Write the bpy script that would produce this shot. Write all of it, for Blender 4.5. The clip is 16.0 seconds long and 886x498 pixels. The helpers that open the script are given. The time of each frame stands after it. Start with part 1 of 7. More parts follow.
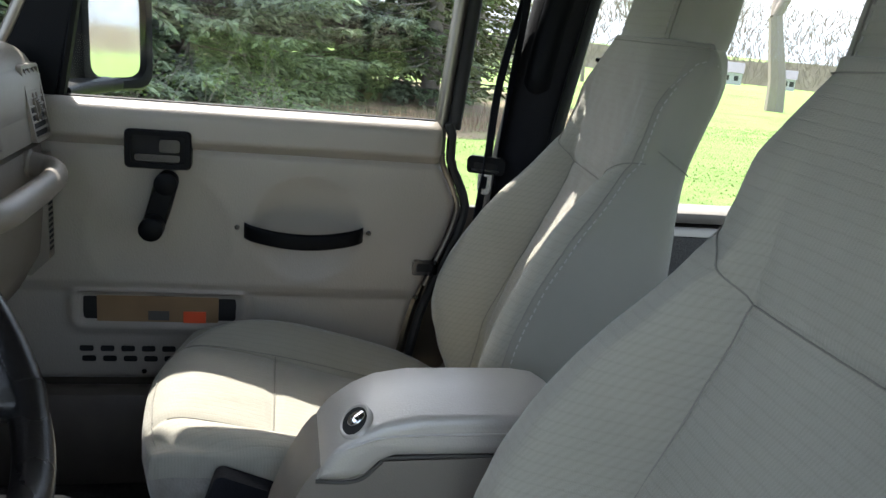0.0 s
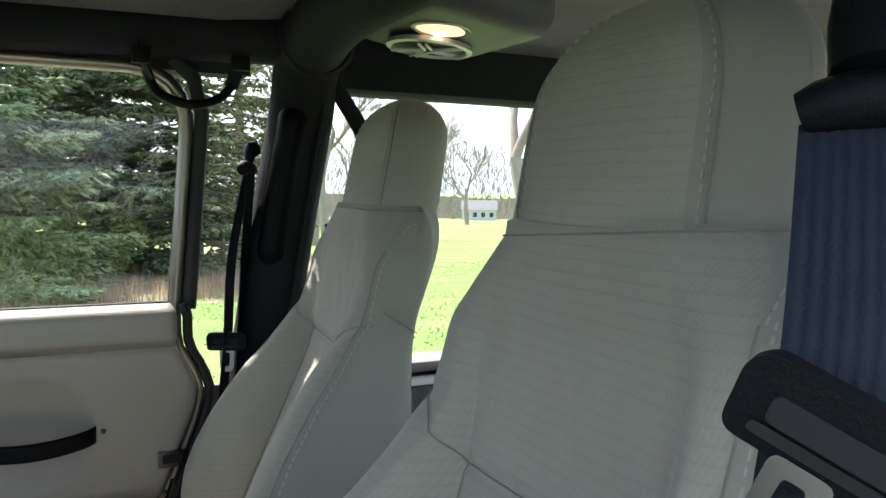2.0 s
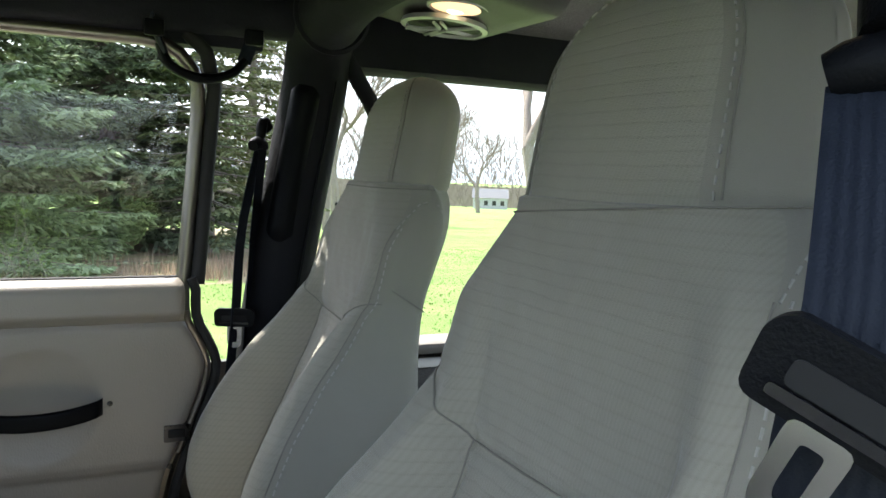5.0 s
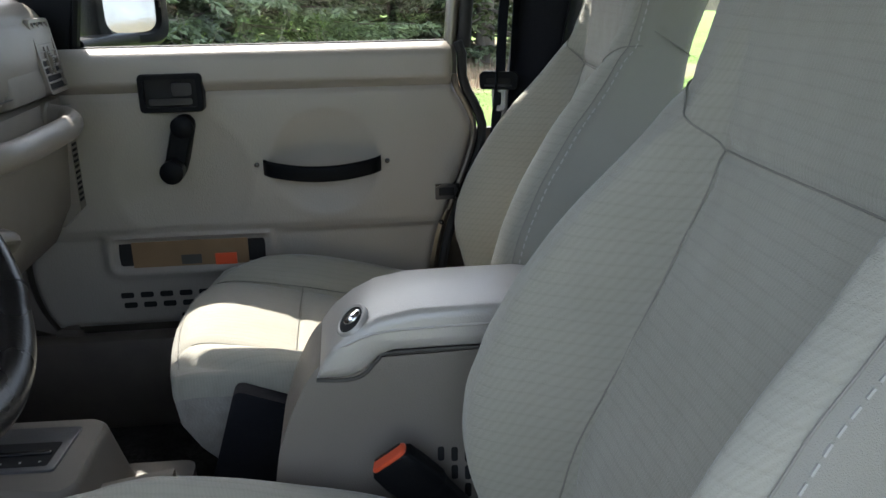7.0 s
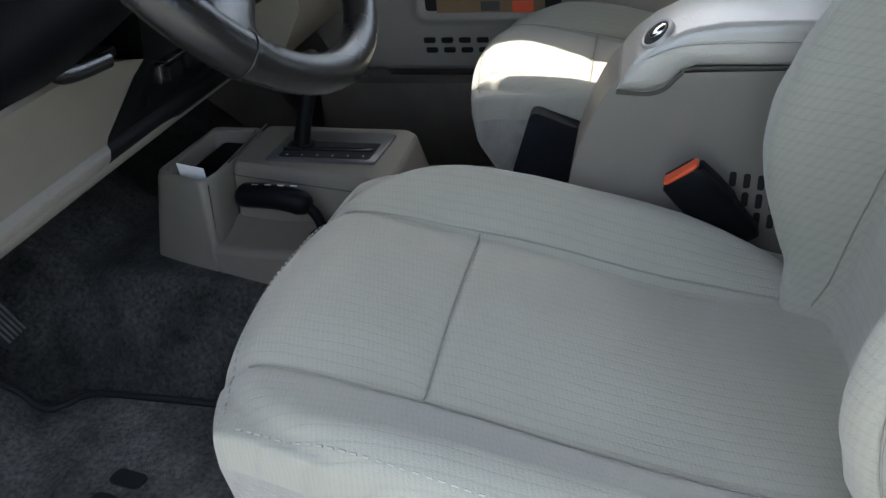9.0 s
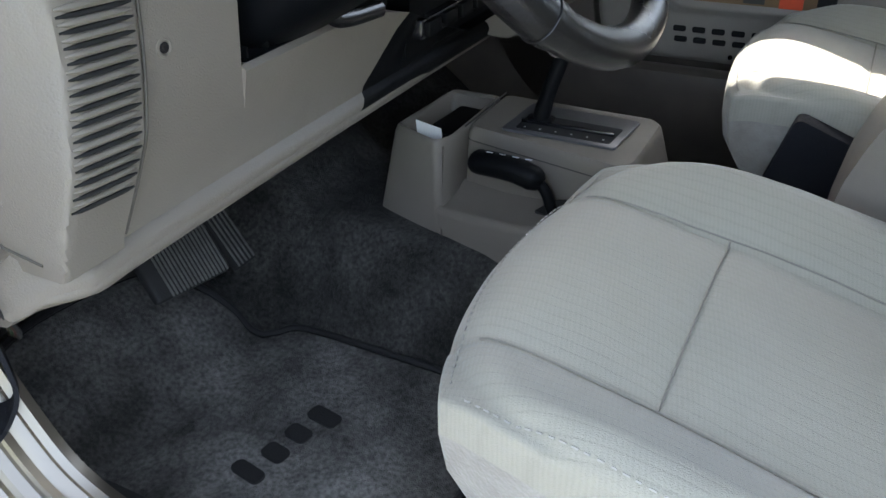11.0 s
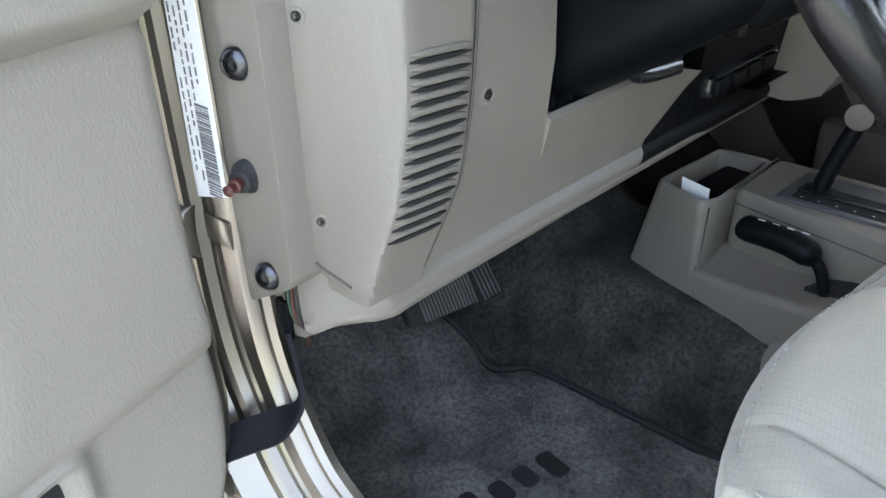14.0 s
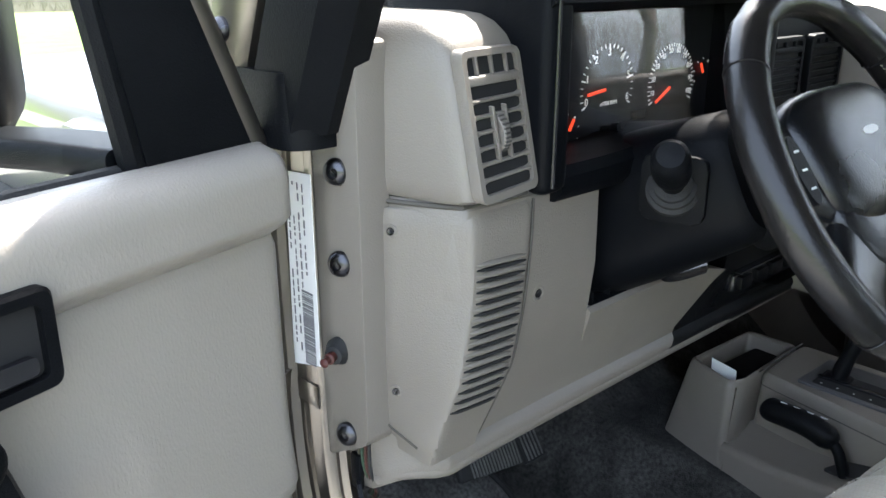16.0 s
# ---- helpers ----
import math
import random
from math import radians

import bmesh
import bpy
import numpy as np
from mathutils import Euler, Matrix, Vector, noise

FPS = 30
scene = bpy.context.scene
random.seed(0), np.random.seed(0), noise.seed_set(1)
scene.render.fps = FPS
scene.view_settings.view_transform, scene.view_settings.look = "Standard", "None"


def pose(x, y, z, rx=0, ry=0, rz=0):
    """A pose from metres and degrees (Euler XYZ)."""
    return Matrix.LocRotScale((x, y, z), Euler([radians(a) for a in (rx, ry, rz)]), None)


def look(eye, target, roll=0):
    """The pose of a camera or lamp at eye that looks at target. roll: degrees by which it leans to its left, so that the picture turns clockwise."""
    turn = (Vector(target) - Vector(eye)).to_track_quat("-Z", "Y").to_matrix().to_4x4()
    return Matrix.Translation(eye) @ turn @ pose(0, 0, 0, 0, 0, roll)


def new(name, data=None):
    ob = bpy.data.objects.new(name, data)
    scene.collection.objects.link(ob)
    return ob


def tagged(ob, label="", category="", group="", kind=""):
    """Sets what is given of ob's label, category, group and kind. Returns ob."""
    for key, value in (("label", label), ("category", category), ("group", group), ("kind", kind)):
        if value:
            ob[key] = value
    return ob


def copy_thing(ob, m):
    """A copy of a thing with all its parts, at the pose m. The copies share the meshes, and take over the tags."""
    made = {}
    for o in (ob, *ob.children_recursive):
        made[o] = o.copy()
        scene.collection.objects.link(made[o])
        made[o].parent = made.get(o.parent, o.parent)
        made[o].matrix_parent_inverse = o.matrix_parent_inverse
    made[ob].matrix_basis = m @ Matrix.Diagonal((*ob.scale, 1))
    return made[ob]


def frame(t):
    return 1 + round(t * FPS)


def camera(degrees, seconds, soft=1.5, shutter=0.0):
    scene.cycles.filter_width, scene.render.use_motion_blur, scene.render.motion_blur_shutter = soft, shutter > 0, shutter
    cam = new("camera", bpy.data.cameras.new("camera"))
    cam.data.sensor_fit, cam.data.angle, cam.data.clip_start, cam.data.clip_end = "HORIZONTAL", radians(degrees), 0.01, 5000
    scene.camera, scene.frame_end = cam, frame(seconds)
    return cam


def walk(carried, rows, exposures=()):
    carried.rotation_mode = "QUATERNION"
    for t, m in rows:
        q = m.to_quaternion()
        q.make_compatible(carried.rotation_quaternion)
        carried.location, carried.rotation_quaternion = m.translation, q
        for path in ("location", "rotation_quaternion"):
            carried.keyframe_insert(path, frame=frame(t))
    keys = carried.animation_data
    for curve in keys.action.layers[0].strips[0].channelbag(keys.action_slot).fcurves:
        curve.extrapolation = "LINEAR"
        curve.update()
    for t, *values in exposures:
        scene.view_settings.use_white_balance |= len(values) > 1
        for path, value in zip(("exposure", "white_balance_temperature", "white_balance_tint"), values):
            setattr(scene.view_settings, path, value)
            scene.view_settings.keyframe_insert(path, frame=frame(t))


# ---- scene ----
cam = camera(56.85, 16.0)
PATH = [
    (0, (-0.1699, -0.8475, 1.4439), (0.1319, 0.5654, 1.0408), 5.50),
    (0.5, (-0.1454, -0.8544, 1.4492), (0.2889, 0.5321, 1.0762), 4.10),
    (1, (-0.1254, -0.8582, 1.4568), (0.4061, 0.5079, 1.1386), 2.44),
    (1.5, (-0.1236, -0.8684, 1.4648), (0.5080, 0.4761, 1.2559), 1.26),
    (2, (-0.1040, -0.8619, 1.4743), (0.5707, 0.4730, 1.3608), 0.82),
    (2.5, (-0.1002, -0.8606, 1.4781), (0.6011, 0.4653, 1.4889), 1.04),
    (3, (-0.0964, -0.8546, 1.4813), (0.6167, 0.4628, 1.5583), 0.92),
    (5.5, (-0.1008, -0.8553, 1.4443), (0.5003, 0.4990, 1.2111), 2.17),
    (6, (-0.0860, -0.8427, 1.4195), (0.4356, 0.5247, 1.0908), 2.19),
    (6.5, (-0.0866, -0.8597, 1.4018), (0.3589, 0.5141, 0.9966), 1.90),
    (7, (-0.0721, -0.8761, 1.3691), (0.0922, 0.5388, 0.8989), -0.85),
    (7.5, (-0.0820, -0.9444, 1.3241), (-0.0987, 0.4419, 0.7515), -1.63),
    (7.7, (-0.0923, -0.9704, 1.3252), (-0.1750, 0.3882, 0.6949), -1.97),
    (8, (-0.1004, -0.9724, 1.2953), (-0.2499, 0.3552, 0.6133), -2.89),
    (8.2, (-0.0987, -0.9671, 1.2896), (-0.2867, 0.3348, 0.5686), -3.45),
    (10.3, (-0.1413, -0.9493, 1.2777), (-0.6492, 0.2293, 0.5012), -3.66),
    (10.5, (-0.1501, -0.9515, 1.2776), (-0.6931, 0.2127, 0.5031), -3.18),
    (11, (-0.1715, -0.9469, 1.2748), (-0.7835, 0.1778, 0.4934), -2.04),
    (11.5, (-0.1897, -0.9491, 1.2709), (-0.8609, 0.1308, 0.4751), -1.35),
    (12, (-0.1981, -0.9487, 1.2686), (-0.9152, 0.0945, 0.4641), -0.89),
    (12.5, (-0.2039, -0.9482, 1.2701), (-0.9370, 0.0837, 0.4653), -0.48),
    (13, (-0.2211, -0.9548, 1.2753), (-0.9773, 0.0725, 0.4862), -0.47),
    (13.5, (-0.2330, -0.9684, 1.2802), (-1.0471, 0.0364, 0.5202), -0.88),
    (14, (-0.2454, -0.9846, 1.2927), (-1.1515, -0.0321, 0.5703), -1.76),
    (14.5, (-0.2493, -1.0001, 1.3102), (-1.2390, -0.0928, 0.6413), -2.27),
    (15, (-0.2388, -1.0121, 1.3308), (-1.2808, -0.1208, 0.7226), -1.78),
    (15.5, (-0.2187, -1.0196, 1.3571), (-1.2641, -0.0889, 0.8177), -0.40),
    (16, (-0.1725, -1.0737, 1.3804), (-1.2116, -0.1038, 0.9013), -0.12),
]
walk(cam, [(t, look(eye, target, roll)) for t, eye, target, roll in PATH], exposures=((0, 1.7), (3.2, 1.65), (5.4, 1.7), (7.5, 1.75), (8.2, 1.9), (10.5, 2.36), (12.5, 2.72), (13.5, 2.88), (14.2, 2.9), (15.2, 2.68), (16, 2.5)))

# ---- daylight ----
SUN_AZ, SUN_EL = radians(70), radians(53.5)      # azimuth from the nose (-x) towards the passenger side (+y)
TO_SUN = Vector((-math.cos(SUN_AZ) * math.cos(SUN_EL), math.sin(SUN_AZ) * math.cos(SUN_EL), math.sin(SUN_EL)))
world = bpy.data.worlds.new("sky")
scene.world = world
world.use_nodes = True
wn = world.node_tree
sky = wn.nodes.new("ShaderNodeTexSky")
sky.sky_type, sky.sun_disc = "NISHITA", False
sky.sun_elevation, sky.sun_rotation = SUN_EL, math.atan2(TO_SUN.x, TO_SUN.y)
sky.air_density, sky.dust_density, sky.ozone_density = 1.0, 4.0, 1.0
bg = wn.nodes["Background"]
bg.inputs["Strength"].default_value = 0.15
# thin bright cloud over the whole sky
haze = wn.nodes.new("ShaderNodeMix")
haze.data_type = "RGBA"
haze.inputs[0].default_value = 0.40
haze.inputs[7].default_value = (7.4, 8.6, 10.6, 1)
wn.links.new(sky.outputs[0], haze.inputs[6])
wn.links.new(haze.outputs[2], bg.inputs["Color"])
sun = new("sun", bpy.data.lights.new("sun", "SUN"))
sun.data.energy, sun.data.angle, sun.data.color = 4.5, radians(0.6), (1.0, 0.96, 0.90)
sun.matrix_world = look((0, 0, 30), Vector((0, 0, 30)) - TO_SUN)

# ---- materials ----
def material(name, colour, rough=0.6, metal=0.0, colour2=None, scale=8.0, grain=0.0, grain_scale=400.0, relief=0.0, relief_scale=20.0,
             sheen=0.0, stretch=(1, 1, 1), coat=0.0, spec=0.5, ribs=None, emit=None, vary=0.0, island=0.0, speck=None, thin=0.0):
    """A surface with broad stains (colour2 at scale), fine grain and broad relief; ribs: (axis, per metre, depth in metres, axis along the ribs)."""
    m = bpy.data.materials.new(name)
    m.use_nodes = True
    nt = m.node_tree
    b = nt.nodes["Principled BSDF"]
    b.inputs["Roughness"].default_value, b.inputs["Metallic"].default_value = rough, metal
    b.inputs["Specular IOR Level"].default_value = spec
    b.inputs["Sheen Weight"].default_value = sheen
    b.inputs["Coat Weight"].default_value = coat
    b.inputs["Coat Roughness"].default_value = 0.15
    tc = nt.nodes.new("ShaderNodeTexCoord")
    mp = nt.nodes.new("ShaderNodeMapping")
    mp.inputs["Scale"].default_value = stretch
    nt.links.new(tc.outputs["Object"], mp.inputs[0])
    n1 = nt.nodes.new("ShaderNodeTexNoise")
    n1.inputs["Scale"].default_value, n1.inputs["Detail"].default_value = scale, 6
    nt.links.new(mp.outputs[0], n1.inputs[0])
    c2 = colour2 or tuple(c * 0.86 for c in colour)
    ramp = nt.nodes.new("ShaderNodeMix")
    ramp.data_type = "RGBA"
    ramp.inputs[6].default_value, ramp.inputs[7].default_value = (*colour, 1), (*c2, 1)
    rg = nt.nodes.new("ShaderNodeMapRange")
    rg.inputs[1].default_value, rg.inputs[2].default_value = 0.35, 0.68
    nt.links.new(n1.outputs[0], rg.inputs[0])
    nt.links.new(rg.outputs[0], ramp.inputs[0])
    last = ramp.outputs[2]
    if speck:
        ns = nt.nodes.new("ShaderNodeTexNoise")
        ns.inputs["Scale"].default_value, ns.inputs["Detail"].default_value = speck[0], 3
        nt.links.new(mp.outputs[0], ns.inputs[0])
        ms = nt.nodes.new("ShaderNodeMapRange")
        ms.inputs[1].default_value, ms.inputs[2].default_value = 0.3, 0.7
        ms.inputs[3].default_value, ms.inputs[4].default_value = 1 - speck[1], 1 + speck[1]
        nt.links.new(ns.outputs[0], ms.inputs[0])
        hs_ = nt.nodes.new("ShaderNodeHueSaturation")
        nt.links.new(ms.outputs[0], hs_.inputs["Value"])
        nt.links.new(last, hs_.inputs["Color"])
        last = hs_.outputs[0]
    if vary:
        oi = nt.nodes.new("ShaderNodeObjectInfo")
        hv = nt.nodes.new("ShaderNodeHueSaturation")
        mr = nt.nodes.new("ShaderNodeMapRange")
        mr.inputs[3].default_value, mr.inputs[4].default_value = 1 - vary, 1 + vary
        nt.links.new(oi.outputs["Random"], mr.inputs[0])
        nt.links.new(mr.outputs[0], hv.inputs["Value"])
        nt.links.new(last, hv.inputs["Color"])
        last = hv.outputs[0]
    if island:
        ge = nt.nodes.new("ShaderNodeNewGeometry")
        hi = nt.nodes.new("ShaderNodeHueSaturation")
        mi = nt.nodes.new("ShaderNodeMapRange")
        mi.inputs[3].default_value, mi.inputs[4].default_value = 1 - island, 1 + island
        nt.links.new(ge.outputs["Random Per Island"], mi.inputs[0])
        nt.links.new(mi.outputs[0], hi.inputs["Value"])
        nt.links.new(last, hi.inputs["Color"])
        last = hi.outputs[0]
    nt.links.new(last, b.inputs["Base Color"])
    rr = nt.nodes.new("ShaderNodeMapRange")
    rr.inputs[3].default_value, rr.inputs[4].default_value = max(rough - 0.07, 0.02), min(rough + 0.07, 1)
    nt.links.new(n1.outputs[0], rr.inputs[0])
    nt.links.new(rr.outputs[0], b.inputs["Roughness"])
    height, normal = [], None
    def bump(src, dist, strength):
        nonlocal normal
        bp = nt.nodes.new("ShaderNodeBump")
        bp.inputs["Distance"].default_value, bp.inputs["Strength"].default_value = dist, strength
        nt.links.new(src, bp.inputs["Height"])
        if normal:
            nt.links.new(normal, bp.inputs["Normal"])
        normal = bp.outputs[0]
    if relief:
        n2 = nt.nodes.new("ShaderNodeTexNoise")
        n2.inputs["Scale"].default_value, n2.inputs["Detail"].default_value = relief_scale, 3
        nt.links.new(mp.outputs[0], n2.inputs[0])
        bump(n2.outputs[0], relief, 1.0)
    if grain:
        n3 = nt.nodes.new("ShaderNodeTexNoise")
        n3.inputs["Scale"].default_value, n3.inputs["Detail"].default_value = grain_scale, 2
        nt.links.new(mp.outputs[0], n3.inputs[0])
        bump(n3.outputs[0], grain, 1.0)
    if ribs:
        axis, per, depth, cross = ribs
        sx = nt.nodes.new("ShaderNodeSeparateXYZ")
        nt.links.new(tc.outputs["Object"], sx.inputs[0])
        nw = nt.nodes.new("ShaderNodeTexNoise")
        nw.inputs["Scale"].default_value = 14
        nt.links.new(tc.outputs["Object"], nw.inputs[0])

        def math_node(op, a, b=None, c=None):
            n = nt.nodes.new("ShaderNodeMath")
            n.operation = op
            for k, v in enumerate((a, b, c)):
                if v is not None:
                    if hasattr(v, "links"):
                        nt.links.new(v, n.inputs[k])
                    else:
                        n.inputs[k].default_value = v
            return n.outputs[0]
        # a narrow sunk line every rib, and short ticks of pile across it
        run = math_node("MULTIPLY_ADD", nw.outputs[0], 0.005, sx.outputs[axis])
        wave = math_node("COSINE", math_node("MULTIPLY", run, per * 2 * math.pi))
        line = math_node("POWER", math_node("MAXIMUM", math_node("MULTIPLY_ADD", wave, 0.5, 0.5), 0.0), 9.0)
        lean = math_node("MULTIPLY_ADD", sx.outputs[axis], 0.25, sx.outputs[cross])
        slip = math_node("MULTIPLY_ADD", nw.outputs[0], 0.008, lean)
        tick = math_node("MULTIPLY_ADD", math_node("SINE", math_node("MULTIPLY", slip, 250 * 2 * math.pi)), 0.5, 0.5)
        nb = nt.nodes.new("ShaderNodeTexNoise")
        nb.inputs["Scale"].default_value = 110
        nt.links.new(tc.outputs["Object"], nb.inputs[0])
        tick = math_node("MULTIPLY", tick, nb.outputs[0])
        dim = math_node("SUBTRACT", math_node("MULTIPLY_ADD", tick, -0.12, 1.03), math_node("MULTIPLY", line, 0.06))
        hr = nt.nodes.new("ShaderNodeHueSaturation")
        nt.links.new(dim, hr.inputs["Value"])
        nt.links.new(last, hr.inputs["Color"])
        nt.links.new(hr.outputs[0], b.inputs["Base Color"])
        high = math_node("SUBTRACT", math_node("MULTIPLY", tick, -0.5), line)
        bump(high, depth, 1.0)
    if normal:
        nt.links.new(normal, b.inputs["Normal"])
    if thin:
        # light passing through leaves and needles
        tl = nt.nodes.new("ShaderNodeBsdfTranslucent")
        mx = nt.nodes.new("ShaderNodeMixShader")
        mx.inputs[0].default_value = thin
        nt.links.new(last, tl.inputs[0])
        nt.links.new(b.outputs[0], mx.inputs[1])
        nt.links.new(tl.outputs[0], mx.inputs[2])
        nt.links.new(mx.outputs[0], nt.nodes["Material Output"].inputs[0])
    if emit:
        b.inputs["Emission Color"].default_value, b.inputs["Emission Strength"].default_value = (*emit[0], 1), emit[1]
    return m


def glass_material(name, tint=(1, 1, 1), rough=0.0, shine=0.5):
    m = bpy.data.materials.new(name)
    m.use_nodes = True
    nt = m.node_tree
    nt.nodes.remove(nt.nodes["Principled BSDF"])
    tr, gl, mx, lw, pw, fr = (nt.nodes.new("ShaderNode" + k) for k in ("BsdfTransparent", "BsdfGlossy", "MixShader", "LayerWeight", "Math", "Math"))
    tr.inputs[0].default_value = (*tint, 1)
    gl.inputs["Roughness"].default_value = rough
    pw.operation, pw.inputs[1].default_value = "POWER", 5
    nt.links.new(lw.outputs["Facing"], pw.inputs[0])
    fr.operation, fr.inputs[1].default_value, fr.inputs[2].default_value = "MULTIPLY_ADD", shine, 0.04 * shine
    nt.links.new(pw.outputs[0], fr.inputs[0])
    nt.links.new(fr.outputs[0], mx.inputs[0])
    nt.links.new(tr.outputs[0], mx.inputs[1])
    nt.links.new(gl.outputs[0], mx.inputs[2])
    nt.links.new(mx.outputs[0], nt.nodes["Material Output"].inputs[0])
    return m


CLOTH = (0.305, 0.290, 0.240)
TAUPE = (0.180, 0.160, 0.134)
fabric_back = material("seat_cloth_cross_ribbed", CLOTH, 0.9, scale=5, colour2=(0.278, 0.264, 0.216), grain=0.0006, grain_scale=900, relief=0.003, relief_scale=12, sheen=0.25, spec=0.2, ribs=(2, 96, 0.00016, 1))
fabric_seat = material("seat_cloth_long_ribbed", CLOTH, 0.9, scale=5, colour2=(0.278, 0.264, 0.216), grain=0.0006, grain_scale=900, relief=0.004, relief_scale=10, sheen=0.25, spec=0.2, ribs=(1, 98, 0.0002, 0))
fabric_side = material("seat_side_cloth", (0.265, 0.253, 0.215), 0.85, scale=4, grain=0.0005, grain_scale=1200, sheen=0.2, spec=0.25)
plush = material("seat_front_plush", (0.29, 0.275, 0.245), 0.95, scale=40, colour2=(0.23, 0.215, 0.19), grain=0.0015, grain_scale=260, sheen=0.3, spec=0.1)
thread = material("thread", (0.36, 0.345, 0.31), 0.8)
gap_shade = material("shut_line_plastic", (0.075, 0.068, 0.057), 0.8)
seam_dark = material("seam_shadow_cord", (0.07, 0.066, 0.058), 0.9)
seam_cloth = material("sewn_joint_cord", (0.225, 0.213, 0.182), 0.9)
foot_trim = material("dull_brown_footwell_trim", (0.150, 0.128, 0.106), 0.42, colour2=(0.105, 0.090, 0.075), scale=9)
hub_plastic = material("satin_black_hub", (0.006, 0.0065, 0.0075), 0.26, spec=0.5, grain=0.0003, grain_scale=500)
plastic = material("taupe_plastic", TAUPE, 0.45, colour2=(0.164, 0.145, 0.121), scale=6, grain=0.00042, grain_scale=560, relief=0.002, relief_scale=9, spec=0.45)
# lid's base colour raised well above TAUPE to carry the sky's reflection
plastic_lid = material("console_lid_sheen_plastic", (0.37, 0.345, 0.302), 0.34, colour2=(0.33, 0.308, 0.272), scale=4, grain=0.0004, grain_scale=420, spec=1.0)
door_vinyl = material("door_panel_vinyl", (0.278, 0.250, 0.214), 0.40, colour2=(0.255, 0.230, 0.196), scale=4, grain=0.0005, grain_scale=420, stretch=(1, 1, 0.55), relief=0.002, relief_scale=7, spec=0.45)
black_plastic = material("black_plastic", (0.0038, 0.0042, 0.005), 0.44, spec=0.08, grain=0.0004, grain_scale=600, colour2=(0.006, 0.0065, 0.0075))
black_gloss = material("black_gloss_plastic", (0.012, 0.012, 0.014), 0.22, spec=0.5)
black_soft = material("black_padded_cloth", (0.009, 0.0095, 0.012), 0.75, grain=0.0008, grain_scale=500, relief=0.004, relief_scale=18, spec=0.12, colour2=(0.013, 0.0135, 0.016))
black_vinyl = material("black_vinyl_pad", (0.0030, 0.0035, 0.0045), 0.42, spec=0.07, colour2=(0.0042, 0.0047, 0.0058), grain=0.00025, grain_scale=520, relief=0.0015, relief_scale=12)
leather = material("wheel_leather", (0.008, 0.0075, 0.0075), 0.27, grain=0.0003, grain_scale=420, relief=0.0003, relief_scale=26, colour2=(0.012, 0.0105, 0.0098), spec=0.4)
# near-black colour stands in for the shade inside slots, throats and recesses
hole_shade = material("opening_shade_black", (0.008, 0.008, 0.008), 0.9)
liner = material("headliner_felt", (0.102, 0.098, 0.092), 0.95, grain=0.0016, grain_scale=300, relief=0.01, relief_scale=4, colour2=(0.080, 0.077, 0.072), speck=(330, 0.3))
carpet = material("floor_carpet", (0.0195, 0.0190, 0.0176), 1.0, colour2=(0.068, 0.066, 0.061), scale=13, grain=0.004, grain_scale=520, relief=0.006, relief_scale=40, sheen=0.08, speck=(160, 0.5), spec=0.1)
mat_carpet = material("mat_carpet", (0.054, 0.052, 0.048), 1.0, colour2=(0.218, 0.210, 0.194), scale=9, grain=0.004, grain_scale=560, relief=0.004, relief_scale=50, sheen=0.08, speck=(170, 0.45), spec=0.1)
paint = material("pewter_paint", (0.190, 0.170, 0.142), 0.33, metal=0.9, colour2=(0.18, 0.163, 0.138), scale=3, coat=0.5)
steel = material("bright_steel", (0.66, 0.67, 0.68), 0.18, metal=1.0, scale=30)
brass = material("zinc_brass", (0.45, 0.34, 0.15), 0.35, metal=1.0)
bolt_steel = material("dark_bolt_steel", (0.075, 0.075, 0.08), 0.28, metal=1.0)
webbing = material("belt_webbing", (0.0095, 0.0125, 0.019), 0.6, spec=0.14, colour2=(0.0125, 0.016, 0.0235), scale=60, grain=0.0004, grain_scale=700)
orange = material("orange_release_plastic", (0.72, 0.09, 0.03), 0.4)
manual_card = material("brown_cardboard", (0.20, 0.125, 0.06), 0.7, scale=12)
paper = material("white_paper", (0.78, 0.78, 0.77), 0.6, colour2=(0.72, 0.72, 0.71))
ink = material("print_ink", (0.16, 0.16, 0.17), 0.7)
white_ink = material("white_marking", (0.8, 0.8, 0.8), 0.6)
lit_ink = material("backlit_marking", (0.85, 0.85, 0.85), 0.6, emit=((1.0, 1.0, 0.95), 0.06))
red_ink = material("red_needle", (0.75, 0.05, 0.02), 0.5, emit=((1.0, 0.08, 0.03), 0.25))
rubber = material("black_rubber", (0.014, 0.014, 0.014), 0.75, grain=0.0006, grain_scale=500)
pedal_rubber = material("pedal_rubber", (0.085, 0.082, 0.078), 0.45, scale=60, colour2=(0.14, 0.135, 0.128))
lens_glow = material("warm_lamp_lens", (0.9, 0.8, 0.65), 0.3, emit=((1.0, 0.66, 0.34), 0.42))
lens_core = material("lamp_bulb_glow", (1, 0.9, 0.7), 0.3, emit=((1.0, 0.82, 0.52), 1.6))
silver = material("silver_plastic", (0.42, 0.42, 0.41), 0.35, metal=0.4)
mirror_glass = material("mirror_glass", (0.86, 0.88, 0.88), 0.02, metal=1.0)
window_glass = glass_material("clear_window_glass", (0.97, 0.98, 0.97))
gauge_glass = glass_material("gauge_lens", (0.96, 0.96, 0.96), 0.01, 1.3)
gauge_face = material("gauge_face", (0.008, 0.008, 0.009), 0.6)


# ---- building helpers ----
ORIGIN = {}


def thing(name, loc=(0, 0, 0), label="", category="", group="", kind=""):
    ob = new(name)
    ob.empty_display_size = 0.05
    ob.location = loc
    ORIGIN[ob.name] = Vector(loc)
    return tagged(ob, label, category, group, kind)


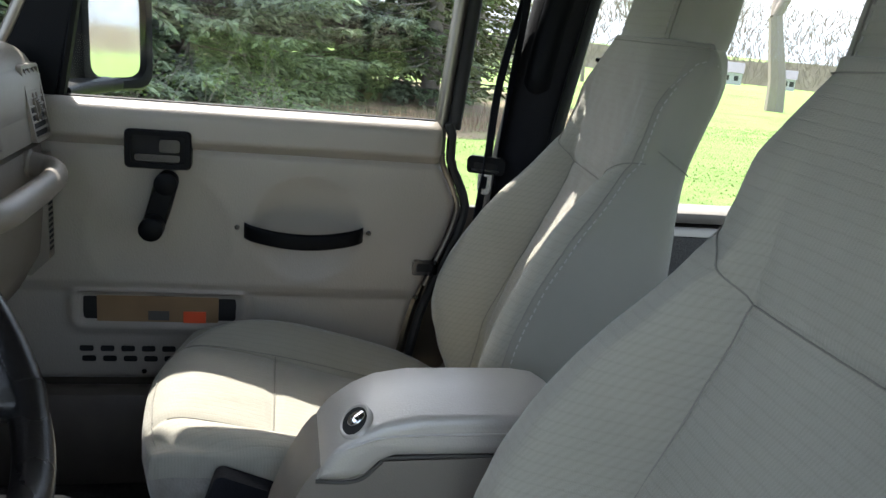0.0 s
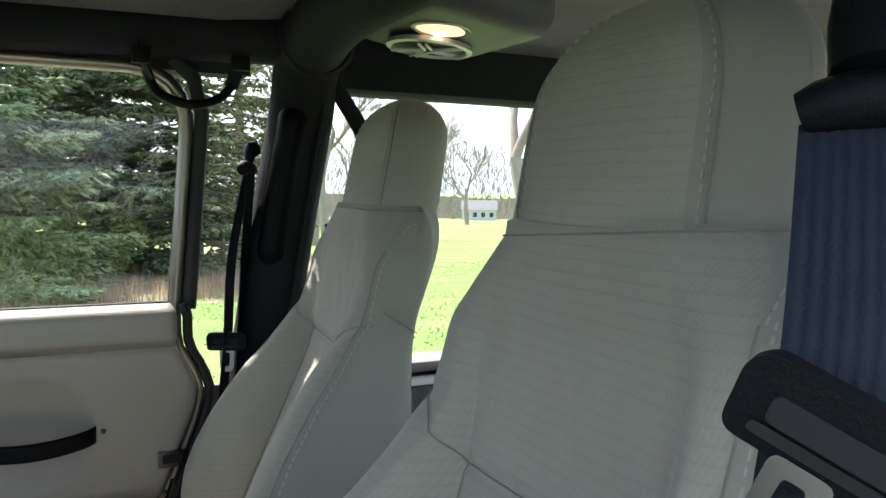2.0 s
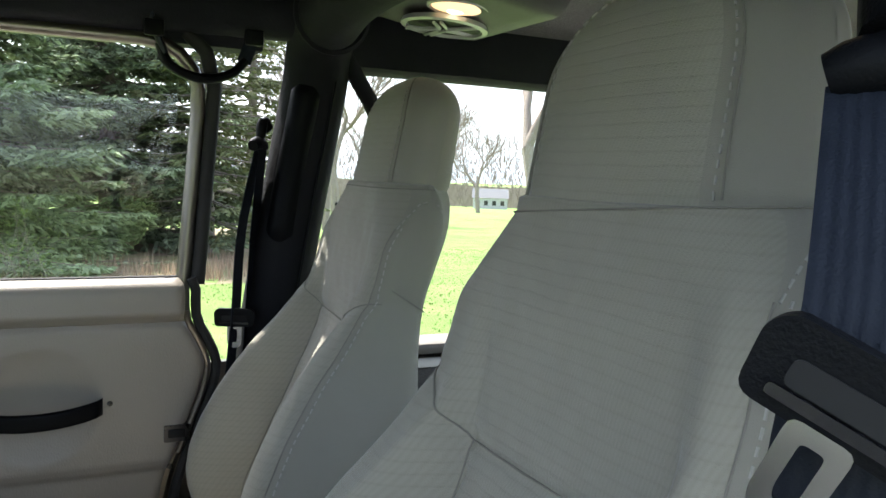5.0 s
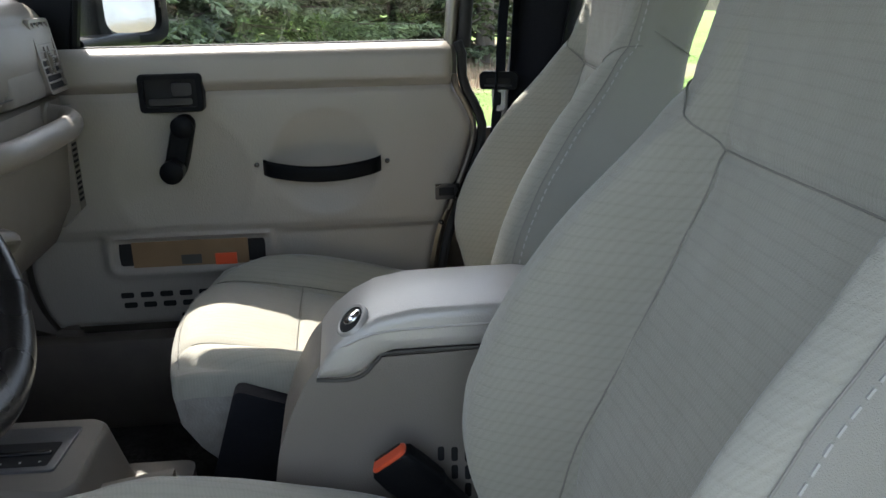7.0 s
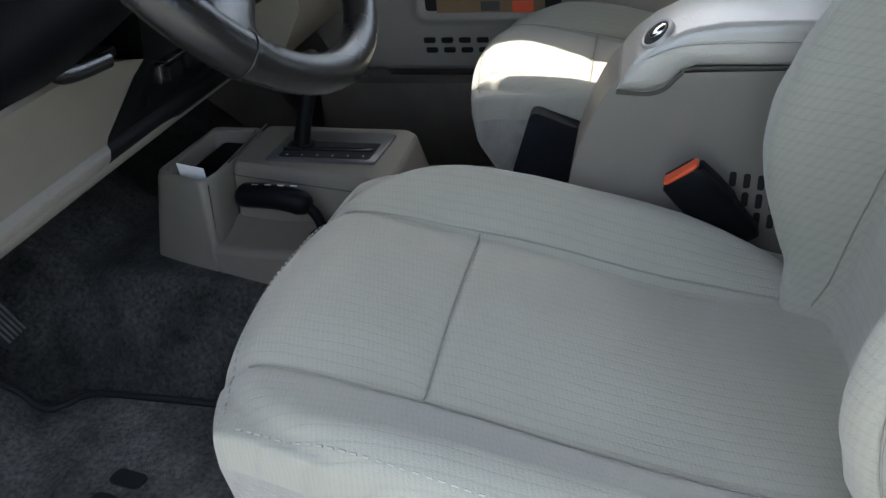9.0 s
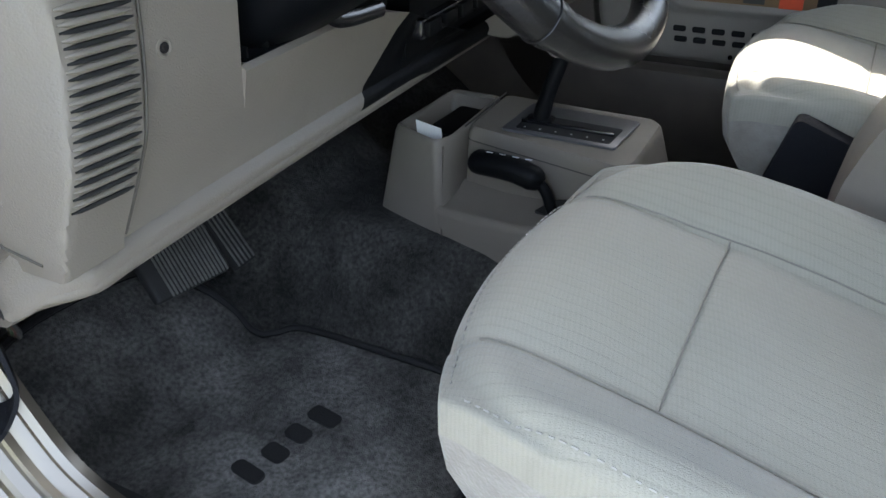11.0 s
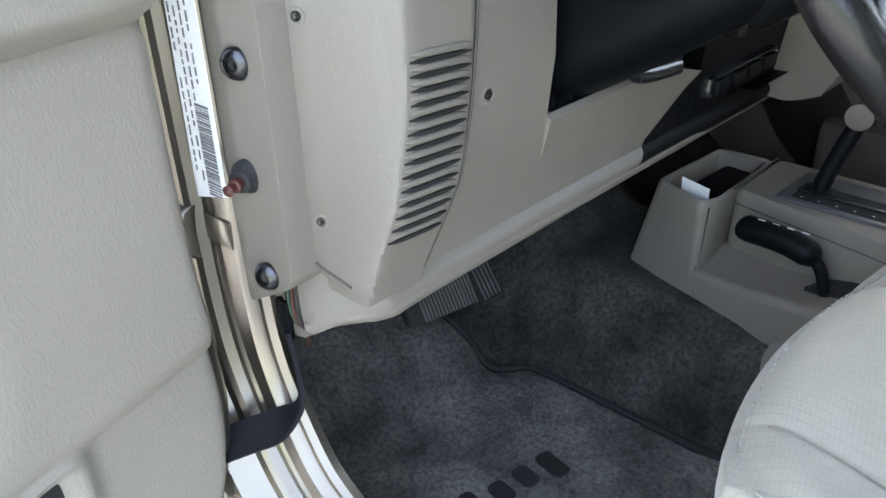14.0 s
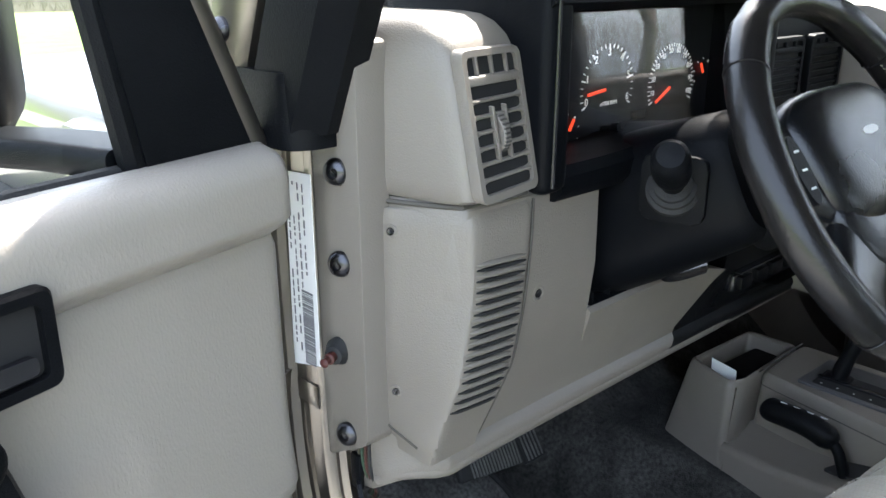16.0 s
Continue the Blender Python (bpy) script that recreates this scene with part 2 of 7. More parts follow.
def mesh_of(bm, name, mat, off, smooth=40, flip=None, mats=None):
    me = bpy.data.meshes.new(name)
    if flip is not None:
        for v in bm.verts:
            v.co = flip(v.co)
    bmesh.ops.recalc_face_normals(bm, faces=bm.faces)
    bmesh.ops.translate(bm, verts=bm.verts, vec=-off)
    bm.to_mesh(me)
    bm.free()
    for m in (mats or [mat]):
        me.materials.append(m)
    if smooth:
        me.polygons.foreach_set("use_smooth", [True] * len(me.polygons))
        me.set_sharp_from_angle(angle=radians(smooth))
    return me


def part(name, bm, mat, parent=None, label="", smooth=40, category="", group="", kind="", mats=None, flip=None):
    """Links a bmesh, given in world places, as one mesh object; with a parent it is a part of it."""
    off = Vector((0, 0, 0))
    p = parent
    if p is not None:
        off = ORIGIN[p.name]
    elif not kind:
        vs = [v.co if flip is None else flip(v.co) for v in bm.verts]
        off = Vector((sum(v[0] for v in vs) / len(vs), sum(v[1] for v in vs) / len(vs), min(v[2] for v in vs)))
    ob = new(name, mesh_of(bm, name, mat, off, smooth, flip, mats))
    if p is not None:
        ob.parent = p
    else:
        ob.location = off
    ORIGIN[ob.name] = off
    return tagged(ob, label, category, group, kind)


def box(x0, x1, y0, y1, z0, z1, bev=0.004, seg=2, bm=None):
    own = bm is None
    b = bmesh.new()
    bmesh.ops.create_cube(b, size=1)
    for v in b.verts:
        v.co = Vector(((x0 + x1) / 2 + v.co.x * (x1 - x0), (y0 + y1) / 2 + v.co.y * (y1 - y0), (z0 + z1) / 2 + v.co.z * (z1 - z0)))
    if bev:
        bmesh.ops.bevel(b, geom=b.edges[:], offset=bev, segments=seg, profile=0.5, affect="EDGES", clamp_overlap=True)
    return b if own else join(bm, b)


def join(a, b):
    me = bpy.data.meshes.new("tmp")
    b.to_mesh(me)
    b.free()
    a.from_mesh(me)
    bpy.data.meshes.remove(me)
    return a


def moved(bm, m):
    bmesh.ops.transform(bm, matrix=m, verts=bm.verts)
    return bm


def loft(rings, closed=True, caps=True, bm=None):
    """A skin over rings of equally many points."""
    b = bm or bmesh.new()
    rows = [[b.verts.new(p) for p in r] for r in rings]
    n = len(rows[0])
    for r, s in zip(rows, rows[1:]):
        for i in range(n if closed else n - 1):
            j = (i + 1) % n
            b.faces.new((r[i], r[j], s[j], s[i]))
    if caps and closed:
        b.faces.new(rows[0][::-1])
        b.faces.new(rows[-1])
    return b


def tube(path, r, n=12, bm=None, flat=1.0, caps=True):
    """A round rod along a path; r is one radius or one for each point; flat squeezes it across."""
    pts = [Vector(p) for p in path]
    rad = r if isinstance(r, (list, tuple)) else [r] * len(pts)
    rings, up = [], None
    for i, p in enumerate(pts):
        t = (pts[min(i + 1, len(pts) - 1)] - pts[max(i - 1, 0)]).normalized()
        if up is None:
            up = Vector((0, 0, 1)) if abs(t.z) < 0.9 else Vector((1, 0, 0))
        a = t.cross(up).normalized()
        up = a.cross(t).normalized()
        rings.append([p + rad[i] * (math.cos(k * 2 * math.pi / n) * a + flat * math.sin(k * 2 * math.pi / n) * up) for k in range(n)])
    return loft(rings, True, caps, bm)


def smooth_path(pts, n=8):
    """A Catmull-Rom line through the points."""
    P = [Vector(p) for p in pts]
    P = [2 * P[0] - P[1]] + P + [2 * P[-1] - P[-2]]
    out = []
    for i in range(1, len(P) - 2):
        for k in range(n):
            t = k / n
            a, b, c, d = P[i - 1], P[i], P[i + 1], P[i + 2]
            out.append(0.5 * ((2 * b) + (c - a) * t + (2 * a - 5 * b + 4 * c - d) * t * t + (3 * b - a - 3 * c + d) * t ** 3))
    return out + [P[-2]]


def prism(poly, axis, a, b, bev=0.0, seg=2):
    """A flat outline pushed from a to b along an axis; the outline gives the two other coordinates in order."""
    bm = bmesh.new()
    def at(p, v):
        q = list(p)
        q.insert("xyz".index(axis), v)
        return q
    lo, hi = [bm.verts.new(at(p, a)) for p in poly], [bm.verts.new(at(p, b)) for p in poly]
    bm.faces.new(lo)
    bm.faces.new(hi[::-1])
    for i in range(len(poly)):
        j = (i + 1) % len(poly)
        bm.faces.new((lo[i], hi[i], hi[j], lo[j]))
    if bev:
        bmesh.ops.bevel(bm, geom=bm.edges[:], offset=bev, segments=seg, profile=0.5, affect="EDGES", clamp_overlap=True)
    return bm


def rounded(poly, r, n=5):
    """An outline with its corners rounded off."""
    out, m = [], len(poly)
    for i in range(m):
        p, a, b = (Vector((*poly[k % m], 0)) for k in (i, i - 1, i + 1))
        d = min(r, (a - p).length * 0.45, (b - p).length * 0.45)
        s, e = p + (a - p).normalized() * d, p + (b - p).normalized() * d
        for k in range(n + 1):
            t = k / n
            q = (1 - t) ** 2 * s + 2 * t * (1 - t) * p + t * t * e
            out.append((q.x, q.y))
    return out


def lathe(profile, n=24, centre=(0, 0, 0), axis=(0, 0, 1), bm=None):
    """Radius and height pairs turned round an axis."""
    turn = Vector((0, 0, 1)).rotation_difference(Vector(axis)).to_matrix()
    rings = [[Vector(centre) + turn @ Vector((r * math.cos(k * 2 * math.pi / n), r * math.sin(k * 2 * math.pi / n), h)) for k in range(n)] for r, h in profile]
    return loft(rings, True, True, bm)


def sheet(f, nu, nv, bm=None):
    """A grid of places f(u, v), u and v from 0 to 1."""
    b = bm or bmesh.new()
    rows = [[b.verts.new(f(i / nu, j / nv)) for j in range(nv + 1)] for i in range(nu + 1)]
    for r, s in zip(rows, rows[1:]):
        for j in range(nv):
            b.faces.new((r[j], s[j], s[j + 1], r[j + 1]))
    return b


def lerp(xs, ys, x):
    """A smooth line through the values."""
    if x <= xs[0]:
        return ys[0]
    for i in range(len(xs) - 1):
        if x <= xs[i + 1]:
            t = (x - xs[i]) / (xs[i + 1] - xs[i])
            m0 = (ys[i + 1] - ys[max(i - 1, 0)]) / (xs[i + 1] - xs[max(i - 1, 0)])
            k = min(i + 2, len(xs) - 1)
            m1 = (ys[k] - ys[i]) / (xs[k] - xs[i])
            h = xs[i + 1] - xs[i]
            return (2 * t ** 3 - 3 * t * t + 1) * ys[i] + (t ** 3 - 2 * t * t + t) * h * m0 + (3 * t * t - 2 * t ** 3) * ys[i + 1] + (t ** 3 - t * t) * h * m1
    return ys[-1]


def stitches(path, r=0.0009, dash=0.006, gap=0.004, bm=None):
    """Short thread dashes along a line."""
    b = bm or bmesh.new()
    pts = [Vector(p) for p in path]
    run, on = 0.0, []
    for a, c in zip(pts, pts[1:]):
        length = (c - a).length
        pos = 0.0
        while pos < length:
            ph = run % (dash + gap)
            step = min(length - pos, (dash - ph) if ph < dash else (dash + gap - ph)) + 1e-6
            if ph < dash:
                p, q = a + (c - a) * (pos / length), a + (c - a) * (min(pos + step, length) / length)
                if (q - p).length > 0.0015:
                    tube([p, q], r, 5, b)
            pos += step
            run += step
    return b

# ---- the tub: floor, sills, walls, roof ----
def floor_z(x, y):
    """Carpet height: flat footwell, toe board rising to the front, hump over the gearbox in the middle."""
    z = 0.545 + max(0.0, -0.86 - x) * 0.75
    t = max(0.0, min(1.0, (0.235 - abs(y - 0.02)) / 0.13))
    hump = 0.15 * t * t * (3 - 2 * t)
    return z + hump + 0.004 * noise.noise((x * 9, y * 9, 0))


part("floor", sheet(lambda u, v: (-1.2 + u * 1.75, -0.645 + v * 1.29, floor_z(-1.2 + u * 1.75, -0.645 + v * 1.29)), 90, 80), carpet, kind="structure", label="dark grey pile carpet over the floor pan")
part("firewall", box(-1.24, -1.20, -0.66, 0.66, 0.5, 1.30, 0), black_plastic, kind="structure", label="dark bulkhead behind the dashboard")
part("underbody", box(-1.2, 1.65, -0.64, 0.64, 0.46, 0.52, 0.01), black_plastic, kind="structure", label="dark underside of the tub")


def sweep(profile, path):
    """A profile of (out, y) pairs swept along a line in the x-z plane; out is square to the line."""
    rings = []
    P = [Vector((x, 0, z)) for x, z in path]
    for i, p in enumerate(P):
        t = (P[min(i + 1, len(P) - 1)] - P[max(i - 1, 0)]).normalized()
        nrm = Vector((t.z, 0, -t.x))
        rings.append([Vector((p.x, y, p.z)) + nrm * o for o, y in profile])
    return loft(rings, True, True)


def door_jamb(s):
    """The painted door opening: down the cowl side, round the corner and back along the sill."""
    line = [(-0.777, 1.243), (-0.777, 1.15), (-0.773, 1.0), (-0.764, 0.88), (-0.732, 0.80), (-0.69, 0.748), (-0.61, 0.722), (-0.45, 0.712), (-0.1, 0.708), (0.08, 0.712), (0.16, 0.75), (0.20, 0.85), (0.215, 1.09)]
    line = [(p.x, p.z) for p in smooth_path([(x, 0, z) for x, z in line], 6)]
    prof = [(0.0, -0.645), (-0.004, -0.655), (0.000, -0.661), (0.004, -0.662), (0.006, -0.669), (0.009, -0.6725), (0.026, -0.6735), (0.029, -0.6708), (0.033, -0.6705), (0.036, -0.6732), (0.0425, -0.674),
            (0.045, -0.683), (0.049, -0.687), (0.056, -0.688), (0.059, -0.6862), (0.063, -0.6866), (0.066, -0.693), (0.074, -0.712), (0.085, -0.720), (0.11, -0.722), (0.16, -0.722), (0.16, -0.645)]
    return sweep([(o, s * -y) for o, y in prof], line)


part("body_side_driver", door_jamb(-1), paint, kind="structure", label="pewter metallic door opening with stepped flanges", smooth=25)
# pressed joint and sealer band where the cowl side meets the lower post
part("post_joint", loft([[(x, y, z) for x, y in rounded([(-0.838, -0.676), (-0.818, -0.676), (-0.816, -0.692 - g), (-0.822, -0.697 - g), (-0.834, -0.697 - g)], 0.003, 3)] for z, g in ((0.955, -0.008), (0.962, 0.0), (0.992, 0.003), (1.000, 0.001), (1.004, -0.008))]), paint, kind="structure", label="pewter pressed joint on the door post")
part("sealer_band", box(-0.815, -0.778, -0.6752, -0.6735, 0.972, 0.996, 0.0006), paint, kind="structure", label="glossy sealer band across the post")
part("body_side_passenger", door_jamb(1), paint, kind="structure", label="pewter metallic door opening and sill", smooth=25)
for s, nm in ((-1, "driver"), (1, "passenger")):
    # body behind the door and the outer skin ahead of it
    part("quarter_panel_" + nm, box(0.25, 1.62, min(s * 0.66, s * 0.74), max(s * 0.66, s * 0.74), 0.5, 1.085, 0.02), paint, kind="structure", label="pewter metallic rear quarter panel")
    part("quarter_trim_" + nm, box(0.262, 1.6, min(s * 0.645, s * 0.656), max(s * 0.645, s * 0.656), 0.55, 1.062, 0.004), liner, kind="structure", label="dark grey cargo side lining")
    part("cowl_side_" + nm, box(-1.25, -0.86, min(s * 0.66, s * 0.735), max(s * 0.66, s * 0.735), 0.5, 1.21, 0.02), paint, kind="structure", label="pewter metallic cowl side")
    part("kick_panel_" + nm, box(-1.2, -0.79 if s < 0 else -0.55, min(s * (0.63 if s < 0 else 0.646), s * 0.66), max(s * (0.63 if s < 0 else 0.646), s * 0.66), 0.5, 1.2, 0.003), carpet if s < 0 else foot_trim, kind="structure", label="footwell side wall")
    part("rail_cover_" + nm, box(0.25, 1.62, min(s * 0.655, s * 0.75), max(s * 0.655, s * 0.75), 1.088, 1.112, 0.008), plastic, kind="structure", label="pale top rail of the tub")
    part("sill_trim_" + nm, box(-0.74, 0.2, min(s * (0.61 if s < 0 else 0.585), s * (0.655 if s < 0 else 0.645)), max(s * (0.61 if s < 0 else 0.585), s * (0.655 if s < 0 else 0.645)), 0.545, 0.70 if s < 0 else 0.738, 0.02), rubber if s < 0 else foot_trim, kind="structure", label="black rubber carpet edge along the sill")
for x0, x1, nm in ((-0.80, -0.55, "hinge_post"), (0.07, 0.255, "latch_post")):
    part(nm + "_passenger", box(x0, x1, 0.711, 0.728, 0.69, 1.09 if x0 > 0 else 1.22, 0.003), paint, kind="structure", label="painted body post behind the door")
part("wiring_cover", loft([[(-0.606 + (-0.024 if k else 0.022) * m + 0.006 * noise.noise((z * 40, k, 3)), 0.647 - 0.034 * m + 0.008 * noise.noise((z * 55, k * 3, m)), z) for k, m in ((0, 0), (0, 0.7), (0, 1), (1, 1), (1, 0.6), (1, 0))] for z in np.linspace(0.62, 0.752, 18)]), foot_trim, None, "crumpled brown plastic cover in the passenger footwell", 25, "cover")
part("sill_step_passenger", box(-0.62, 0.06, 0.646, 0.706, 0.60, 0.80, 0.004), foot_trim, kind="structure", label="dull brown sill wall behind the closed door")
part("tailgate", box(1.60, 1.68, -0.7, 0.7, 0.52, 1.085, 0.02), paint, kind="structure", label="pewter tailgate")
part("cargo_floor", box(0.5, 1.6, -0.64, 0.64, 0.66, 0.70, 0.01), carpet, kind="structure", label="dark carpeted cargo floor")
part("cowl_top", box(-1.6, -0.92, -0.70, 0.70, 1.16, 1.225, 0.03), paint, kind="structure", label="pewter cowl ahead of the windscreen")
part("hood", box(-2.42, -1.26, -0.55, 0.55, 0.62, 1.19, 0.05, 4), paint, kind="structure", label="pewter metallic engine hood")

for s, nm in ((-1, "driver"), (1, "passenger")):
    part("fender_" + nm, box(-2.35, -1.2, min(s * 0.54, s * 0.86), max(s * 0.54, s * 0.86), 0.86, 0.92, 0.02), black_plastic, kind="structure", label="black flat front fender")
for x in (-1.85, 0.9):
    for y in (-0.77, 0.77):
        w = thing("wheel", (x, y, 0.0), "black off-road tyre on a silver rim", "wheel", "vehicle wheels")
        part("tyre", lathe([(0.22, -0.11), (0.34, -0.11), (0.37, -0.08), (0.372, 0.0), (0.37, 0.08), (0.34, 0.11), (0.22, 0.11)], 40, (x, y, 0.372), (0, 1, 0)), rubber, w, "black rubber tyre")
        part("rim", lathe([(0.225, -0.09), (0.20, -0.095), (0.19, -0.05), (0.06, -0.04), (0.06, 0.04), (0.19, 0.05), (0.20, 0.095), (0.225, 0.09)], 32, (x, y, 0.372), (0, 1, 0)), silver, w, "silver wheel rim")

# roof shell, its felt lining and the seam across it
def roof_z(x, y):
    return 1.815 - 0.10 * (abs(y) / 0.70) ** 4 - 0.03 * max(0, (-x - 0.2)) ** 1.5


part("ceiling", loft([[(x, y, roof_z(x, y) + d) for y in np.linspace(-0.72, 0.72, 25)] + [(x, y, roof_z(x, y) + d + 0.02) for y in np.linspace(0.72, -0.72, 25)] for x, d in ((-0.62, -0.01), (-0.4, 0), (0, 0), (0.42, 0), (0.9, 0.0), (1.6, -0.02))]), liner, kind="structure", label="dark grey felt headliner of the soft top")
part("roof_seam", tube([(x, 0.265, roof_z(x, 0.265) - 0.002) for x in np.linspace(-0.6, 0.36, 14)], 0.007, 8, flat=0.35), black_soft, kind="structure", label="dark stitched seam tape across the headliner")
for s, nm in ((-1, "driver"), (1, "passenger")):
    part("door_rail_" + nm, loft([[(x, s * 0.62, 1.72), (x, s * 0.655, 1.672), (x, s * 0.715, 1.672), (x, s * 0.735, 1.72), (x, s * 0.73, 1.79), (x, s * 0.66, 1.80)] for x in (-0.62, -0.3, 0.0, 0.26)]), black_soft, kind="structure", label="black padded rail above the door")
    part("rear_rail_" + nm, box(0.40, 1.62, min(s * 0.62, s * 0.73), max(s * 0.62, s * 0.73), 1.652, 1.80, 0.02), black_soft, kind="structure", label="black fabric roof side above the rear window")
    pane = part("window_quarter_" + nm, box(0.42, 1.6, min(s * 0.700, s * 0.704), max(s * 0.700, s * 0.704), 1.10, 1.66, 0), window_glass, kind="structure", label="clear plastic rear quarter window")
    pane.visible_shadow = False
part("rear_header", box(1.55, 1.66, -0.72, 0.72, 1.64, 1.80, 0.02), black_soft, kind="structure", label="black roof edge above the rear window")
rw = part("window_rear", box(1.63, 1.634, -0.62, 0.62, 1.1, 1.66, 0), window_glass, kind="structure", label="clear plastic rear window")
rw.visible_shadow = False

# windscreen frame and glass
def screen_x(z):
    return -0.775 + (z - 1.25) * 0.46


for s, nm in ((-1, "driver"), (1, "passenger")):
    def ring(z, dx0, dx1, y0, y1):
        x = screen_x(z)
        return [(x + dx0, s * y0, z), (x + dx1, s * y0, z), (x + dx1 + 0.004, s * (y0 + y1) / 2, z), (x + dx1 - 0.01, s * y1, z), (x + dx0 + 0.02, s * (y1 + 0.004), z)]
    part("pillar_cover_" + nm, loft([ring(z, -0.062, 0.034, 0.652, 0.708) for z in (1.252, 1.27, 1.40, 1.55, 1.70, 1.74)]), black_plastic, kind="structure", label="black plastic cover on the windscreen pillar", smooth=30)
    part("windscreen_frame_" + nm, loft([[(screen_x(z) - 0.135, s * 0.66, z), (screen_x(z) - 0.064, s * 0.66, z), (screen_x(z) - 0.064, s * 0.706, z), (screen_x(z) - 0.075, s * 0.714, z), (screen_x(z) - 0.125, s * 0.714, z), (screen_x(z) - 0.135, s * 0.706, z)] for z in (1.235, 1.4, 1.6, 1.76)]), paint, kind="structure", label="pewter windscreen frame with hinge bolts")
for z in (1.262, 1.30, 1.335):
    part("hinge_bolt", lathe([(0.011, 0.0), (0.011, 0.004), (0.008, 0.008), (0.0, 0.009)], 18, (screen_x(z) - 0.100, -0.714, z), (0, -1, 0)), bolt_steel, kind="structure", label="domed steel bolt on the windscreen frame")
part("pillar_foot_driver", loft([[(x, y, z) for x, y in rounded([(-0.832, -0.66), (-0.742, -0.654), (-0.738, -0.690), (-0.750, -0.712), (-0.826, -0.714)], 0.010, 3)] for z in (1.240, 1.243, 1.300, 1.304)]), black_plastic, kind="structure", label="black plastic foot of the pillar cover", smooth=30)
# unseen header, lowered and pushed forward to keep sun off the driver's seat
part("windscreen_header", loft([[(screen_x(1.66) - 0.085, y, 1.66), (screen_x(1.70) + 0.09, y, 1.68), (screen_x(1.70) + 0.10, y, 1.80), (screen_x(1.70) - 0.115, y, 1.80)] for y in (-0.7, 0, 0.7)]), black_soft, kind="structure", label="black padded windscreen header, unseen and deepened to block the sun")
ws = part("window_windscreen", loft([[(screen_x(z) - 0.075, -0.66, z), (screen_x(z) - 0.075, 0.66, z), (screen_x(z) - 0.080, 0.66, z), (screen_x(z) - 0.080, -0.66, z)] for z in (1.23, 1.72)]), window_glass, kind="structure", label="clear windscreen glass", smooth=0)
ws.visible_shadow = False

# ---- front seats ----
SEAT_Y = 0.352


def groove(d, depth=0.0050, width=0.0075):
    return depth * math.exp(-(d / width) ** 2) if abs(d) < 0.05 else 0.0


def cushion_point(u, v):
    """Top of the cushion in seat coordinates: x along the car, r across (plus towards the middle of the car)."""
    a, b = u * 2 - 1, v * 2 - 1
    q = 0.42 + 0.16 * max(0.0, -b)
    au, bv = a * math.sqrt(1 - q * b * b / 2), b * math.sqrt(1 - q * a * a / 2)
    x = -0.150 + (0.287 if au < 0 else 0.28) * au
    r = 0.245 * bv * (1.0 + 0.02 * a)
    n = (abs(a) ** 5 + abs(b) ** 5) ** (1 / 5)
    z = lerp((-0.44, -0.367, -0.241, -0.078, 0.041, 0.13), (0.868, 0.880, 0.853, 0.809, 0.789, 0.785), x) + 0.010 * (1 - (r / 0.13) ** 2 if abs(r) < 0.13 else 0)
    z += 0.046 * max(0, min(1, (abs(r) - 0.128) / 0.075)) ** 0.8 * lerp((-0.43, -0.38, -0.32, -0.25, -0.05, 0.05, 0.12), (0.22, 0.36, 0.60, 0.85, 0.95, 0.55, 0.4), x)
    d = max(0.0, (1 - n) * 0.25) + 0.004
    R = 0.035
    if d < R:
        z -= R - math.sqrt(max(R * R - (R - d) ** 2, 0))
    seam = 0.0
    for r0 in (-0.132, 0.132):
        seam = max(seam, groove(r - r0 * (1 + 0.06 * math.cos(x * 5)), 0.0034, 0.0085))
    if abs(r) < 0.132:
        seam = max(seam, groove(x + 0.25, 0.0034, 0.0085))
    z -= seam
    z += 0.003 * noise.noise((x * 9, r * 9, 3)) + 0.0006 * noise.noise((x * 30, r * 30, 1))
    return x, r, z


XB = ((0.76, 0.80, 0.836, 0.93, 1.023, 1.12, 1.224, 1.30, 1.37, 1.436, 1.5), (0.085, 0.095, 0.105, 0.118, 0.147, 0.186, 0.229, 0.243, 0.254, 0.270, 0.283))
BOL = ((0.76, 0.82, 0.87, 0.96, 1.03, 1.10, 1.17, 1.22, 1.26, 1.30, 1.36, 1.40, 1.43), (0.03, 0.042, 0.068, 0.098, 0.105, 0.098, 0.080, 0.056, 0.034, 0.014, 0.004, 0.0, 0.0))
HALF = ((0.76, 0.82, 0.90, 1.0, 1.10, 1.18, 1.24, 1.28, 1.32, 1.36, 1.39, 1.41, 1.425, 1.435, 1.44), (0.185, 0.20, 0.218, 0.229, 0.225, 0.211, 0.196, 0.190, 0.190, 0.189, 0.184, 0.177, 0.169, 0.161, 0.155))
REAR = ((0.76, 1.0, 1.15, 1.27, 1.335, 1.385, 1.41, 1.425, 1.44), (0.205, 0.268, 0.298, 0.318, 0.338, 0.352, 0.352, 0.350, 0.345))
HEAD_W, HEAD_SHIFT = 0.155, 0.0
HUMP = ((0.76, 1.0, 1.30, 1.385, 1.44), (0.012, 0.016, 0.026, 0.042, 0.056))


def bolster_seam(q):
    """Height of the seam that closes a bolster, from the insert (q = 0) out to the side edge (q = 1)."""
    return 1.232 + 0.052 * math.sin(min(1, max(0, q)) * math.pi / 2) ** 0.75


def insert_edge(z):
    return lerp((0.80, 0.95, 1.10, 1.232), (0.132, 0.127, 0.121, 0.1225), z)


def edge_line(z):
    """How far from the middle the stitched edge between front and side cloth runs at a height."""
    return lerp(*HALF, z) - 0.010


OFF = 0.0

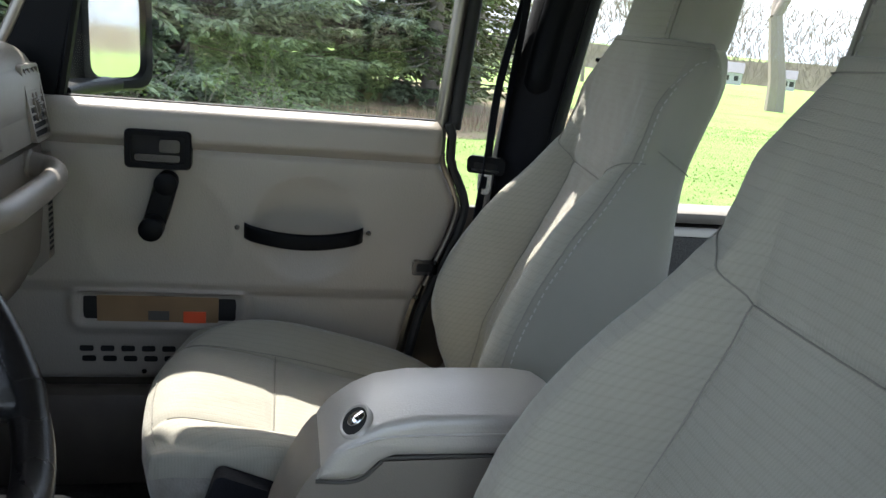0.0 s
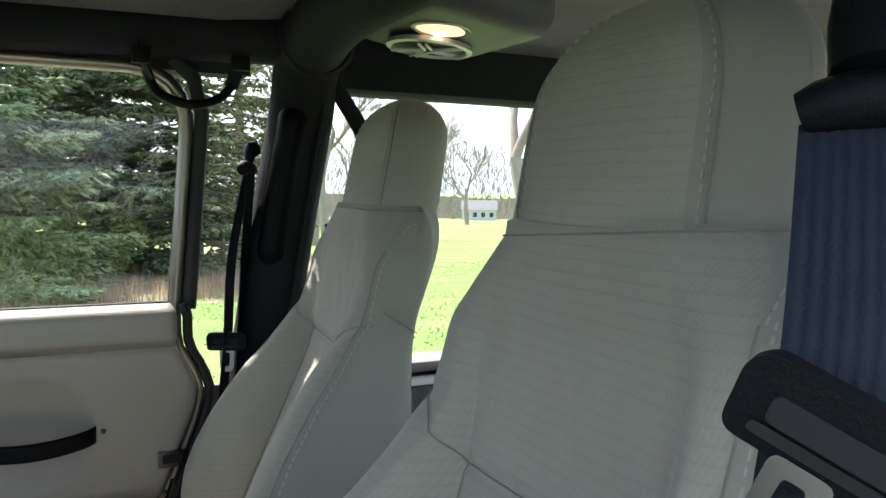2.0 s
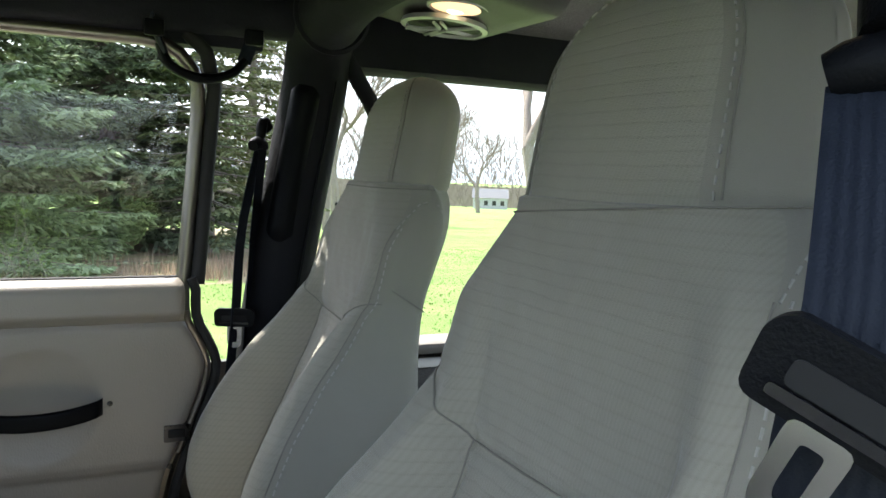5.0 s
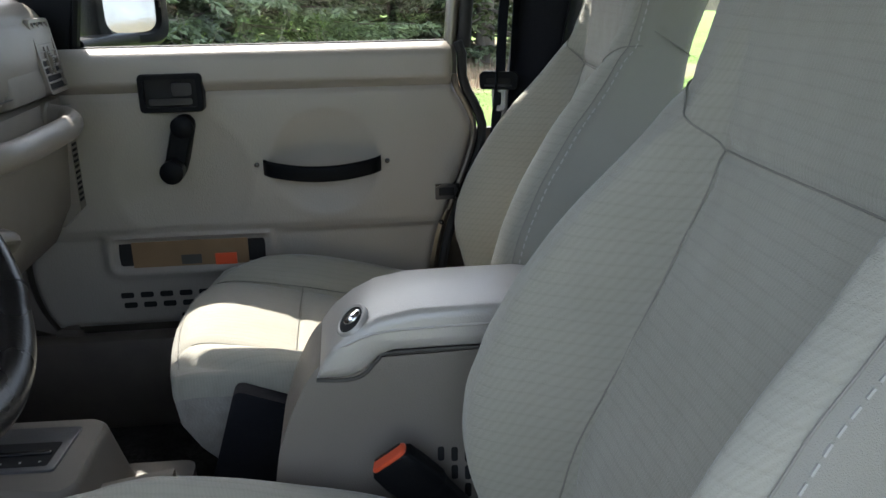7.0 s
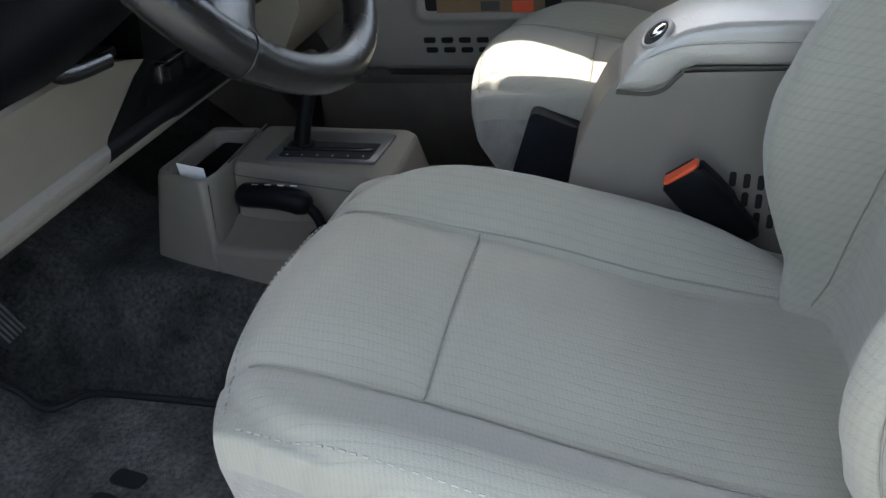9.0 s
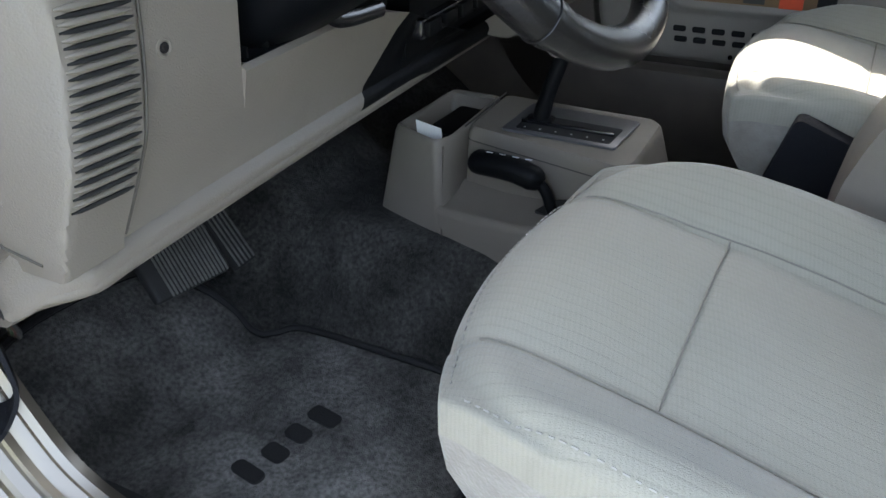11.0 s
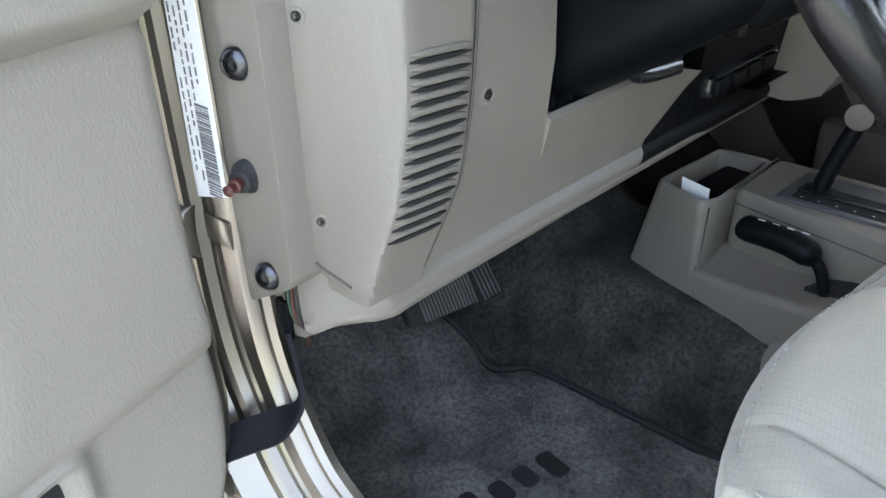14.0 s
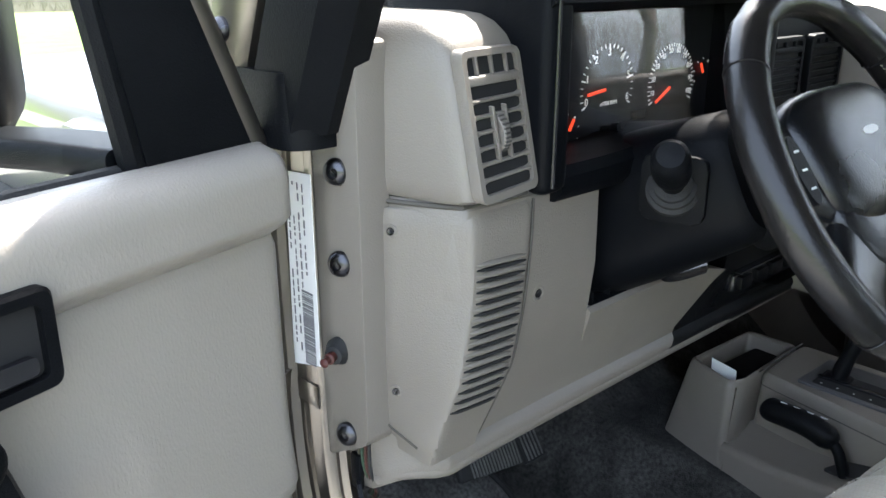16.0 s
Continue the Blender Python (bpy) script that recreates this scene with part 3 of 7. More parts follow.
def back_front(z, r, w=None):
    """How far forward the backrest stands at a height and distance from its middle."""
    xi, bo, w = lerp(*XB, z), lerp(*BOL, z), w or lerp(*HALF, z)
    ri = r - OFF
    x = xi
    s = max(0, min(1, (abs(ri) - 0.122) / max(w - 0.045 - 0.122, 0.012)))
    x -= bo * math.sin(s * math.pi / 2) ** 1.3
    up = max(0.0, min(1.0, (z - 1.20) / 0.12))
    up = up * up * (3 - 2 * up)
    neck = max(0.0, min(1.0, (z - 1.35) / 0.09))
    neck = neck * neck * (3 - 2 * neck)
    wide = 0.045 - 0.013 * up + 0.055 * neck
    e = min(1, max(0.0, (abs(r) - (w - wide)) / wide))
    x += (0.048 - 0.013 * up + 0.030 * neck) * (1 - math.sqrt(max(1 - e * e, 0)))
    sm = 0.0
    edge = insert_edge(z)
    if z < 1.236:
        sm = max(sm, groove(abs(ri) - edge))
    if abs(ri) < 0.126:
        # the insert lies lower than the plain cloth above it
        sm = max(sm, groove(z - 1.232, 0.007, 0.009))
        if z < 1.232:
            x += 0.004 * min(1, (1.232 - z) / 0.03) * min(1, (0.126 - abs(ri)) / 0.02)
    if abs(ri) >= 0.118 and 1.2 < z < 1.32:
        sm = max(sm, groove(0.7 * (z - bolster_seam((abs(ri) - 0.1225) / (0.0675 - math.copysign(OFF, ri * OFF)))), 0.006, 0.009))
    sm = max(sm, groove(abs(r) - edge_line(z), 0.003, 0.005))
    return x + sm + 0.0025 * noise.noise((r * 12, z * 12, 7)) + 0.0012 * noise.noise((r * 34, z * 34, 9))


def back_ring(z, fine=96):
    """One level of the backrest: front from outer to inner side, then round the rear."""
    w, xr = lerp(*HALF, z), lerp(*REAR, z)
    out = []
    for k in range(fine + 1):
        t = -1 + 2 * k / fine
        r = w * math.sin(t * math.pi / 2 * 0.96) / math.sin(math.pi / 2 * 0.96)
        out.append((back_front(z, r, w), r, z))
    n = 14
    def side(x0, sg, t):
        sm = groove(z - 1.303 + 0.036 * t, 0.003, 0.005)
        return (x0 + (xr - x0) * t, sg * (w + 0.006 * math.sin(t * math.pi) - sm - (0.24 - 0.16 * max(0.0, min(1.0, (z - 1.38) / 0.05))) * max(0, t - 0.75) ** 2), z)
    out += [side(out[-1][0], 1, k / n) for k in range(1, n)]
    for k in range(17):
        t = 1 - 2 * k / 16
        out.append((xr + lerp(*HUMP, z) * (1 - t * t) ** 0.7, (w - 0.015 + 0.010 * max(0.0, min(1.0, (z - 1.38) / 0.05))) * t, z))
    out += [side(out[0][0], -1, k / n) for k in range(n - 1, 0, -1)]
    return out


def head_ring(z, high=1.632, fine=128):
    """One level of the headrest, a tall rounded pad."""
    t = max(0, min(1, (z - 1.437) / (high - 1.437)))
    w = HEAD_W * (1 - 0.035 * t) * math.sqrt(max(1 - max(0, (t - 0.50) / 0.505) ** 2.4, 0.0004))
    lean = 0.27 + 0.035 * t
    depth = 0.128 * (1 - 0.12 * t) * math.sqrt(max(1 - max(0, (t - 0.60) / 0.405) ** 2.4, 0.0004))
    mid = lean + 0.066
    ring = []
    for k in range(fine):
        a = k * 2 * math.pi / fine
        c, s = math.cos(a), math.sin(a)
        p = 3.2 if c > 0 else 2.4
        m = (abs(c) ** p + abs(s) ** p) ** (-1 / p)
        x, r = mid - depth / 2 * c * m, w * s * m
        if x < mid:
            x += 0.014 * (r / 0.15) ** 2
        g = groove(abs(abs(r) - 0.106 * (w / 0.15)) + (0 if x < mid else 1), 0.003, 0.004) + groove(z - 1.440, 0.004, 0.004)
        x += g if x < mid else -g
        ring.append((x, r + HEAD_SHIFT, z + 0.004 * noise.noise((x * 9, r * 9, z * 9))))
    return ring


def front_seat(s, dx, label, head_top=1.632, recline=0.0, twist=0.0, shift=0.0, yaw=0.0, head=(0.155, 0.0)):
    """s: -1 driver's side, 1 passenger's side; dx: how far it is slid back; twist: how far its worn top leans to the middle."""
    def put(p):
        x, r, z = p
        q = max(0.0, min(1.0, (z - 1.25) / 0.17))
        q = twist * q * q * (3 - 2 * q)
        x -= yaw * r * max(0.0, min(1.0, (z - 0.95) / 0.25))
        r, z = r + q * (z - 1.30), z - q * r
        return Vector((x + dx + max(0, z - 0.9) * recline, s * (SEAT_Y - r), z))
    global OFF, HEAD_W, HEAD_SHIFT
    OFF, (HEAD_W, HEAD_SHIFT) = shift, head
    seat = thing("front_seat", (dx - 0.15, s * SEAT_Y, 0.56), label, "car seat", "front seats")
    # cushion: top, skirt and underside in one closed skin
    N, M = 110, 96
    bm = bmesh.new()
    g = [[bm.verts.new(put(cushion_point(i / N, j / M))) for j in range(M + 1)] for i in range(N + 1)]
    for i in range(N):
        for j in range(M):
            bm.faces.new((g[i][j], g[i + 1][j], g[i + 1][j + 1], g[i][j + 1]))
    rim = [g[i][0] for i in range(N)] + [g[N][j] for j in range(M)] + [g[i][M] for i in range(N, 0, -1)] + [g[0][j] for j in range(M, 0, -1)]
    prev = rim
    for dz, k in ((0.006, 1.004), (0.014, 1.007), (0.035, 1.008), (0.07, 1.004), (0.11, 0.985), (0.15, 0.93), (0.155, 0.8)):
        nxt = []
        for v in rim:
            cx = dx - 0.15
            c = Vector((cx + (v.co.x - cx) * k, s * SEAT_Y + (v.co.y - s * SEAT_Y) * k, max(v.co.z - dz, 0.66)))
            c.x += max(0, (dz - 0.06)) * 0.45 * max(0, min(1, (dx - 0.22 - v.co.x) / 0.16))
            nxt.append(bm.verts.new(c))
        for i in range(len(rim)):
            j = (i + 1) % len(rim)
            f = bm.faces.new((prev[i], prev[j], nxt[j], nxt[i]))
            f.material_index = 1 if dz > 0.05 else 0
        prev = nxt
    bm.faces.new(prev)
    part("cushion", bm, None, seat, "grey cloth cushion with ribbed centre and raised bolsters", 130, mats=[fabric_seat, plush])
    # backrest
    zs = [0.765 + 0.0052 * k for k in range(129)] + [1.437, 1.440]
    rings = [[put(p) for p in back_ring(z)] for z in zs]
    c = Vector((sum(p.x for p in rings[-1]) / len(rings[-1]), s * SEAT_Y, 0))
    for k, dz in ((0.985, 0.004), (0.95, 0.006), (0.86, 0.007)):
        rings.append([Vector((c.x + (p.x - c.x) * k, c.y + (p.y - c.y) * k, 1.440 + dz)) for p in [put(q) for q in back_ring(1.44)]])
    bm = loft(rings)
    fine = 97
    for f in bm.faces:
        f.material_index = 0
    bm.faces.ensure_lookup_table()
    n = len(rings[0])
    flat = [back_ring(z) for z in zs]
    for i, f in enumerate(bm.faces):
        k, row = i % n, min(i // n, len(zs) - 1)
        if k >= fine - 1 or abs(flat[row][k][1] + flat[row][k + 1][1]) / 2 > edge_line(zs[row]):
            f.material_index = 1
    part("backrest", bm, None, seat, "grey cloth backrest with ribbed insert and side bolsters", 60, mats=[fabric_back, fabric_side])
    # headrest
    hz = [1.437 + (head_top - 1.437) * (1 - (1 - k / 44) ** 1.7) for k in range(45)]
    bm = loft([[put(p) for p in head_ring(z, head_top)] for z in hz])
    n = 128
    for i, f in enumerate(bm.faces):
        k = i % n
        f.material_index = 0 if k < 13 or k > 114 else 1
    part("headrest", bm, None, seat, "tall integral headrest in ribbed grey cloth", 60, mats=[fabric_back, fabric_side])
    # double stitching along the bolster edges and the headrest
    for sg in (-1, 1):
        line = []
        for k in range(52):
            z = 0.83 + k * 0.0109
            r = edge_line(z) + 0.006
            line.append(put((back_front(z, sg * r) - 0.0004, sg * r, z)))
        part("stitching", stitches(line, 0.0011, 0.007, 0.004), thread, seat, "pale topstitching", 0)
        hl, hj = [], []
        for k in range(1, 41):
            ring = head_ring(hz[k], head_top)
            q = min((p for p in ring if p[0] < 0.27 + 0.09 and p[1] * sg > 0), key=lambda p: abs(abs(p[1]) - 0.098 * max(abs(pp[1]) for pp in ring) / 0.15))
            hl.append(put((q[0] - 0.001, q[1] + sg * 0.001, q[2])))
            q2 = min((p for p in ring if p[0] < 0.27 + 0.09 and p[1] * sg > 0), key=lambda p: abs(abs(p[1]) - 0.106 * max(abs(pp[1]) for pp in ring) / 0.15))
            hj.append(put((q2[0] - 0.0012, q2[1] + sg * 0.0006, q2[2])))
        part("stitching", stitches(hl, 0.0010, 0.006, 0.0045), thread, seat, "pale topstitching", 0)
        part("seam", tube(smooth_path(hj[::3], 3), 0.0009, 6), seam_cloth, seat, "dark sewn joint", 0)
        part("seam", tube([put((back_front(z, sg * edge_line(z)) - 0.001, sg * edge_line(z), z)) for z in np.linspace(0.83, 1.385, 60)], 0.0009, 6), seam_cloth, seat, "dark sewn joint", 0)
    ln = []
    for k in range(90):
        u = k / 89
        x, r, z = cushion_point(0.022, 0.06 + 0.88 * u)
        ln.append(put((x - 0.001, r, z + 0.0012)))
    part("stitching", stitches(ln, 0.0009, 0.005, 0.004), thread, seat, "pale topstitching", 0)
    ln = []
    for k in range(90):
        x, r, z = cushion_point(0.05 + 0.9 * k / 89, 0.020)
        ln.append(put((x, r - 0.0006, z + 0.0012)))
    part("stitching", stitches(ln, 0.0009, 0.005, 0.004), thread, seat, "pale topstitching", 0)
    # dark sewn joints between the panels
    def joint(pts):
        part("seam", tube([put(p) for p in pts], 0.0009, 6), seam_cloth, seat, "dark sewn joint", 0)
    def back_at(z, r):
        return (back_front(z, r) - 0.0018, r, z)
    def seat_at(x, r):
        u, v = 0.5, 0.5
        for _ in range(25):
            p = cushion_point(u, v)
            u, v = u + (x - p[0]) / 0.54, v + (r - p[1]) / 0.49
            u, v = max(0.01, min(0.99, u)), max(0.01, min(0.99, v))
        p = cushion_point(u, v)
        return (p[0], p[1], p[2] + 0.0022)
    for sg in (-1, 1):
        joint([back_at(z, OFF + sg * insert_edge(z)) for z in np.linspace(0.80, 1.232, 60)])
        joint([back_at(bolster_seam(q), OFF + sg * (0.1225 + (0.0675 - sg * OFF) * q)) for q in np.linspace(0, 0.98, 24)])
        joint([seat_at(x, sg * 0.132 * (1 + 0.06 * math.cos(x * 5))) for x in np.linspace(-0.395, 0.08, 60)])
    joint([back_at(1.232, OFF + r) for r in np.linspace(-0.1225, 0.1225, 40)])
    joint([seat_at(-0.25, r) for r in np.linspace(-0.132, 0.132, 30)])
    base = [p for p in back_ring(1.4385)]
    joint([(p[0] - 0.001, p[1] * 1.004, 1.4395) for p in base[-10:] + base[:107]])
    for sg in (-1, 1):
        w = lerp(*HALF, 1.29)
        x0, x1 = back_front(1.303, sg * w * 0.999), lerp(*REAR, 1.27)
        joint([(x0 + 0.004 + (x1 - x0) * t, sg * (w + 0.006 * math.sin(t * math.pi) - 0.24 * max(0, t - 0.75) ** 2 + 0.0002), 1.303 - 0.036 * t) for t in np.linspace(0.02, 0.96, 16)])
        # stitched arch over the shoulder, from the front edge round to the back
        arch = []
        for q in np.linspace(0.0, 1.0, 30):
            z = 1.385 + 0.040 * math.sin(math.pi * min(1, q * 0.92)) ** 0.7
            ring = back_ring(z)
            walk_ = ring[:97][::-1] + ring[97 + 13 + 17:][::-1] if sg < 0 else ring[:97 + 13]
            walk_ = [p for p in walk_ if p[1] * sg > edge_line(z)]
            p = walk_[min(len(walk_) - 1, int(q * (len(walk_) - 1)))]
            arch.append(put((p[0] - 0.0006, p[1] + sg * 0.0012, z)))
        part("stitching", stitches(smooth_path(arch[::3], 5), 0.0011, 0.007, 0.004), thread, seat, "pale topstitching", 0)
    # pedestal, rails and hinge
    x0 = dx - 0.30
    part("base", box(x0, x0 + 0.40, s * SEAT_Y - 0.17, s * SEAT_Y + 0.17, 0.60, 0.69, 0.01), black_plastic, seat, "black steel seat base")
    for r in (-0.16, 0.16):
        part("rail", box(x0 - 0.05, x0 + 0.46, s * SEAT_Y + r - 0.02, s * SEAT_Y + r + 0.02, 0.548, 0.605, 0.004), bolt_steel, seat, "dark steel slide rail")
    part("hinge", box(dx + 0.07, dx + 0.13, s * (SEAT_Y - 0.215) - 0.01, s * (SEAT_Y - 0.215) + 0.01, 0.70, 0.83, 0.006), black_plastic, seat, "black recliner hinge cover")
    return seat


front_seat(-1, 0.0, "grey ribbed cloth driver's bucket seat with integral headrest", twist=0.07, shift=-0.0145, head=(0.158, 0.004))
ps = front_seat(1, 0.088, "grey cloth passenger bucket seat beside the closed door", 1.612, -0.03, yaw=0.10, head=(0.148, 0.0))
# fuse-box sized black pouch hanging on the inner front corner of the passenger seat
pouch = loft([[(x, y0 + 0.004 * noise.noise((x * 30, z * 30, y0 * 9)), z) for x, z in rounded([(-0.290, 0.68), (-0.231, 0.876), (-0.10, 0.826), (-0.14, 0.66)], 0.012, 4)] for y0 in (0.080, 0.086, 0.100, 0.108)])
part("black_pouch", pouch, black_soft, None, "black nylon pouch on the side of the passenger seat", category="pouch")

# ---- dashboard ----
dash = thing("dashboard", (-0.8, 0, 0.88), "taupe and black moulded dashboard across the cabin", "dashboard")


def drv_face(y, z):
    """Driver's pod face: leans forward at the top and turns a little towards the door."""
    return -0.633 - 0.007 * (abs(y) - 0.566) / -0.041 * 1.0 - 0.24 * (z - 1.2)


def pass_face(y, z):
    return -0.543 - 0.17 * (z - 1.2)


def end_pod(s, face, y_in, y_out):
    """The rounded upper end of the dashboard with the side vent in it."""
    rings = []
    for z, i in ((1.196, 0.012), (1.20, 0.004), (1.215, 0.0), (1.29, 0.0), (1.318, 0.002), (1.330, 0.008), (1.340, 0.020), (1.346, 0.036), (1.348, 0.06)):
        o = rounded([(face(y_in, z) - i, s * y_in), (face(y_out - 0.014, z) - i, s * (y_out - 0.014)), (face(y_out, 1.25) - 0.095, s * (y_out + 0.018 - i * 0.6)), (-1.0, s * (y_out + 0.020 - i * 0.6)), (-1.0, s * y_in)], 0.022, 6)
        rings.append([(x, y, z) for x, y in o])
    return loft(rings)


def leaned(bm, face):
    for v in bm.verts:
        v.co.x += face(v.co.y, v.co.z)
    return bm


def vent(s, face, ya, yb, z0, z1, parent, mat, thumb=True, n=7):
    """A framed air outlet: raised frame, dark plate for the shaded throat, rounded vanes and an upper demister slot."""
    y0, y1 = min(s * ya, s * yb), max(s * ya, s * yb)
    hz = z0 + (z1 - z0) * 0.80
    o = rounded([(y0, z0), (y1, z0), (y1, z1), (y0, z1)], 0.010, 5)
    inn = rounded([(y0 + 0.007, z0 + 0.007), (y1 - 0.007, z0 + 0.007), (y1 - 0.007, z1 - 0.006), (y0 + 0.007, z1 - 0.006)], 0.006, 5)
    rings = [[(x, y, z) for y, z in q] for x, q in ((-0.006, o), (0.003, o), (0.0058, [(0.9 * a + 0.1 * c, 0.9 * b + 0.1 * d) for (a, b), (c, d) in zip(o, inn)]), (0.0058, inn), (0.0008, inn))]
    v = part("air_vent", leaned(loft(rings), face), mat, parent, "vent surround")
    part("opening", leaned(prism(inn, "x", 0.0002, 0.0014), face), hole_shade, v, "dark plate for the shade in the vent throat")
    part("crossbar", leaned(box(0.0, 0.0058, y0 + 0.005, y1 - 0.005, hz - 0.0045, hz + 0.0035, 0.002), face), mat, v)
    for k in range(1, n):
        z = z0 + 0.006 + (hz - 0.010 - z0) * k / n
        part("vane", leaned(loft([[(0.002 + 0.003 * math.cos(a), y, z + (0.0017 + 0.003 * e) * math.sin(a)) for a in np.linspace(0, 2 * math.pi, 10, endpoint=False)] for y, e in ((y0 + 0.004, 1), (y0 + 0.010, 0.3), (y0 + 0.014, 0), (y1 - 0.014, 0), (y1 - 0.010, 0.3), (y1 - 0.004, 1))]), face), mat, v)
    for k in (1, 2, 3):
        y = y0 + (y1 - y0) * k / 4
        part("rib", leaned(box(0.0, 0.005, y - 0.0014, y + 0.0014, hz + 0.002, z1 - 0.005, 0.0006), face), mat, v)
    ym, zm = (y0 + y1) / 2, z0 + (hz - z0) * 0.55
    if thumb:
        for q in (-0.009, 0.009):
            part("rib", leaned(box(0.0, 0.0062, ym + q - 0.0016, ym + q + 0.0016, zm - 0.022, zm + 0.022, 0.0006), face), mat, v)
        tw = part("thumb_wheel", leaned(lathe([(0.004, -0.0042), (0.0175, -0.0045), (0.019, -0.003), (0.019, 0.003), (0.0175, 0.0045), (0.004, 0.0042)], 30, (-0.0075, ym, zm), (0, 1, 0)), face), mat, v, "ridged thumb wheel")
        for k in range(-5, 6):
            a = k * 0.2
            part("ridge", leaned(box(-0.0075 + 0.0185 * math.cos(a), -0.0075 + 0.0200 * math.cos(a), ym - 0.0042, ym + 0.0042, zm + 0.019 * math.sin(a) - 0.0007, zm + 0.019 * math.sin(a) + 0.0007, 0), face), seam_dark, tw)
    return v


pod = part("end_pod", end_pod(-1, drv_face, 0.500, 0.626), plastic, dash, "rounded taupe end pod")
vent(-1, drv_face, 0.611, 0.524, 1.199, 1.322, dash, plastic)
pod2 = part("end_pod", end_pod(1, pass_face, 0.36, 0.622), plastic, dash, "rounded taupe passenger pod")
vent(1, pass_face, 0.602, 0.512, 1.200, 1.318, dash, plastic)


def strip(profile, y0, y1, n=2, bow=0.0):
    """An x-z profile carried across the car."""
    ys = np.linspace(y0, y1, n)
    return loft([[(x, y, z) for x, z in profile] for y in ys])


# lower driver's panel with a rolled lip along its bottom
low = [(-0.76, 1.195), (-0.654, 1.195), (-0.646, 1.188), (-0.645, 1.10), (-0.649, 1.0), (-0.6545, 0.943), (-0.6525, 0.937), (-0.6455, 0.932), (-0.6415, 0.925), (-0.6425, 0.914), (-0.6505, 0.906), (-0.668, 0.902), (-0.70, 0.905), (-0.76, 0.92)]


def lean(z):
    """The knee panel falls back towards its foot."""
    return 0.25 * max(0.0, 1.03 - z)


def lowered(y):
    """The bottom edge falls away towards the door."""
    return lerp((-0.648, -0.642, -0.63, -0.60, -0.56, -0.3, -0.1, 0.15), (-0.014, -0.009, 0.000, 0.004, 0.006, 0.006, 0.004, 0.0), y)


def low_rings(ys, cut=None):
    out = []
    for y in ys:
        k = max(0, min(1, (-0.600 - y) / 0.048))
        ring = []
        for x, z in low:
            d = lowered(y) * max(0, min(1, (1.06 - z) / 0.1))
            ring.append((max(x - lean(z) - (0.105 - 0.055 * max(0, min(1, (1.0 - z) / 0.06))) * k ** 1.5, -0.775), y, z + d))
        out.append(ring)
    return out


bm = loft(low_rings(list(np.linspace(-0.648, -0.600, 15)) + list(np.linspace(-0.592, -0.419, 22))))
lp = part("lower_panel", bm, plastic, dash, "taupe knee panel")
low2 = [(-0.76, 1.05), (-0.652, 1.05), (-0.647, 1.04)] + low[4:]


def knee(ys):
    rings = []
    for y in ys:
        ring = []
        for x, z in low2:
            zz = min(z, max(1.045 - max(0, y + 0.28) * 0.30, 0.955)) + lowered(y) * max(0, min(1, (1.06 - z) / 0.1))
            ring.append((max(x - lean(z), -0.775), y + max(0, min(1, (y + 0.35) / 0.16)) * (zz - 0.955) * 0.9 * (1 if y < -0.1 else max(0, 1 - (y + 0.1) / 0.2)), zz))
        rings.append(ring)
    return loft(rings)


part("lower_panel", knee(np.linspace(-0.419, -0.19, 20)), plastic, dash, "taupe panel under the coin tray")
part("switch_panel", knee(np.linspace(-0.19, 0.15, 20)), black_plastic, dash, "black panel below the centre stack")
# rolled lip running on to the passenger side
part("lip", tube([(-0.680 - 0.050 * max(0, min(1, (-0.600 - y) / 0.048)) ** 1.5, y, 0.917 + lowered(y)) for y in np.linspace(-0.646, -0.1, 60)] + [(-0.682 - (y + 0.1) * 0.02, y, 0.921 - (y + 0.1) * 0.03) for y in np.linspace(-0.05, 0.6, 10)], [float(0.006 + 0.0055 * max(0, min(1, (y + 0.640) / 0.05))) for y in np.linspace(-0.646, -0.1, 60)] + [0.0120] * 10, 14), plastic, dash, "rounded lower dash roll")
# side panel that wraps to the door, with a seam round the speaker cover
flange = prism(rounded([(-0.780, 1.234), (-0.748, 1.236), (-0.736, 1.262), (-0.731, 1.33), (-0.712, 1.33), (-0.712, 0.962), (-0.718, 0.954), (-0.776, 0.920), (-0.780, 1.00)], 0.008, 3), "y", -0.6675, -0.634, 0.003)
flange_panel = part("cowl_trim", flange, plastic, dash, "taupe cowl side trim plate")
# raised speaker cover with louvres
def crease(z):
    return -0.599 - 0.024 * max(0, min(1.5, (1.106 - z) / 0.103))


def cover_x(y, z):
    c = crease(z)
    k = max(0, min(1, (c - y) / max(c + 0.644, 0.006)))
    soft = max(0, 1 - abs(y - c - 0.002) / 0.006)
    return -0.6405 - 0.072 * k ** 1.1 - 0.0012 * soft - lean(z)


def right_edge(z):
    return lerp((0.955, 0.97, 1.0, 1.06, 1.10, 1.15, 1.19), (-0.572, -0.566, -0.555, -0.537, -0.529, -0.5235, -0.5225), z)


def left_edge(z):
    return lerp((0.955, 0.965, 0.98, 1.0, 1.1, 1.19), (-0.634, -0.639, -0.6425, -0.643, -0.643, -0.643), z)


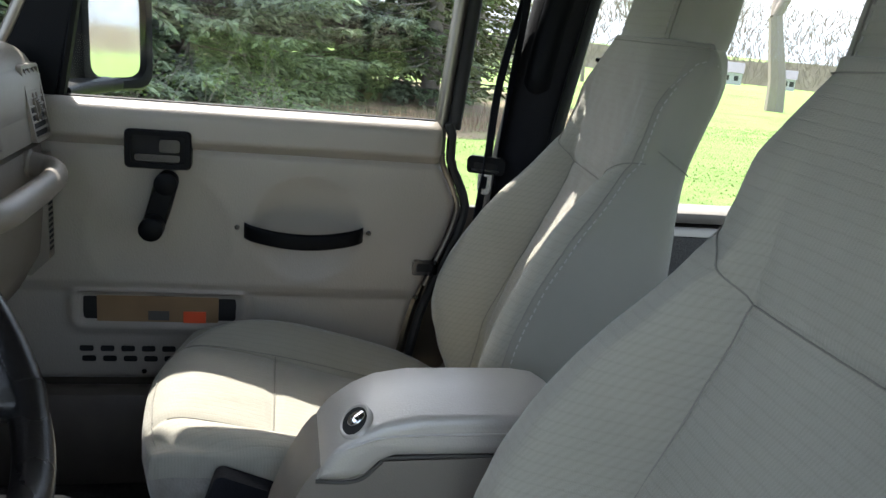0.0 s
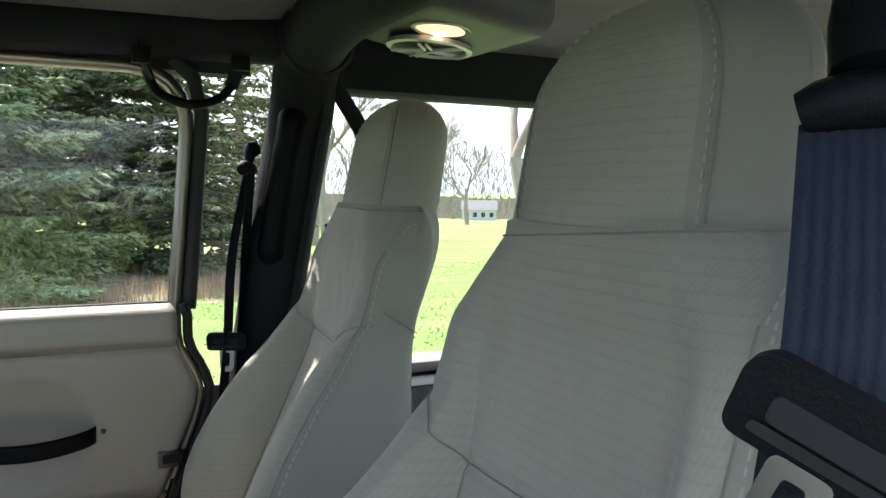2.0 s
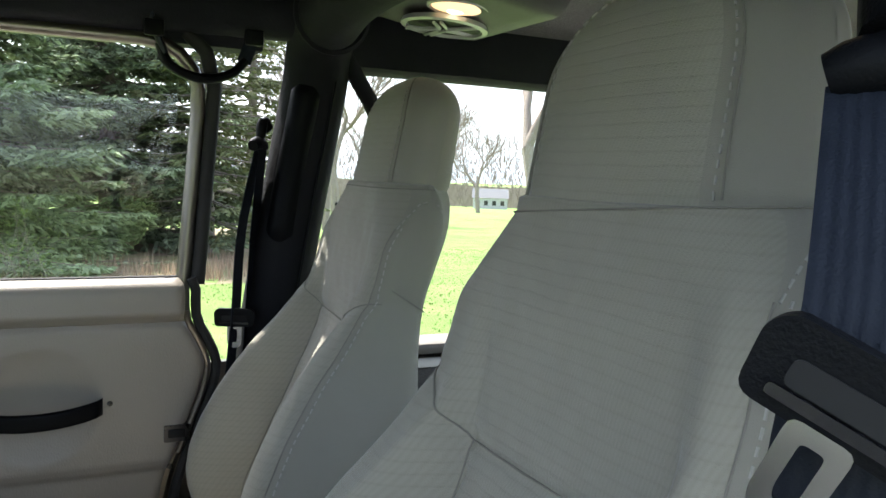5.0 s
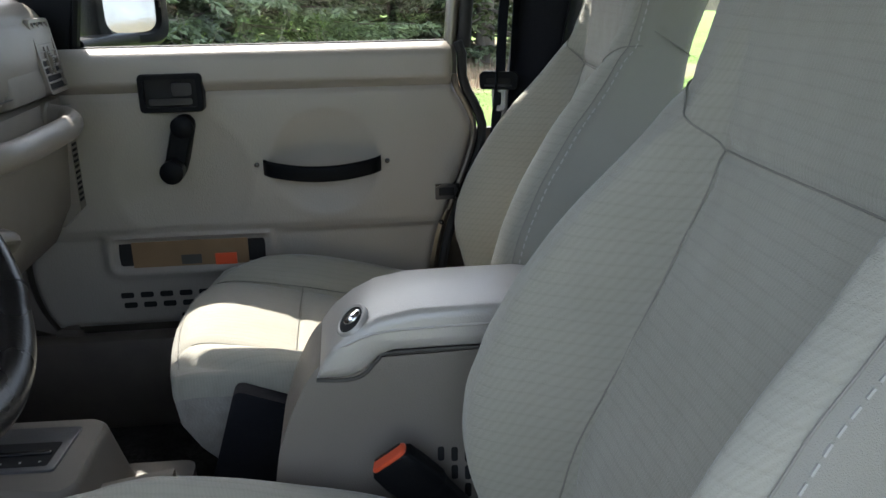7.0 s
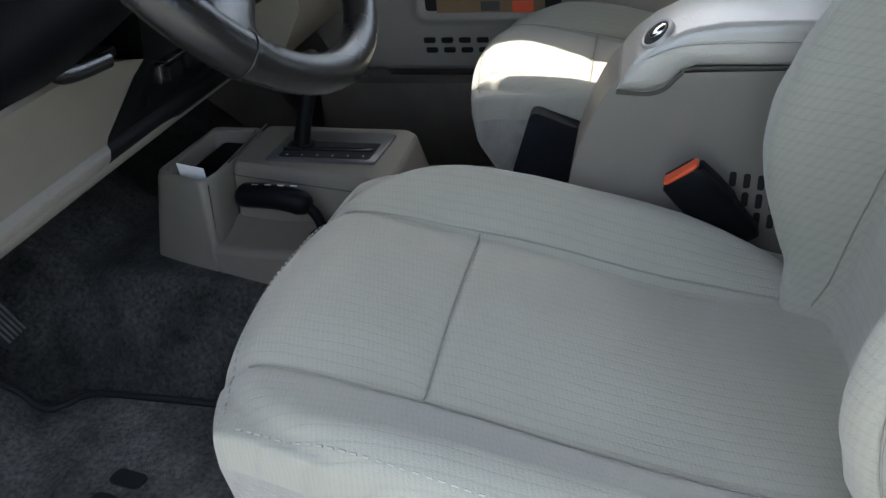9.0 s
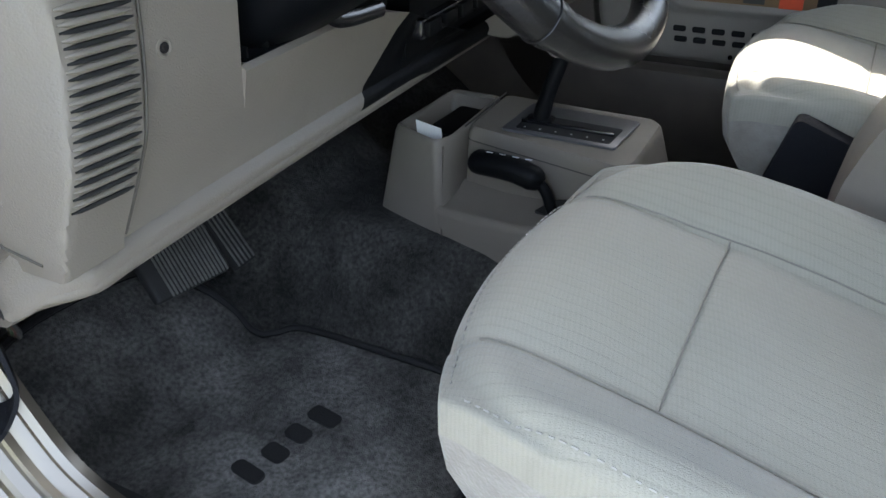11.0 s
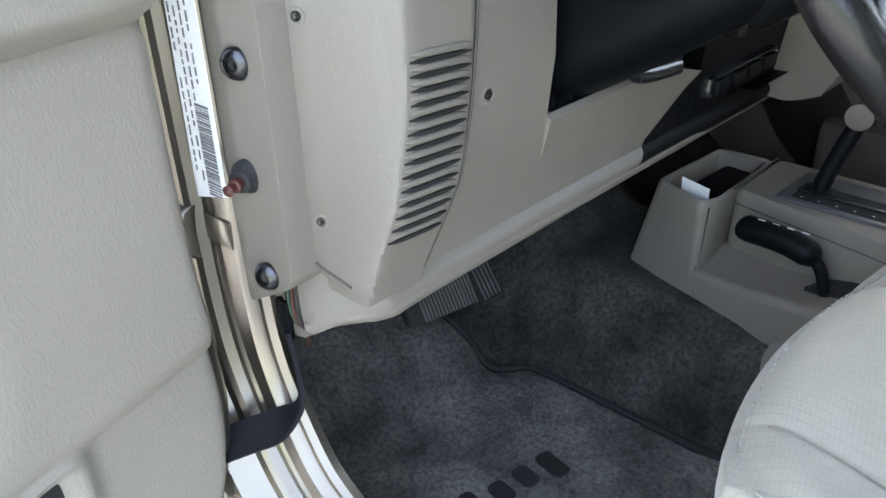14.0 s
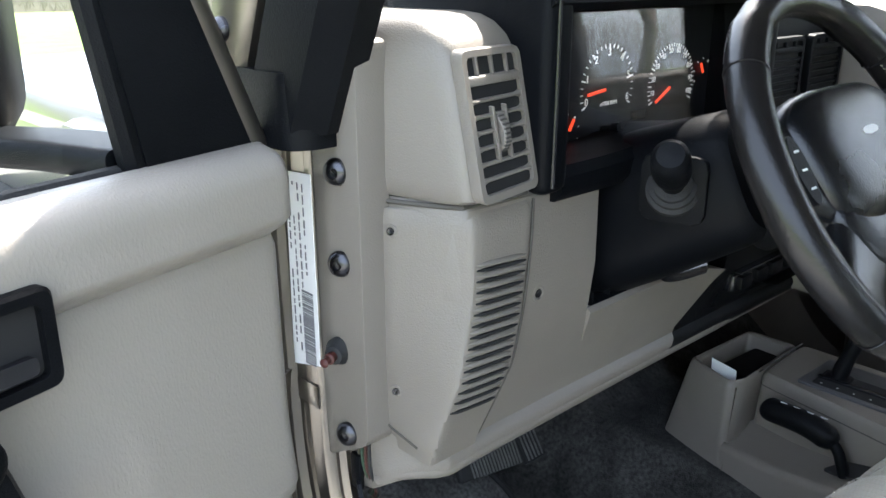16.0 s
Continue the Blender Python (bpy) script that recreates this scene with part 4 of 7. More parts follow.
cov = []
for z in np.linspace(0.944, 1.186, 26):
    t = (z - 0.944) / 0.242
    yl, yr = left_edge(z), right_edge(z)
    e = 0.006 * max(0, (t - 0.96) / 0.04) ** 2
    row = []
    for k in range(31):
        q = k / 30
        y = yl + (yr - yl) * (q * 0.75 if q < 0.6 else 0.45 + (q - 0.6) * 1.375)
        row.append((cover_x(y, z) - (0.004 if k in (0, 30) else 0) - e, y, z))
    row += [(-0.72, yr, z), (-0.755, yl, z)]
    cov.append(row)
cover = part("speaker_cover", loft(cov), plastic, dash, "taupe louvred speaker cover")
# slots are near-black rods on the surface, painting the shade between louvres
for k in range(1, 15):
    z = 0.990 + k * 0.0103
    yl, yr = crease(z) + 0.003, right_edge(z) - 0.008
    pts = [(cover_x(yl + (yr - yl) * q / 8, z) + 0.0002, yl + (yr - yl) * q / 8, z - 0.004 * (q / 8)) for q in range(9)]
    part("louvre_slot", tube(pts, [0.0008, 0.0018] + [0.0021] * 5 + [0.0018, 0.0008], 8), hole_shade, cover, "dark strip for the shade in a louvre slot")
    pts = [(x - 0.0004, y, zz + 0.00515) for x, y, zz in pts]
    part("louvre", tube(pts, [0.0012, 0.0032] + [0.0037] * 5 + [0.0032, 0.0012], 10, flat=0.8), plastic, cover)
for y, z in ((-0.6395, 1.166), (-0.6395, 1.010)):
    x = cover_x(y, z)
    sc = part("screw", lathe([(0.0062, -0.0006), (0.0062, 0.0006), (0.0045, 0.0008), (0.0042, -0.0004), (0.0, -0.0004)], 18, (x + 0.0002, y - 0.0006, z), (0.5, -0.86, 0)), plastic, dash, "small recessed screw")
    part("head", lathe([(0.0036, 0.0), (0.0034, 0.0008), (0.0012, 0.0009), (0.0, 0.0002)], 14, (x + 0.0002, y - 0.0008, z), (0.5, -0.86, 0)), black_gloss, sc, "dark screw head")
sc = part("screw", lathe([(0.0085, -0.0015), (0.0082, 0.0010), (0.0062, 0.0013), (0.0054, -0.0006), (0.0, -0.0006)], 22, (-0.6462, -0.506, 1.088), (1, 0, 0)), plastic, dash, "recessed screw boss")
part("head", lathe([(0.0046, 0.0), (0.0044, 0.001), (0.0014, 0.0011), (0.0, 0.0004)], 16, (-0.6466, -0.506, 1.088), (1, 0, 0)), black_gloss, sc, "dark screw head")
# shut lines round the speaker cover and under the pod
for gap in ([(left_edge(z) - 0.0006, z) for z in np.linspace(1.182, 0.958, 24)], [(right_edge(z) + 0.0010, z) for z in np.linspace(0.955, 1.186, 24)]):
    part("cover_gap", tube([(cover_x(y, z) - 0.0024, y, z) for y, z in gap], 0.0013, 6), gap_shade, dash, "dark shut line of the speaker cover")
part("pod_gap", tube([(-0.735, -0.6435, 1.1915), (-0.70, -0.632, 1.1915), (-0.662, -0.613, 1.1915), (-0.650, -0.605, 1.1915), (-0.6485, -0.55, 1.1915), (-0.6485, -0.526, 1.1915)], 0.0024, 6), gap_shade, dash, "dark gap under the end pod")
# cowl bolts and the door-switch pin
for z in (1.218, 1.1335, 0.9595):
    b = part("bolt", lathe([(0.0105, -0.004), (0.0125, 0.002), (0.011, 0.006), (0.0065, 0.009), (0.0045, 0.0092), (0.004, 0.006), (0.0, 0.0055)], 22, (-0.7415, -0.6675, z), (0.42, -0.9, 0)), bolt_steel, dash, "domed dark bolt head")
pin = part("door_switch", lathe([(0.0135, -0.002), (0.0135, 0.002), (0.010, 0.006), (0.009, 0.012), (0.006, 0.013)], 22, (-0.7495, -0.6685, 1.0445), (0.42, -0.9, 0)), rubber, dash, "black rubber door switch boot")
part("plunger", lathe([(0.005, 0.012), (0.0055, 0.02), (0.0035, 0.021), (0.0035, 0.028), (0.0045, 0.029), (0.0, 0.031)], 14, (-0.7495, -0.6685, 1.0445), (0.42, -0.9, 0)), material("red_brown_plunger", (0.06, 0.012, 0.008), 0.5), pin, "dark red plunger")
# black instrument hood and cluster
hood = loft([[(x, y, z) for x, z in ((-1.0, 1.37), (-0.76, 1.388), (-0.68, 1.388), (-0.645, 1.382), (-0.630, 1.370), (-0.628, 1.356), (-0.636, 1.349), (-0.72, 1.349), (-1.0, 1.349))] for y in np.linspace(-0.520, -0.100, 9)])
part("instrument_hood", hood, black_vinyl, dash, "black padded instrument hood")
for y0, y1 in ((-0.524, -0.486), (-0.125, -0.098)):
    part("hood_side", box(-0.85, -0.630, y0, y1, 1.188, 1.386, 0.011, 4), black_vinyl, dash, "black hood side")
part("hood_ridge", tube([(-0.6295, -0.512, 1.196), (-0.6285, -0.512, 1.28), (-0.6285, -0.512, 1.375)], 0.0022, 8), black_gloss, dash, "fine raised hood edge")
cl = part("instrument_cluster", box(-0.78, -0.705, -0.488, -0.12, 1.17, 1.35, 0.004), gauge_face, dash, "black instrument panel with white dials")
gl = part("cluster_lens", loft([[(x - (z - 1.19) * 0.09, y, z) for y, z in rounded([(-0.486, 1.19), (-0.125, 1.19), (-0.125, 1.349), (-0.486, 1.349)], 0.01, 3)] for x in (-0.680, -0.677)]), gauge_glass, dash, "clear glossy gauge lens")
gl.visible_shadow = False
part("bezel", loft([[(x, y, z + (0.010 * math.exp(-((y + 0.30) / 0.07) ** 2) if z > 1.19 else 0)) for x, z in ((-0.74, 1.17), (-0.640, 1.178), (-0.632, 1.188), (-0.632, 1.202), (-0.640, 1.211), (-0.685, 1.214), (-0.74, 1.205))] for y in np.linspace(-0.495, -0.12, 16)]), black_vinyl, dash, "black cluster sill")


def dial(yc, zc, R, marks, needle, big):
    for k in range(marks):
        a = radians(204 - 228 * k / (marks - 1))
        c, s = math.cos(a), math.sin(a)
        m = box(-0.7045, -0.7035, -0.0004 if k % 4 else -0.0007, 0.0004 if k % 4 else 0.0007, R * (0.92 if k % 4 else 0.87), R, 0.0, bm=None)
        moved(m, Matrix.Translation((0, yc, zc)) @ Matrix.Rotation(a - math.pi / 2, 4, "X"))
        part("dial_mark", m, lit_ink, cl, "white tick", 0)
    n = box(-0.7030, -0.7012, -0.0014, 0.0014, R * 0.12, R * 0.78, 0.0)
    moved(n, Matrix.Translation((0, yc, zc)) @ Matrix.Rotation(needle - math.pi / 2, 4, "X"))
    part("needle", n, red_ink, cl, "red gauge needle", 0)


def words(text, size, y, z, x, parent, mat):
    cu = bpy.data.curves.new("dial_text", "FONT")
    cu.body, cu.size, cu.align_x, cu.align_y, cu.extrude = text, size, "CENTER", "CENTER", 0.0003
    tmp = bpy.data.objects.new("dial_text", cu)
    me = bpy.data.meshes.new_from_object(tmp)
    bpy.data.objects.remove(tmp)
    b = bmesh.new()
    b.from_mesh(me)
    bpy.data.meshes.remove(me)
    moved(b, Matrix.Translation((x, y, z)) @ Matrix(((0, 0, 1, 0), (1, 0, 0, 0), (0, 1, 0, 0), (0, 0, 0, 1))))
    return part("numeral", b, mat, parent, "", 0)


TACH, SPEED = (-0.334, 1.262), (-0.208, 1.255)
dial(*TACH, 0.047, 25, radians(186), True)
dial(*SPEED, 0.048, 37, radians(208), True)
for k, t in enumerate("0123456"):
    a = radians(198 - 216 * k / 6)
    words(t, 0.0115, TACH[0] + 0.0385 * math.cos(a), TACH[1] + 0.0385 * math.sin(a), -0.7036, cl, lit_ink)
for k, t in enumerate(("10", "20", "30", "40", "50", "60", "70", "80", "90", "100")):
    a = radians(190 - 205 * k / 9)
    words(t, 0.0085, SPEED[0] + 0.040 * math.cos(a), SPEED[1] + 0.040 * math.sin(a), -0.7036, cl, lit_ink)
words("x1000 RPM", 0.0065, TACH[0] + 0.003, TACH[1] - 0.016, -0.7036, cl, lit_ink)
dial(-0.400, 1.222, 0.020, 7, radians(60), False)
dial(-0.140, 1.262, 0.020, 7, radians(120), False)
part("odometer", box(-0.7045, -0.7035, -0.286, -0.258, 1.222, 1.232, 0), black_gloss, cl, "dark odometer window", 0)

# black centre stack, coin tray and steering column
part("centre_panel", loft([[(x, y, z) for x, z in ((-0.95, 1.36), (-0.70, 1.345), (-0.655, 1.33), (-0.645, 1.20), (-0.655, 1.05), (-0.668, 0.955), (-0.70, 0.935), (-0.95, 0.94))] for y in (-0.112, -0.10, 0.10, 0.13)]), black_plastic, dash, "black centre stack")
for k in range(3):
    part("control_knob", lathe([(0.018, 0), (0.018, 0.012), (0.014, 0.018), (0.0, 0.018)], 20, (-0.652, -0.07 + 0.062 * k, 1.06), (1, 0, -0.06)), black_gloss, dash, "black heater knob")
part("switch_bank", box(-0.672, -0.650, -0.10, 0.09, 0.975, 1.0, 0.004), black_gloss, dash, "black switch bank")
for k in range(4):
    part("switch", box(-0.655, -0.643, -0.092 + k * 0.044, -0.060 + k * 0.044, 0.978, 0.997, 0.003), black_plastic, dash, "black rocker switch")
for y in (-0.055, 0.065):
    vent(1, lambda yy, zz: -0.6455, y - 0.05, y + 0.05, 1.225, 1.305, dash, black_plastic, False, 6)
tray = part("coin_tray", box(-0.76, -0.700, -0.412, -0.14, 1.0, 1.19, 0.004), hole_shade, dash, "black recess under the column")
part("tray_floor", box(-0.72, -0.652, -0.412, -0.17, 1.035, 1.047, 0.003), black_plastic, dash, "black tray floor")
for k in range(7):
    part("tray_rib", box(-0.715, -0.656, -0.405 + k * 0.03, -0.402 + k * 0.03, 1.046, 1.058, 0.001), black_plastic, dash)
CD, CU = Vector((0.88, 0, 0.42)).normalized(), Vector((-0.43, 0, 0.903))
def shroud_ring(d, w, h):
    out = []
    for a in np.linspace(0, 2 * math.pi, 36, endpoint=False):
        c, sn = math.cos(a), math.sin(a)
        m = (abs(c) ** 3.4 + abs(sn) ** 3.4) ** (-1 / 3.4)
        out.append(Vector((-0.74, -0.308, 1.098)) + CD * d + CU * (h * c * m) + Vector((0, w * sn * m, 0)))
    return out


part("column_shroud", loft([shroud_ring(*q) for q in ((0.0, 0.098, 0.088), (0.05, 0.094, 0.086), (0.12, 0.084, 0.080), (0.18, 0.074, 0.072), (0.225, 0.068, 0.066), (0.235, 0.060, 0.058))]), black_vinyl, dash, "black steering column shroud")
SD0 = Vector((-0.580, -0.390, 1.182))
SDD = Vector((0.040, -0.077, 0.0535)).normalized()
part("stalk_plate", moved(prism(rounded([(-0.032, -0.032), (0.032, -0.032), (0.032, 0.034), (-0.032, 0.034)], 0.012, 4), "y", -0.003, 0.006, 0.002), Matrix.Translation(SD0) @ Matrix.Rotation(radians(14), 4, "Z")), black_plastic, dash, "black square stalk plate")
stalk = part("stalk_boot", lathe([(0.026, -0.004), (0.026, 0.004), (0.022, 0.006), (0.022, 0.012), (0.018, 0.014), (0.018, 0.020), (0.0145, 0.022)], 26, SD0, SDD), rubber, dash, "ribbed black stalk boot")
part("stalk", lathe([(0.011, 0.0), (0.012, 0.030), (0.0165, 0.036), (0.0178, 0.045), (0.0175, 0.070), (0.0165, 0.080), (0.012, 0.086), (0.0, 0.087)], 28, SD0 + SDD * 0.012, SDD), black_plastic, dash, "black turn-signal stalk")
part("tilt_lever", tube(smooth_path([(-0.652, -0.301, 1.088), (-0.646, -0.298, 1.070), (-0.643, -0.289, 1.054), (-0.640, -0.262, 1.047), (-0.638, -0.208, 1.043)], 6), 0.0085, 10, flat=0.7), black_gloss, dash, "black tilt lever")
part("reset_knob", lathe([(0.004, 0), (0.004, 0.014), (0.006, 0.015), (0.006, 0.024), (0, 0.025)], 12, (-0.70, -0.345, 1.22), (1, 0, 0.2)), black_plastic, dash, "black trip knob")
# dash top and passenger side
part("dash_top", loft([[(x, y, z) for x, z in ((-1.12, 1.24), (-1.12, 1.28), (-1.0, 1.30), (-0.90, 1.315), (-0.83, 1.315), (-0.82, 1.30), (-0.83, 1.24))] for y in (-0.632, -0.3, 0.1, 0.36)]), black_vinyl, dash, "black vinyl dash top")
part("passenger_panel", loft([[(x, y, z) for x, z in ((-0.95, 1.345), (-0.62, 1.338), (-0.575, 1.325), (-0.553, 1.30), (-0.549, 1.222), (-0.558, 1.205), (-0.575, 1.20), (-0.575, 1.192), (-0.556, 1.186), (-0.55, 1.10), (-0.56, 1.0), (-0.60, 0.93), (-0.64, 0.915), (-0.95, 0.93))] for y in (0.13, 0.15, 0.36, 0.56, 0.60)]), plastic, dash, "taupe passenger dash face with glovebox")
part("air_bag_seam", box(-0.5505, -0.5465, 0.16, 0.50, 1.2115, 1.2135, 0.0005), seam_dark, dash, "fine dark cover seam")
part("louvred_side_grille", loft([[(x, y, z) for x, z in ((-0.62, 1.17), (-0.545, 1.17), (-0.545, 0.99), (-0.575, 0.96), (-0.62, 0.96))] for y in (0.585, 0.612, 0.618)]), plastic, dash, "taupe passenger louvre panel")
for k in range(16):
    part("louvre_slot", box(-0.5465, -0.5435, 0.589, 0.611, 1.005 + 0.0098 * k, 1.0095 + 0.0098 * k, 0.0006), hole_shade, dash, "dark strip for the shade in a louvre slot")
grab = smooth_path([(-0.56, 0.520, 1.168), (-0.538, 0.519, 1.165), (-0.516, 0.508, 1.161), (-0.503, 0.472, 1.158), (-0.499, 0.40, 1.158), (-0.499, 0.30, 1.159), (-0.501, 0.22, 1.160), (-0.52, 0.18, 1.16), (-0.56, 0.17, 1.16)], 6)
part("grab_bar", tube(grab, [0.021] * 3 + [0.0175] * (len(grab) - 6) + [0.021] * 3, 16, flat=1.15), plastic, dash, "taupe passenger grab bar")
part("glovebox_latch", tube(smooth_path([(-0.549, 0.18, 1.075), (-0.533, 0.195, 1.06), (-0.528, 0.23, 1.05), (-0.545, 0.25, 1.03)], 5), 0.016, 10, flat=0.6), plastic, dash, "taupe glovebox pull")
# taupe cap added to paint the pale gloss seen on the black pad
part("dash_cap", box(-1.0, -0.70, -0.100, 0.128, 1.342, 1.356, 0.006), plastic, dash, "added taupe cap for the gloss on the black dash top")
# wiring under the cowl trim and the hinge-side label
wires = thing("wiring_bundle", (-0.74, -0.64, 0.90), "coloured wires below the cowl trim plate", "wires")
for k, col in enumerate(((0.05, 0.045, 0.03), (0.03, 0.06, 0.035), (0.06, 0.02, 0.015), (0.02, 0.02, 0.02))):
    part("wire", tube(smooth_path([(-0.755 + 0.006 * k, -0.646, 0.95), (-0.748 + 0.005 * k, -0.650, 0.915), (-0.745 + 0.004 * k, -0.640, 0.885), (-0.755 + 0.004 * k, -0.635, 0.87)], 5), 0.0022, 7), material("wire_colour", col, 0.4), wires, "thin coloured wire")
part("connector", box(-0.752, -0.742, -0.648, -0.638, 0.905, 0.928, 0.003), material("ivory_connector", (0.55, 0.52, 0.36), 0.5), wires, "ivory plug")
label = thing("data_label", (-0.80, -0.705, 1.0), "white printed data label on the door pillar", "label")
lb = prism([(-0.8125, 1.208), (-0.772, 1.211), (-0.772, 1.022), (-0.818, 1.010)], "y", -0.6757, -0.6749)
lbp = part("sheet", lb, paper, label, "white adhesive sheet", 0)
rnd = random.Random(4)
for c in range(4):
    x = -0.8105 + c * 0.0080
    z = 1.20
    while z > 1.035:
        h = rnd.uniform(0.003, 0.009)
        if not (c >= 2 and z < 1.10) and rnd.random() < 0.85:
            part("print_bar", box(x, x + rnd.uniform(0.0012, 0.0020), -0.6763, -0.6757, z - h, z, 0), ink, lbp, "", 0)
        z -= h + rnd.uniform(0.0015, 0.004)
z = 1.095
while z > 1.02:
    h = rnd.choice((0.0007, 0.0012, 0.002))
    part("print_bar", box(-0.796, -0.778, -0.6763, -0.6757, z - h, z, 0), ink, lbp, "", 0)
    z -= h + rnd.choice((0.0007, 0.0012))

# ---- steering wheel ----
W0 = Vector((-0.432, -0.312, 1.216))
WN = Vector((0.829, 0, 0.559)).normalized()
WUP = Vector((-0.559, 0, 0.829)).normalized()
WY = Vector((0, 1, 0))
wheel = thing("steering_wheel", W0, "black leather-wrapped four-spoke steering wheel", "steering wheel")


def on_wheel(a, r, d=0.0):
    return W0 + r * (math.sin(a) * WUP + math.cos(a) * WY) + d * WN


bm = bmesh.new()
rows = []
for k in range(96):
    a = k * 2 * math.pi / 96
    rr = 0.0165 + (0.0022 if (math.sin(a) > -0.75) and abs(math.cos(a)) > 0.5 else 0)
    row = []
    for j in range(16):
        b = j * 2 * math.pi / 16
        row.append(bm.verts.new(on_wheel(a, 0.170 + rr * math.cos(b), rr * 0.93 * math.sin(b))))
    rows.append(row)
for k in range(96):
    for j in range(16):
        bm.faces.new((rows[k][j], rows[(k + 1) % 96][j], rows[(k + 1) % 96][(j + 1) % 16], rows[k][(j + 1) % 16]))
rim = part("rim", bm, leather, wheel, "black leather rim")
for a in (radians(-42), radians(-138), radians(38), radians(142)):
    pts = [on_wheel(a, 0.170 + 0.0192 * math.cos(b), 0.0178 * math.sin(b)) for b in np.linspace(0, 2 * math.pi, 20)]
    part("seam", tube(pts, 0.0008, 6), leather, rim, "dark leather seam")
for a0, a1 in ((-40, 38), (142, 220)):
    z = stitches([on_wheel(radians(a), 0.170 - 0.0188, 0.002 + 0.002 * (i % 2)) for i, a in enumerate(np.linspace(a0, a1, 90))], 0.0012, 0.004, 0.0025)
    part("stitching", z, black_gloss, rim, "black lacing", 0)
def pad_ring(d, k, hw, hh, up, p=3.2, flare=0.0):
    """One layer of a rounded pad in the plane of the wheel."""
    ring = []
    for q in range(48):
        a = q * 2 * math.pi / 48
        c, s_ = math.cos(a), math.sin(a)
        m = (abs(c) ** p + abs(s_) ** p) ** (-1 / p)
        ring.append(W0 + WN * d + WY * ((hw + flare * s_) * c * m * k) + WUP * (hh * s_ * m * k + up))
    return ring


part("hub_pad", loft([pad_ring(d, k, 0.104, 0.066, 0.018, 3.4, 0.014) for d, k in ((-0.062, 0.75), (-0.030, 0.98), (-0.010, 1.0), (0.001, 0.96), (0.008, 0.86), (0.012, 0.62), (0.0138, 0.3), (0.014, 0.03))]), hub_plastic, wheel, "black airbag pad")
part("lower_pad", loft([pad_ring(d, k, 0.088, 0.046, -0.044, 3.0, 0.016) for d, k in ((-0.055, 0.8), (-0.025, 0.99), (-0.008, 1.0), (-0.001, 0.95), (0.003, 0.84), (0.005, 0.5), (0.0055, 0.03))]), hub_plastic, wheel, "recessed lower half of the airbag cover")
for sy in (-1, 1):
    for a, w, out in ((13, 0.045, 0.010), (-41, 0.036, 0.012)):
        aa = radians(a) if sy > 0 else radians(180 - a)
        rings = []
        for r, ww, d in ((0.055, w * 1.25, -0.010), (0.09, w * 1.05, -0.012), (0.125, w * 0.86, -0.012), (0.150, w * 0.82, -0.008), (0.172, w * 0.95, -0.003)):
            t = math.cos(aa) * WUP - math.sin(aa) * WY
            c = on_wheel(aa, r, d)
            rings.append([c + t * ww * math.copysign(abs(math.cos(b)) ** 0.6, math.cos(b)) + WN * out * math.copysign(abs(math.sin(b)) ** 0.8, math.sin(b)) for b in np.linspace(0, 2 * math.pi, 20, endpoint=False)])
        part("spoke", loft(rings), hub_plastic, wheel, "black spoke")
    sw = [W0 + WY * sy * (0.122 + 0.011 * math.cos(b)) + WUP * (0.018 + 0.030 * math.sin(b)) + WN * -0.002 for b in np.linspace(0, 2 * math.pi, 24, endpoint=False)]
    up = [p + WN * 0.005 for p in sw]
    pad = part("switch_pod", loft([sw, up]), black_plastic, wheel, "oval black cruise switch")
    for k in range(3):
        c = W0 + WY * sy * 0.122 + WUP * (0.034 - 0.016 * k) + WN * 0.0033
        part("print_bar", loft([[c + WY * a * 0.004 + WUP * b * 0.0010 + WN * d for a, b in ((-1, -1), (1, -1), (1, 1), (-1, 1))] for d in (0, 0.0006)]), white_ink, pad, "small white marking", 0)
c = W0 + WUP * 0.032 + WN * 0.0135
part("badge", loft([[c + WY * (0.016 * math.cos(b)) + WUP * (0.004 * math.sin(b)) + WN * d for b in np.linspace(0, 2 * math.pi, 20, endpoint=False)] for d in (-0.004, 0.0008)]), silver, wheel, "small silver hub badge")
c = W0 - WUP * 0.047 + WN * 0.0062
for k in range(3):
    part("emboss", loft([[c + WY * a * 0.011 + WUP * (b * 0.0022 + 0.007 * (k - 1)) + WN * d for a, b in ((-1, -1), (1, -1), (1, 1), (-1, 1))] for d in (-0.004, 0.0004)]), black_gloss, wheel, "embossed airbag mark")
part("column", tube([W0 - WN * 0.02, W0 - WN * 0.12], 0.035, 20), black_plastic, wheel, "black column neck")

# ---- floor console with shifter ----
con = thing("floor_console", (-0.58, 0.03, 0.68), "taupe floor console with gear shifter and transfer lever", "console")
# main body, narrower at the top; its driver's side is cut back behind the coin tray
def con_ring(z, pts):
    f = (0.83 - z) / 0.14
    return [(x + fx * f, y + fy * f, z) for (x, y), (fx, fy) in zip(rounded([p[:2] for p in pts], 0.012, 4), [q for p in pts for q in [p[2:]] * 5])]


def shrink(ring, d):
    cx, cy = sum(p[0] for p in ring) / len(ring), sum(p[1] for p in ring) / len(ring)
    out = []
    for p in ring:
        v = Vector((p[0] - cx, p[1] - cy))
        v *= (v.length - d * 1.3) / v.length
        out.append((cx + v.x, cy + v.y, p[2]))
    return out


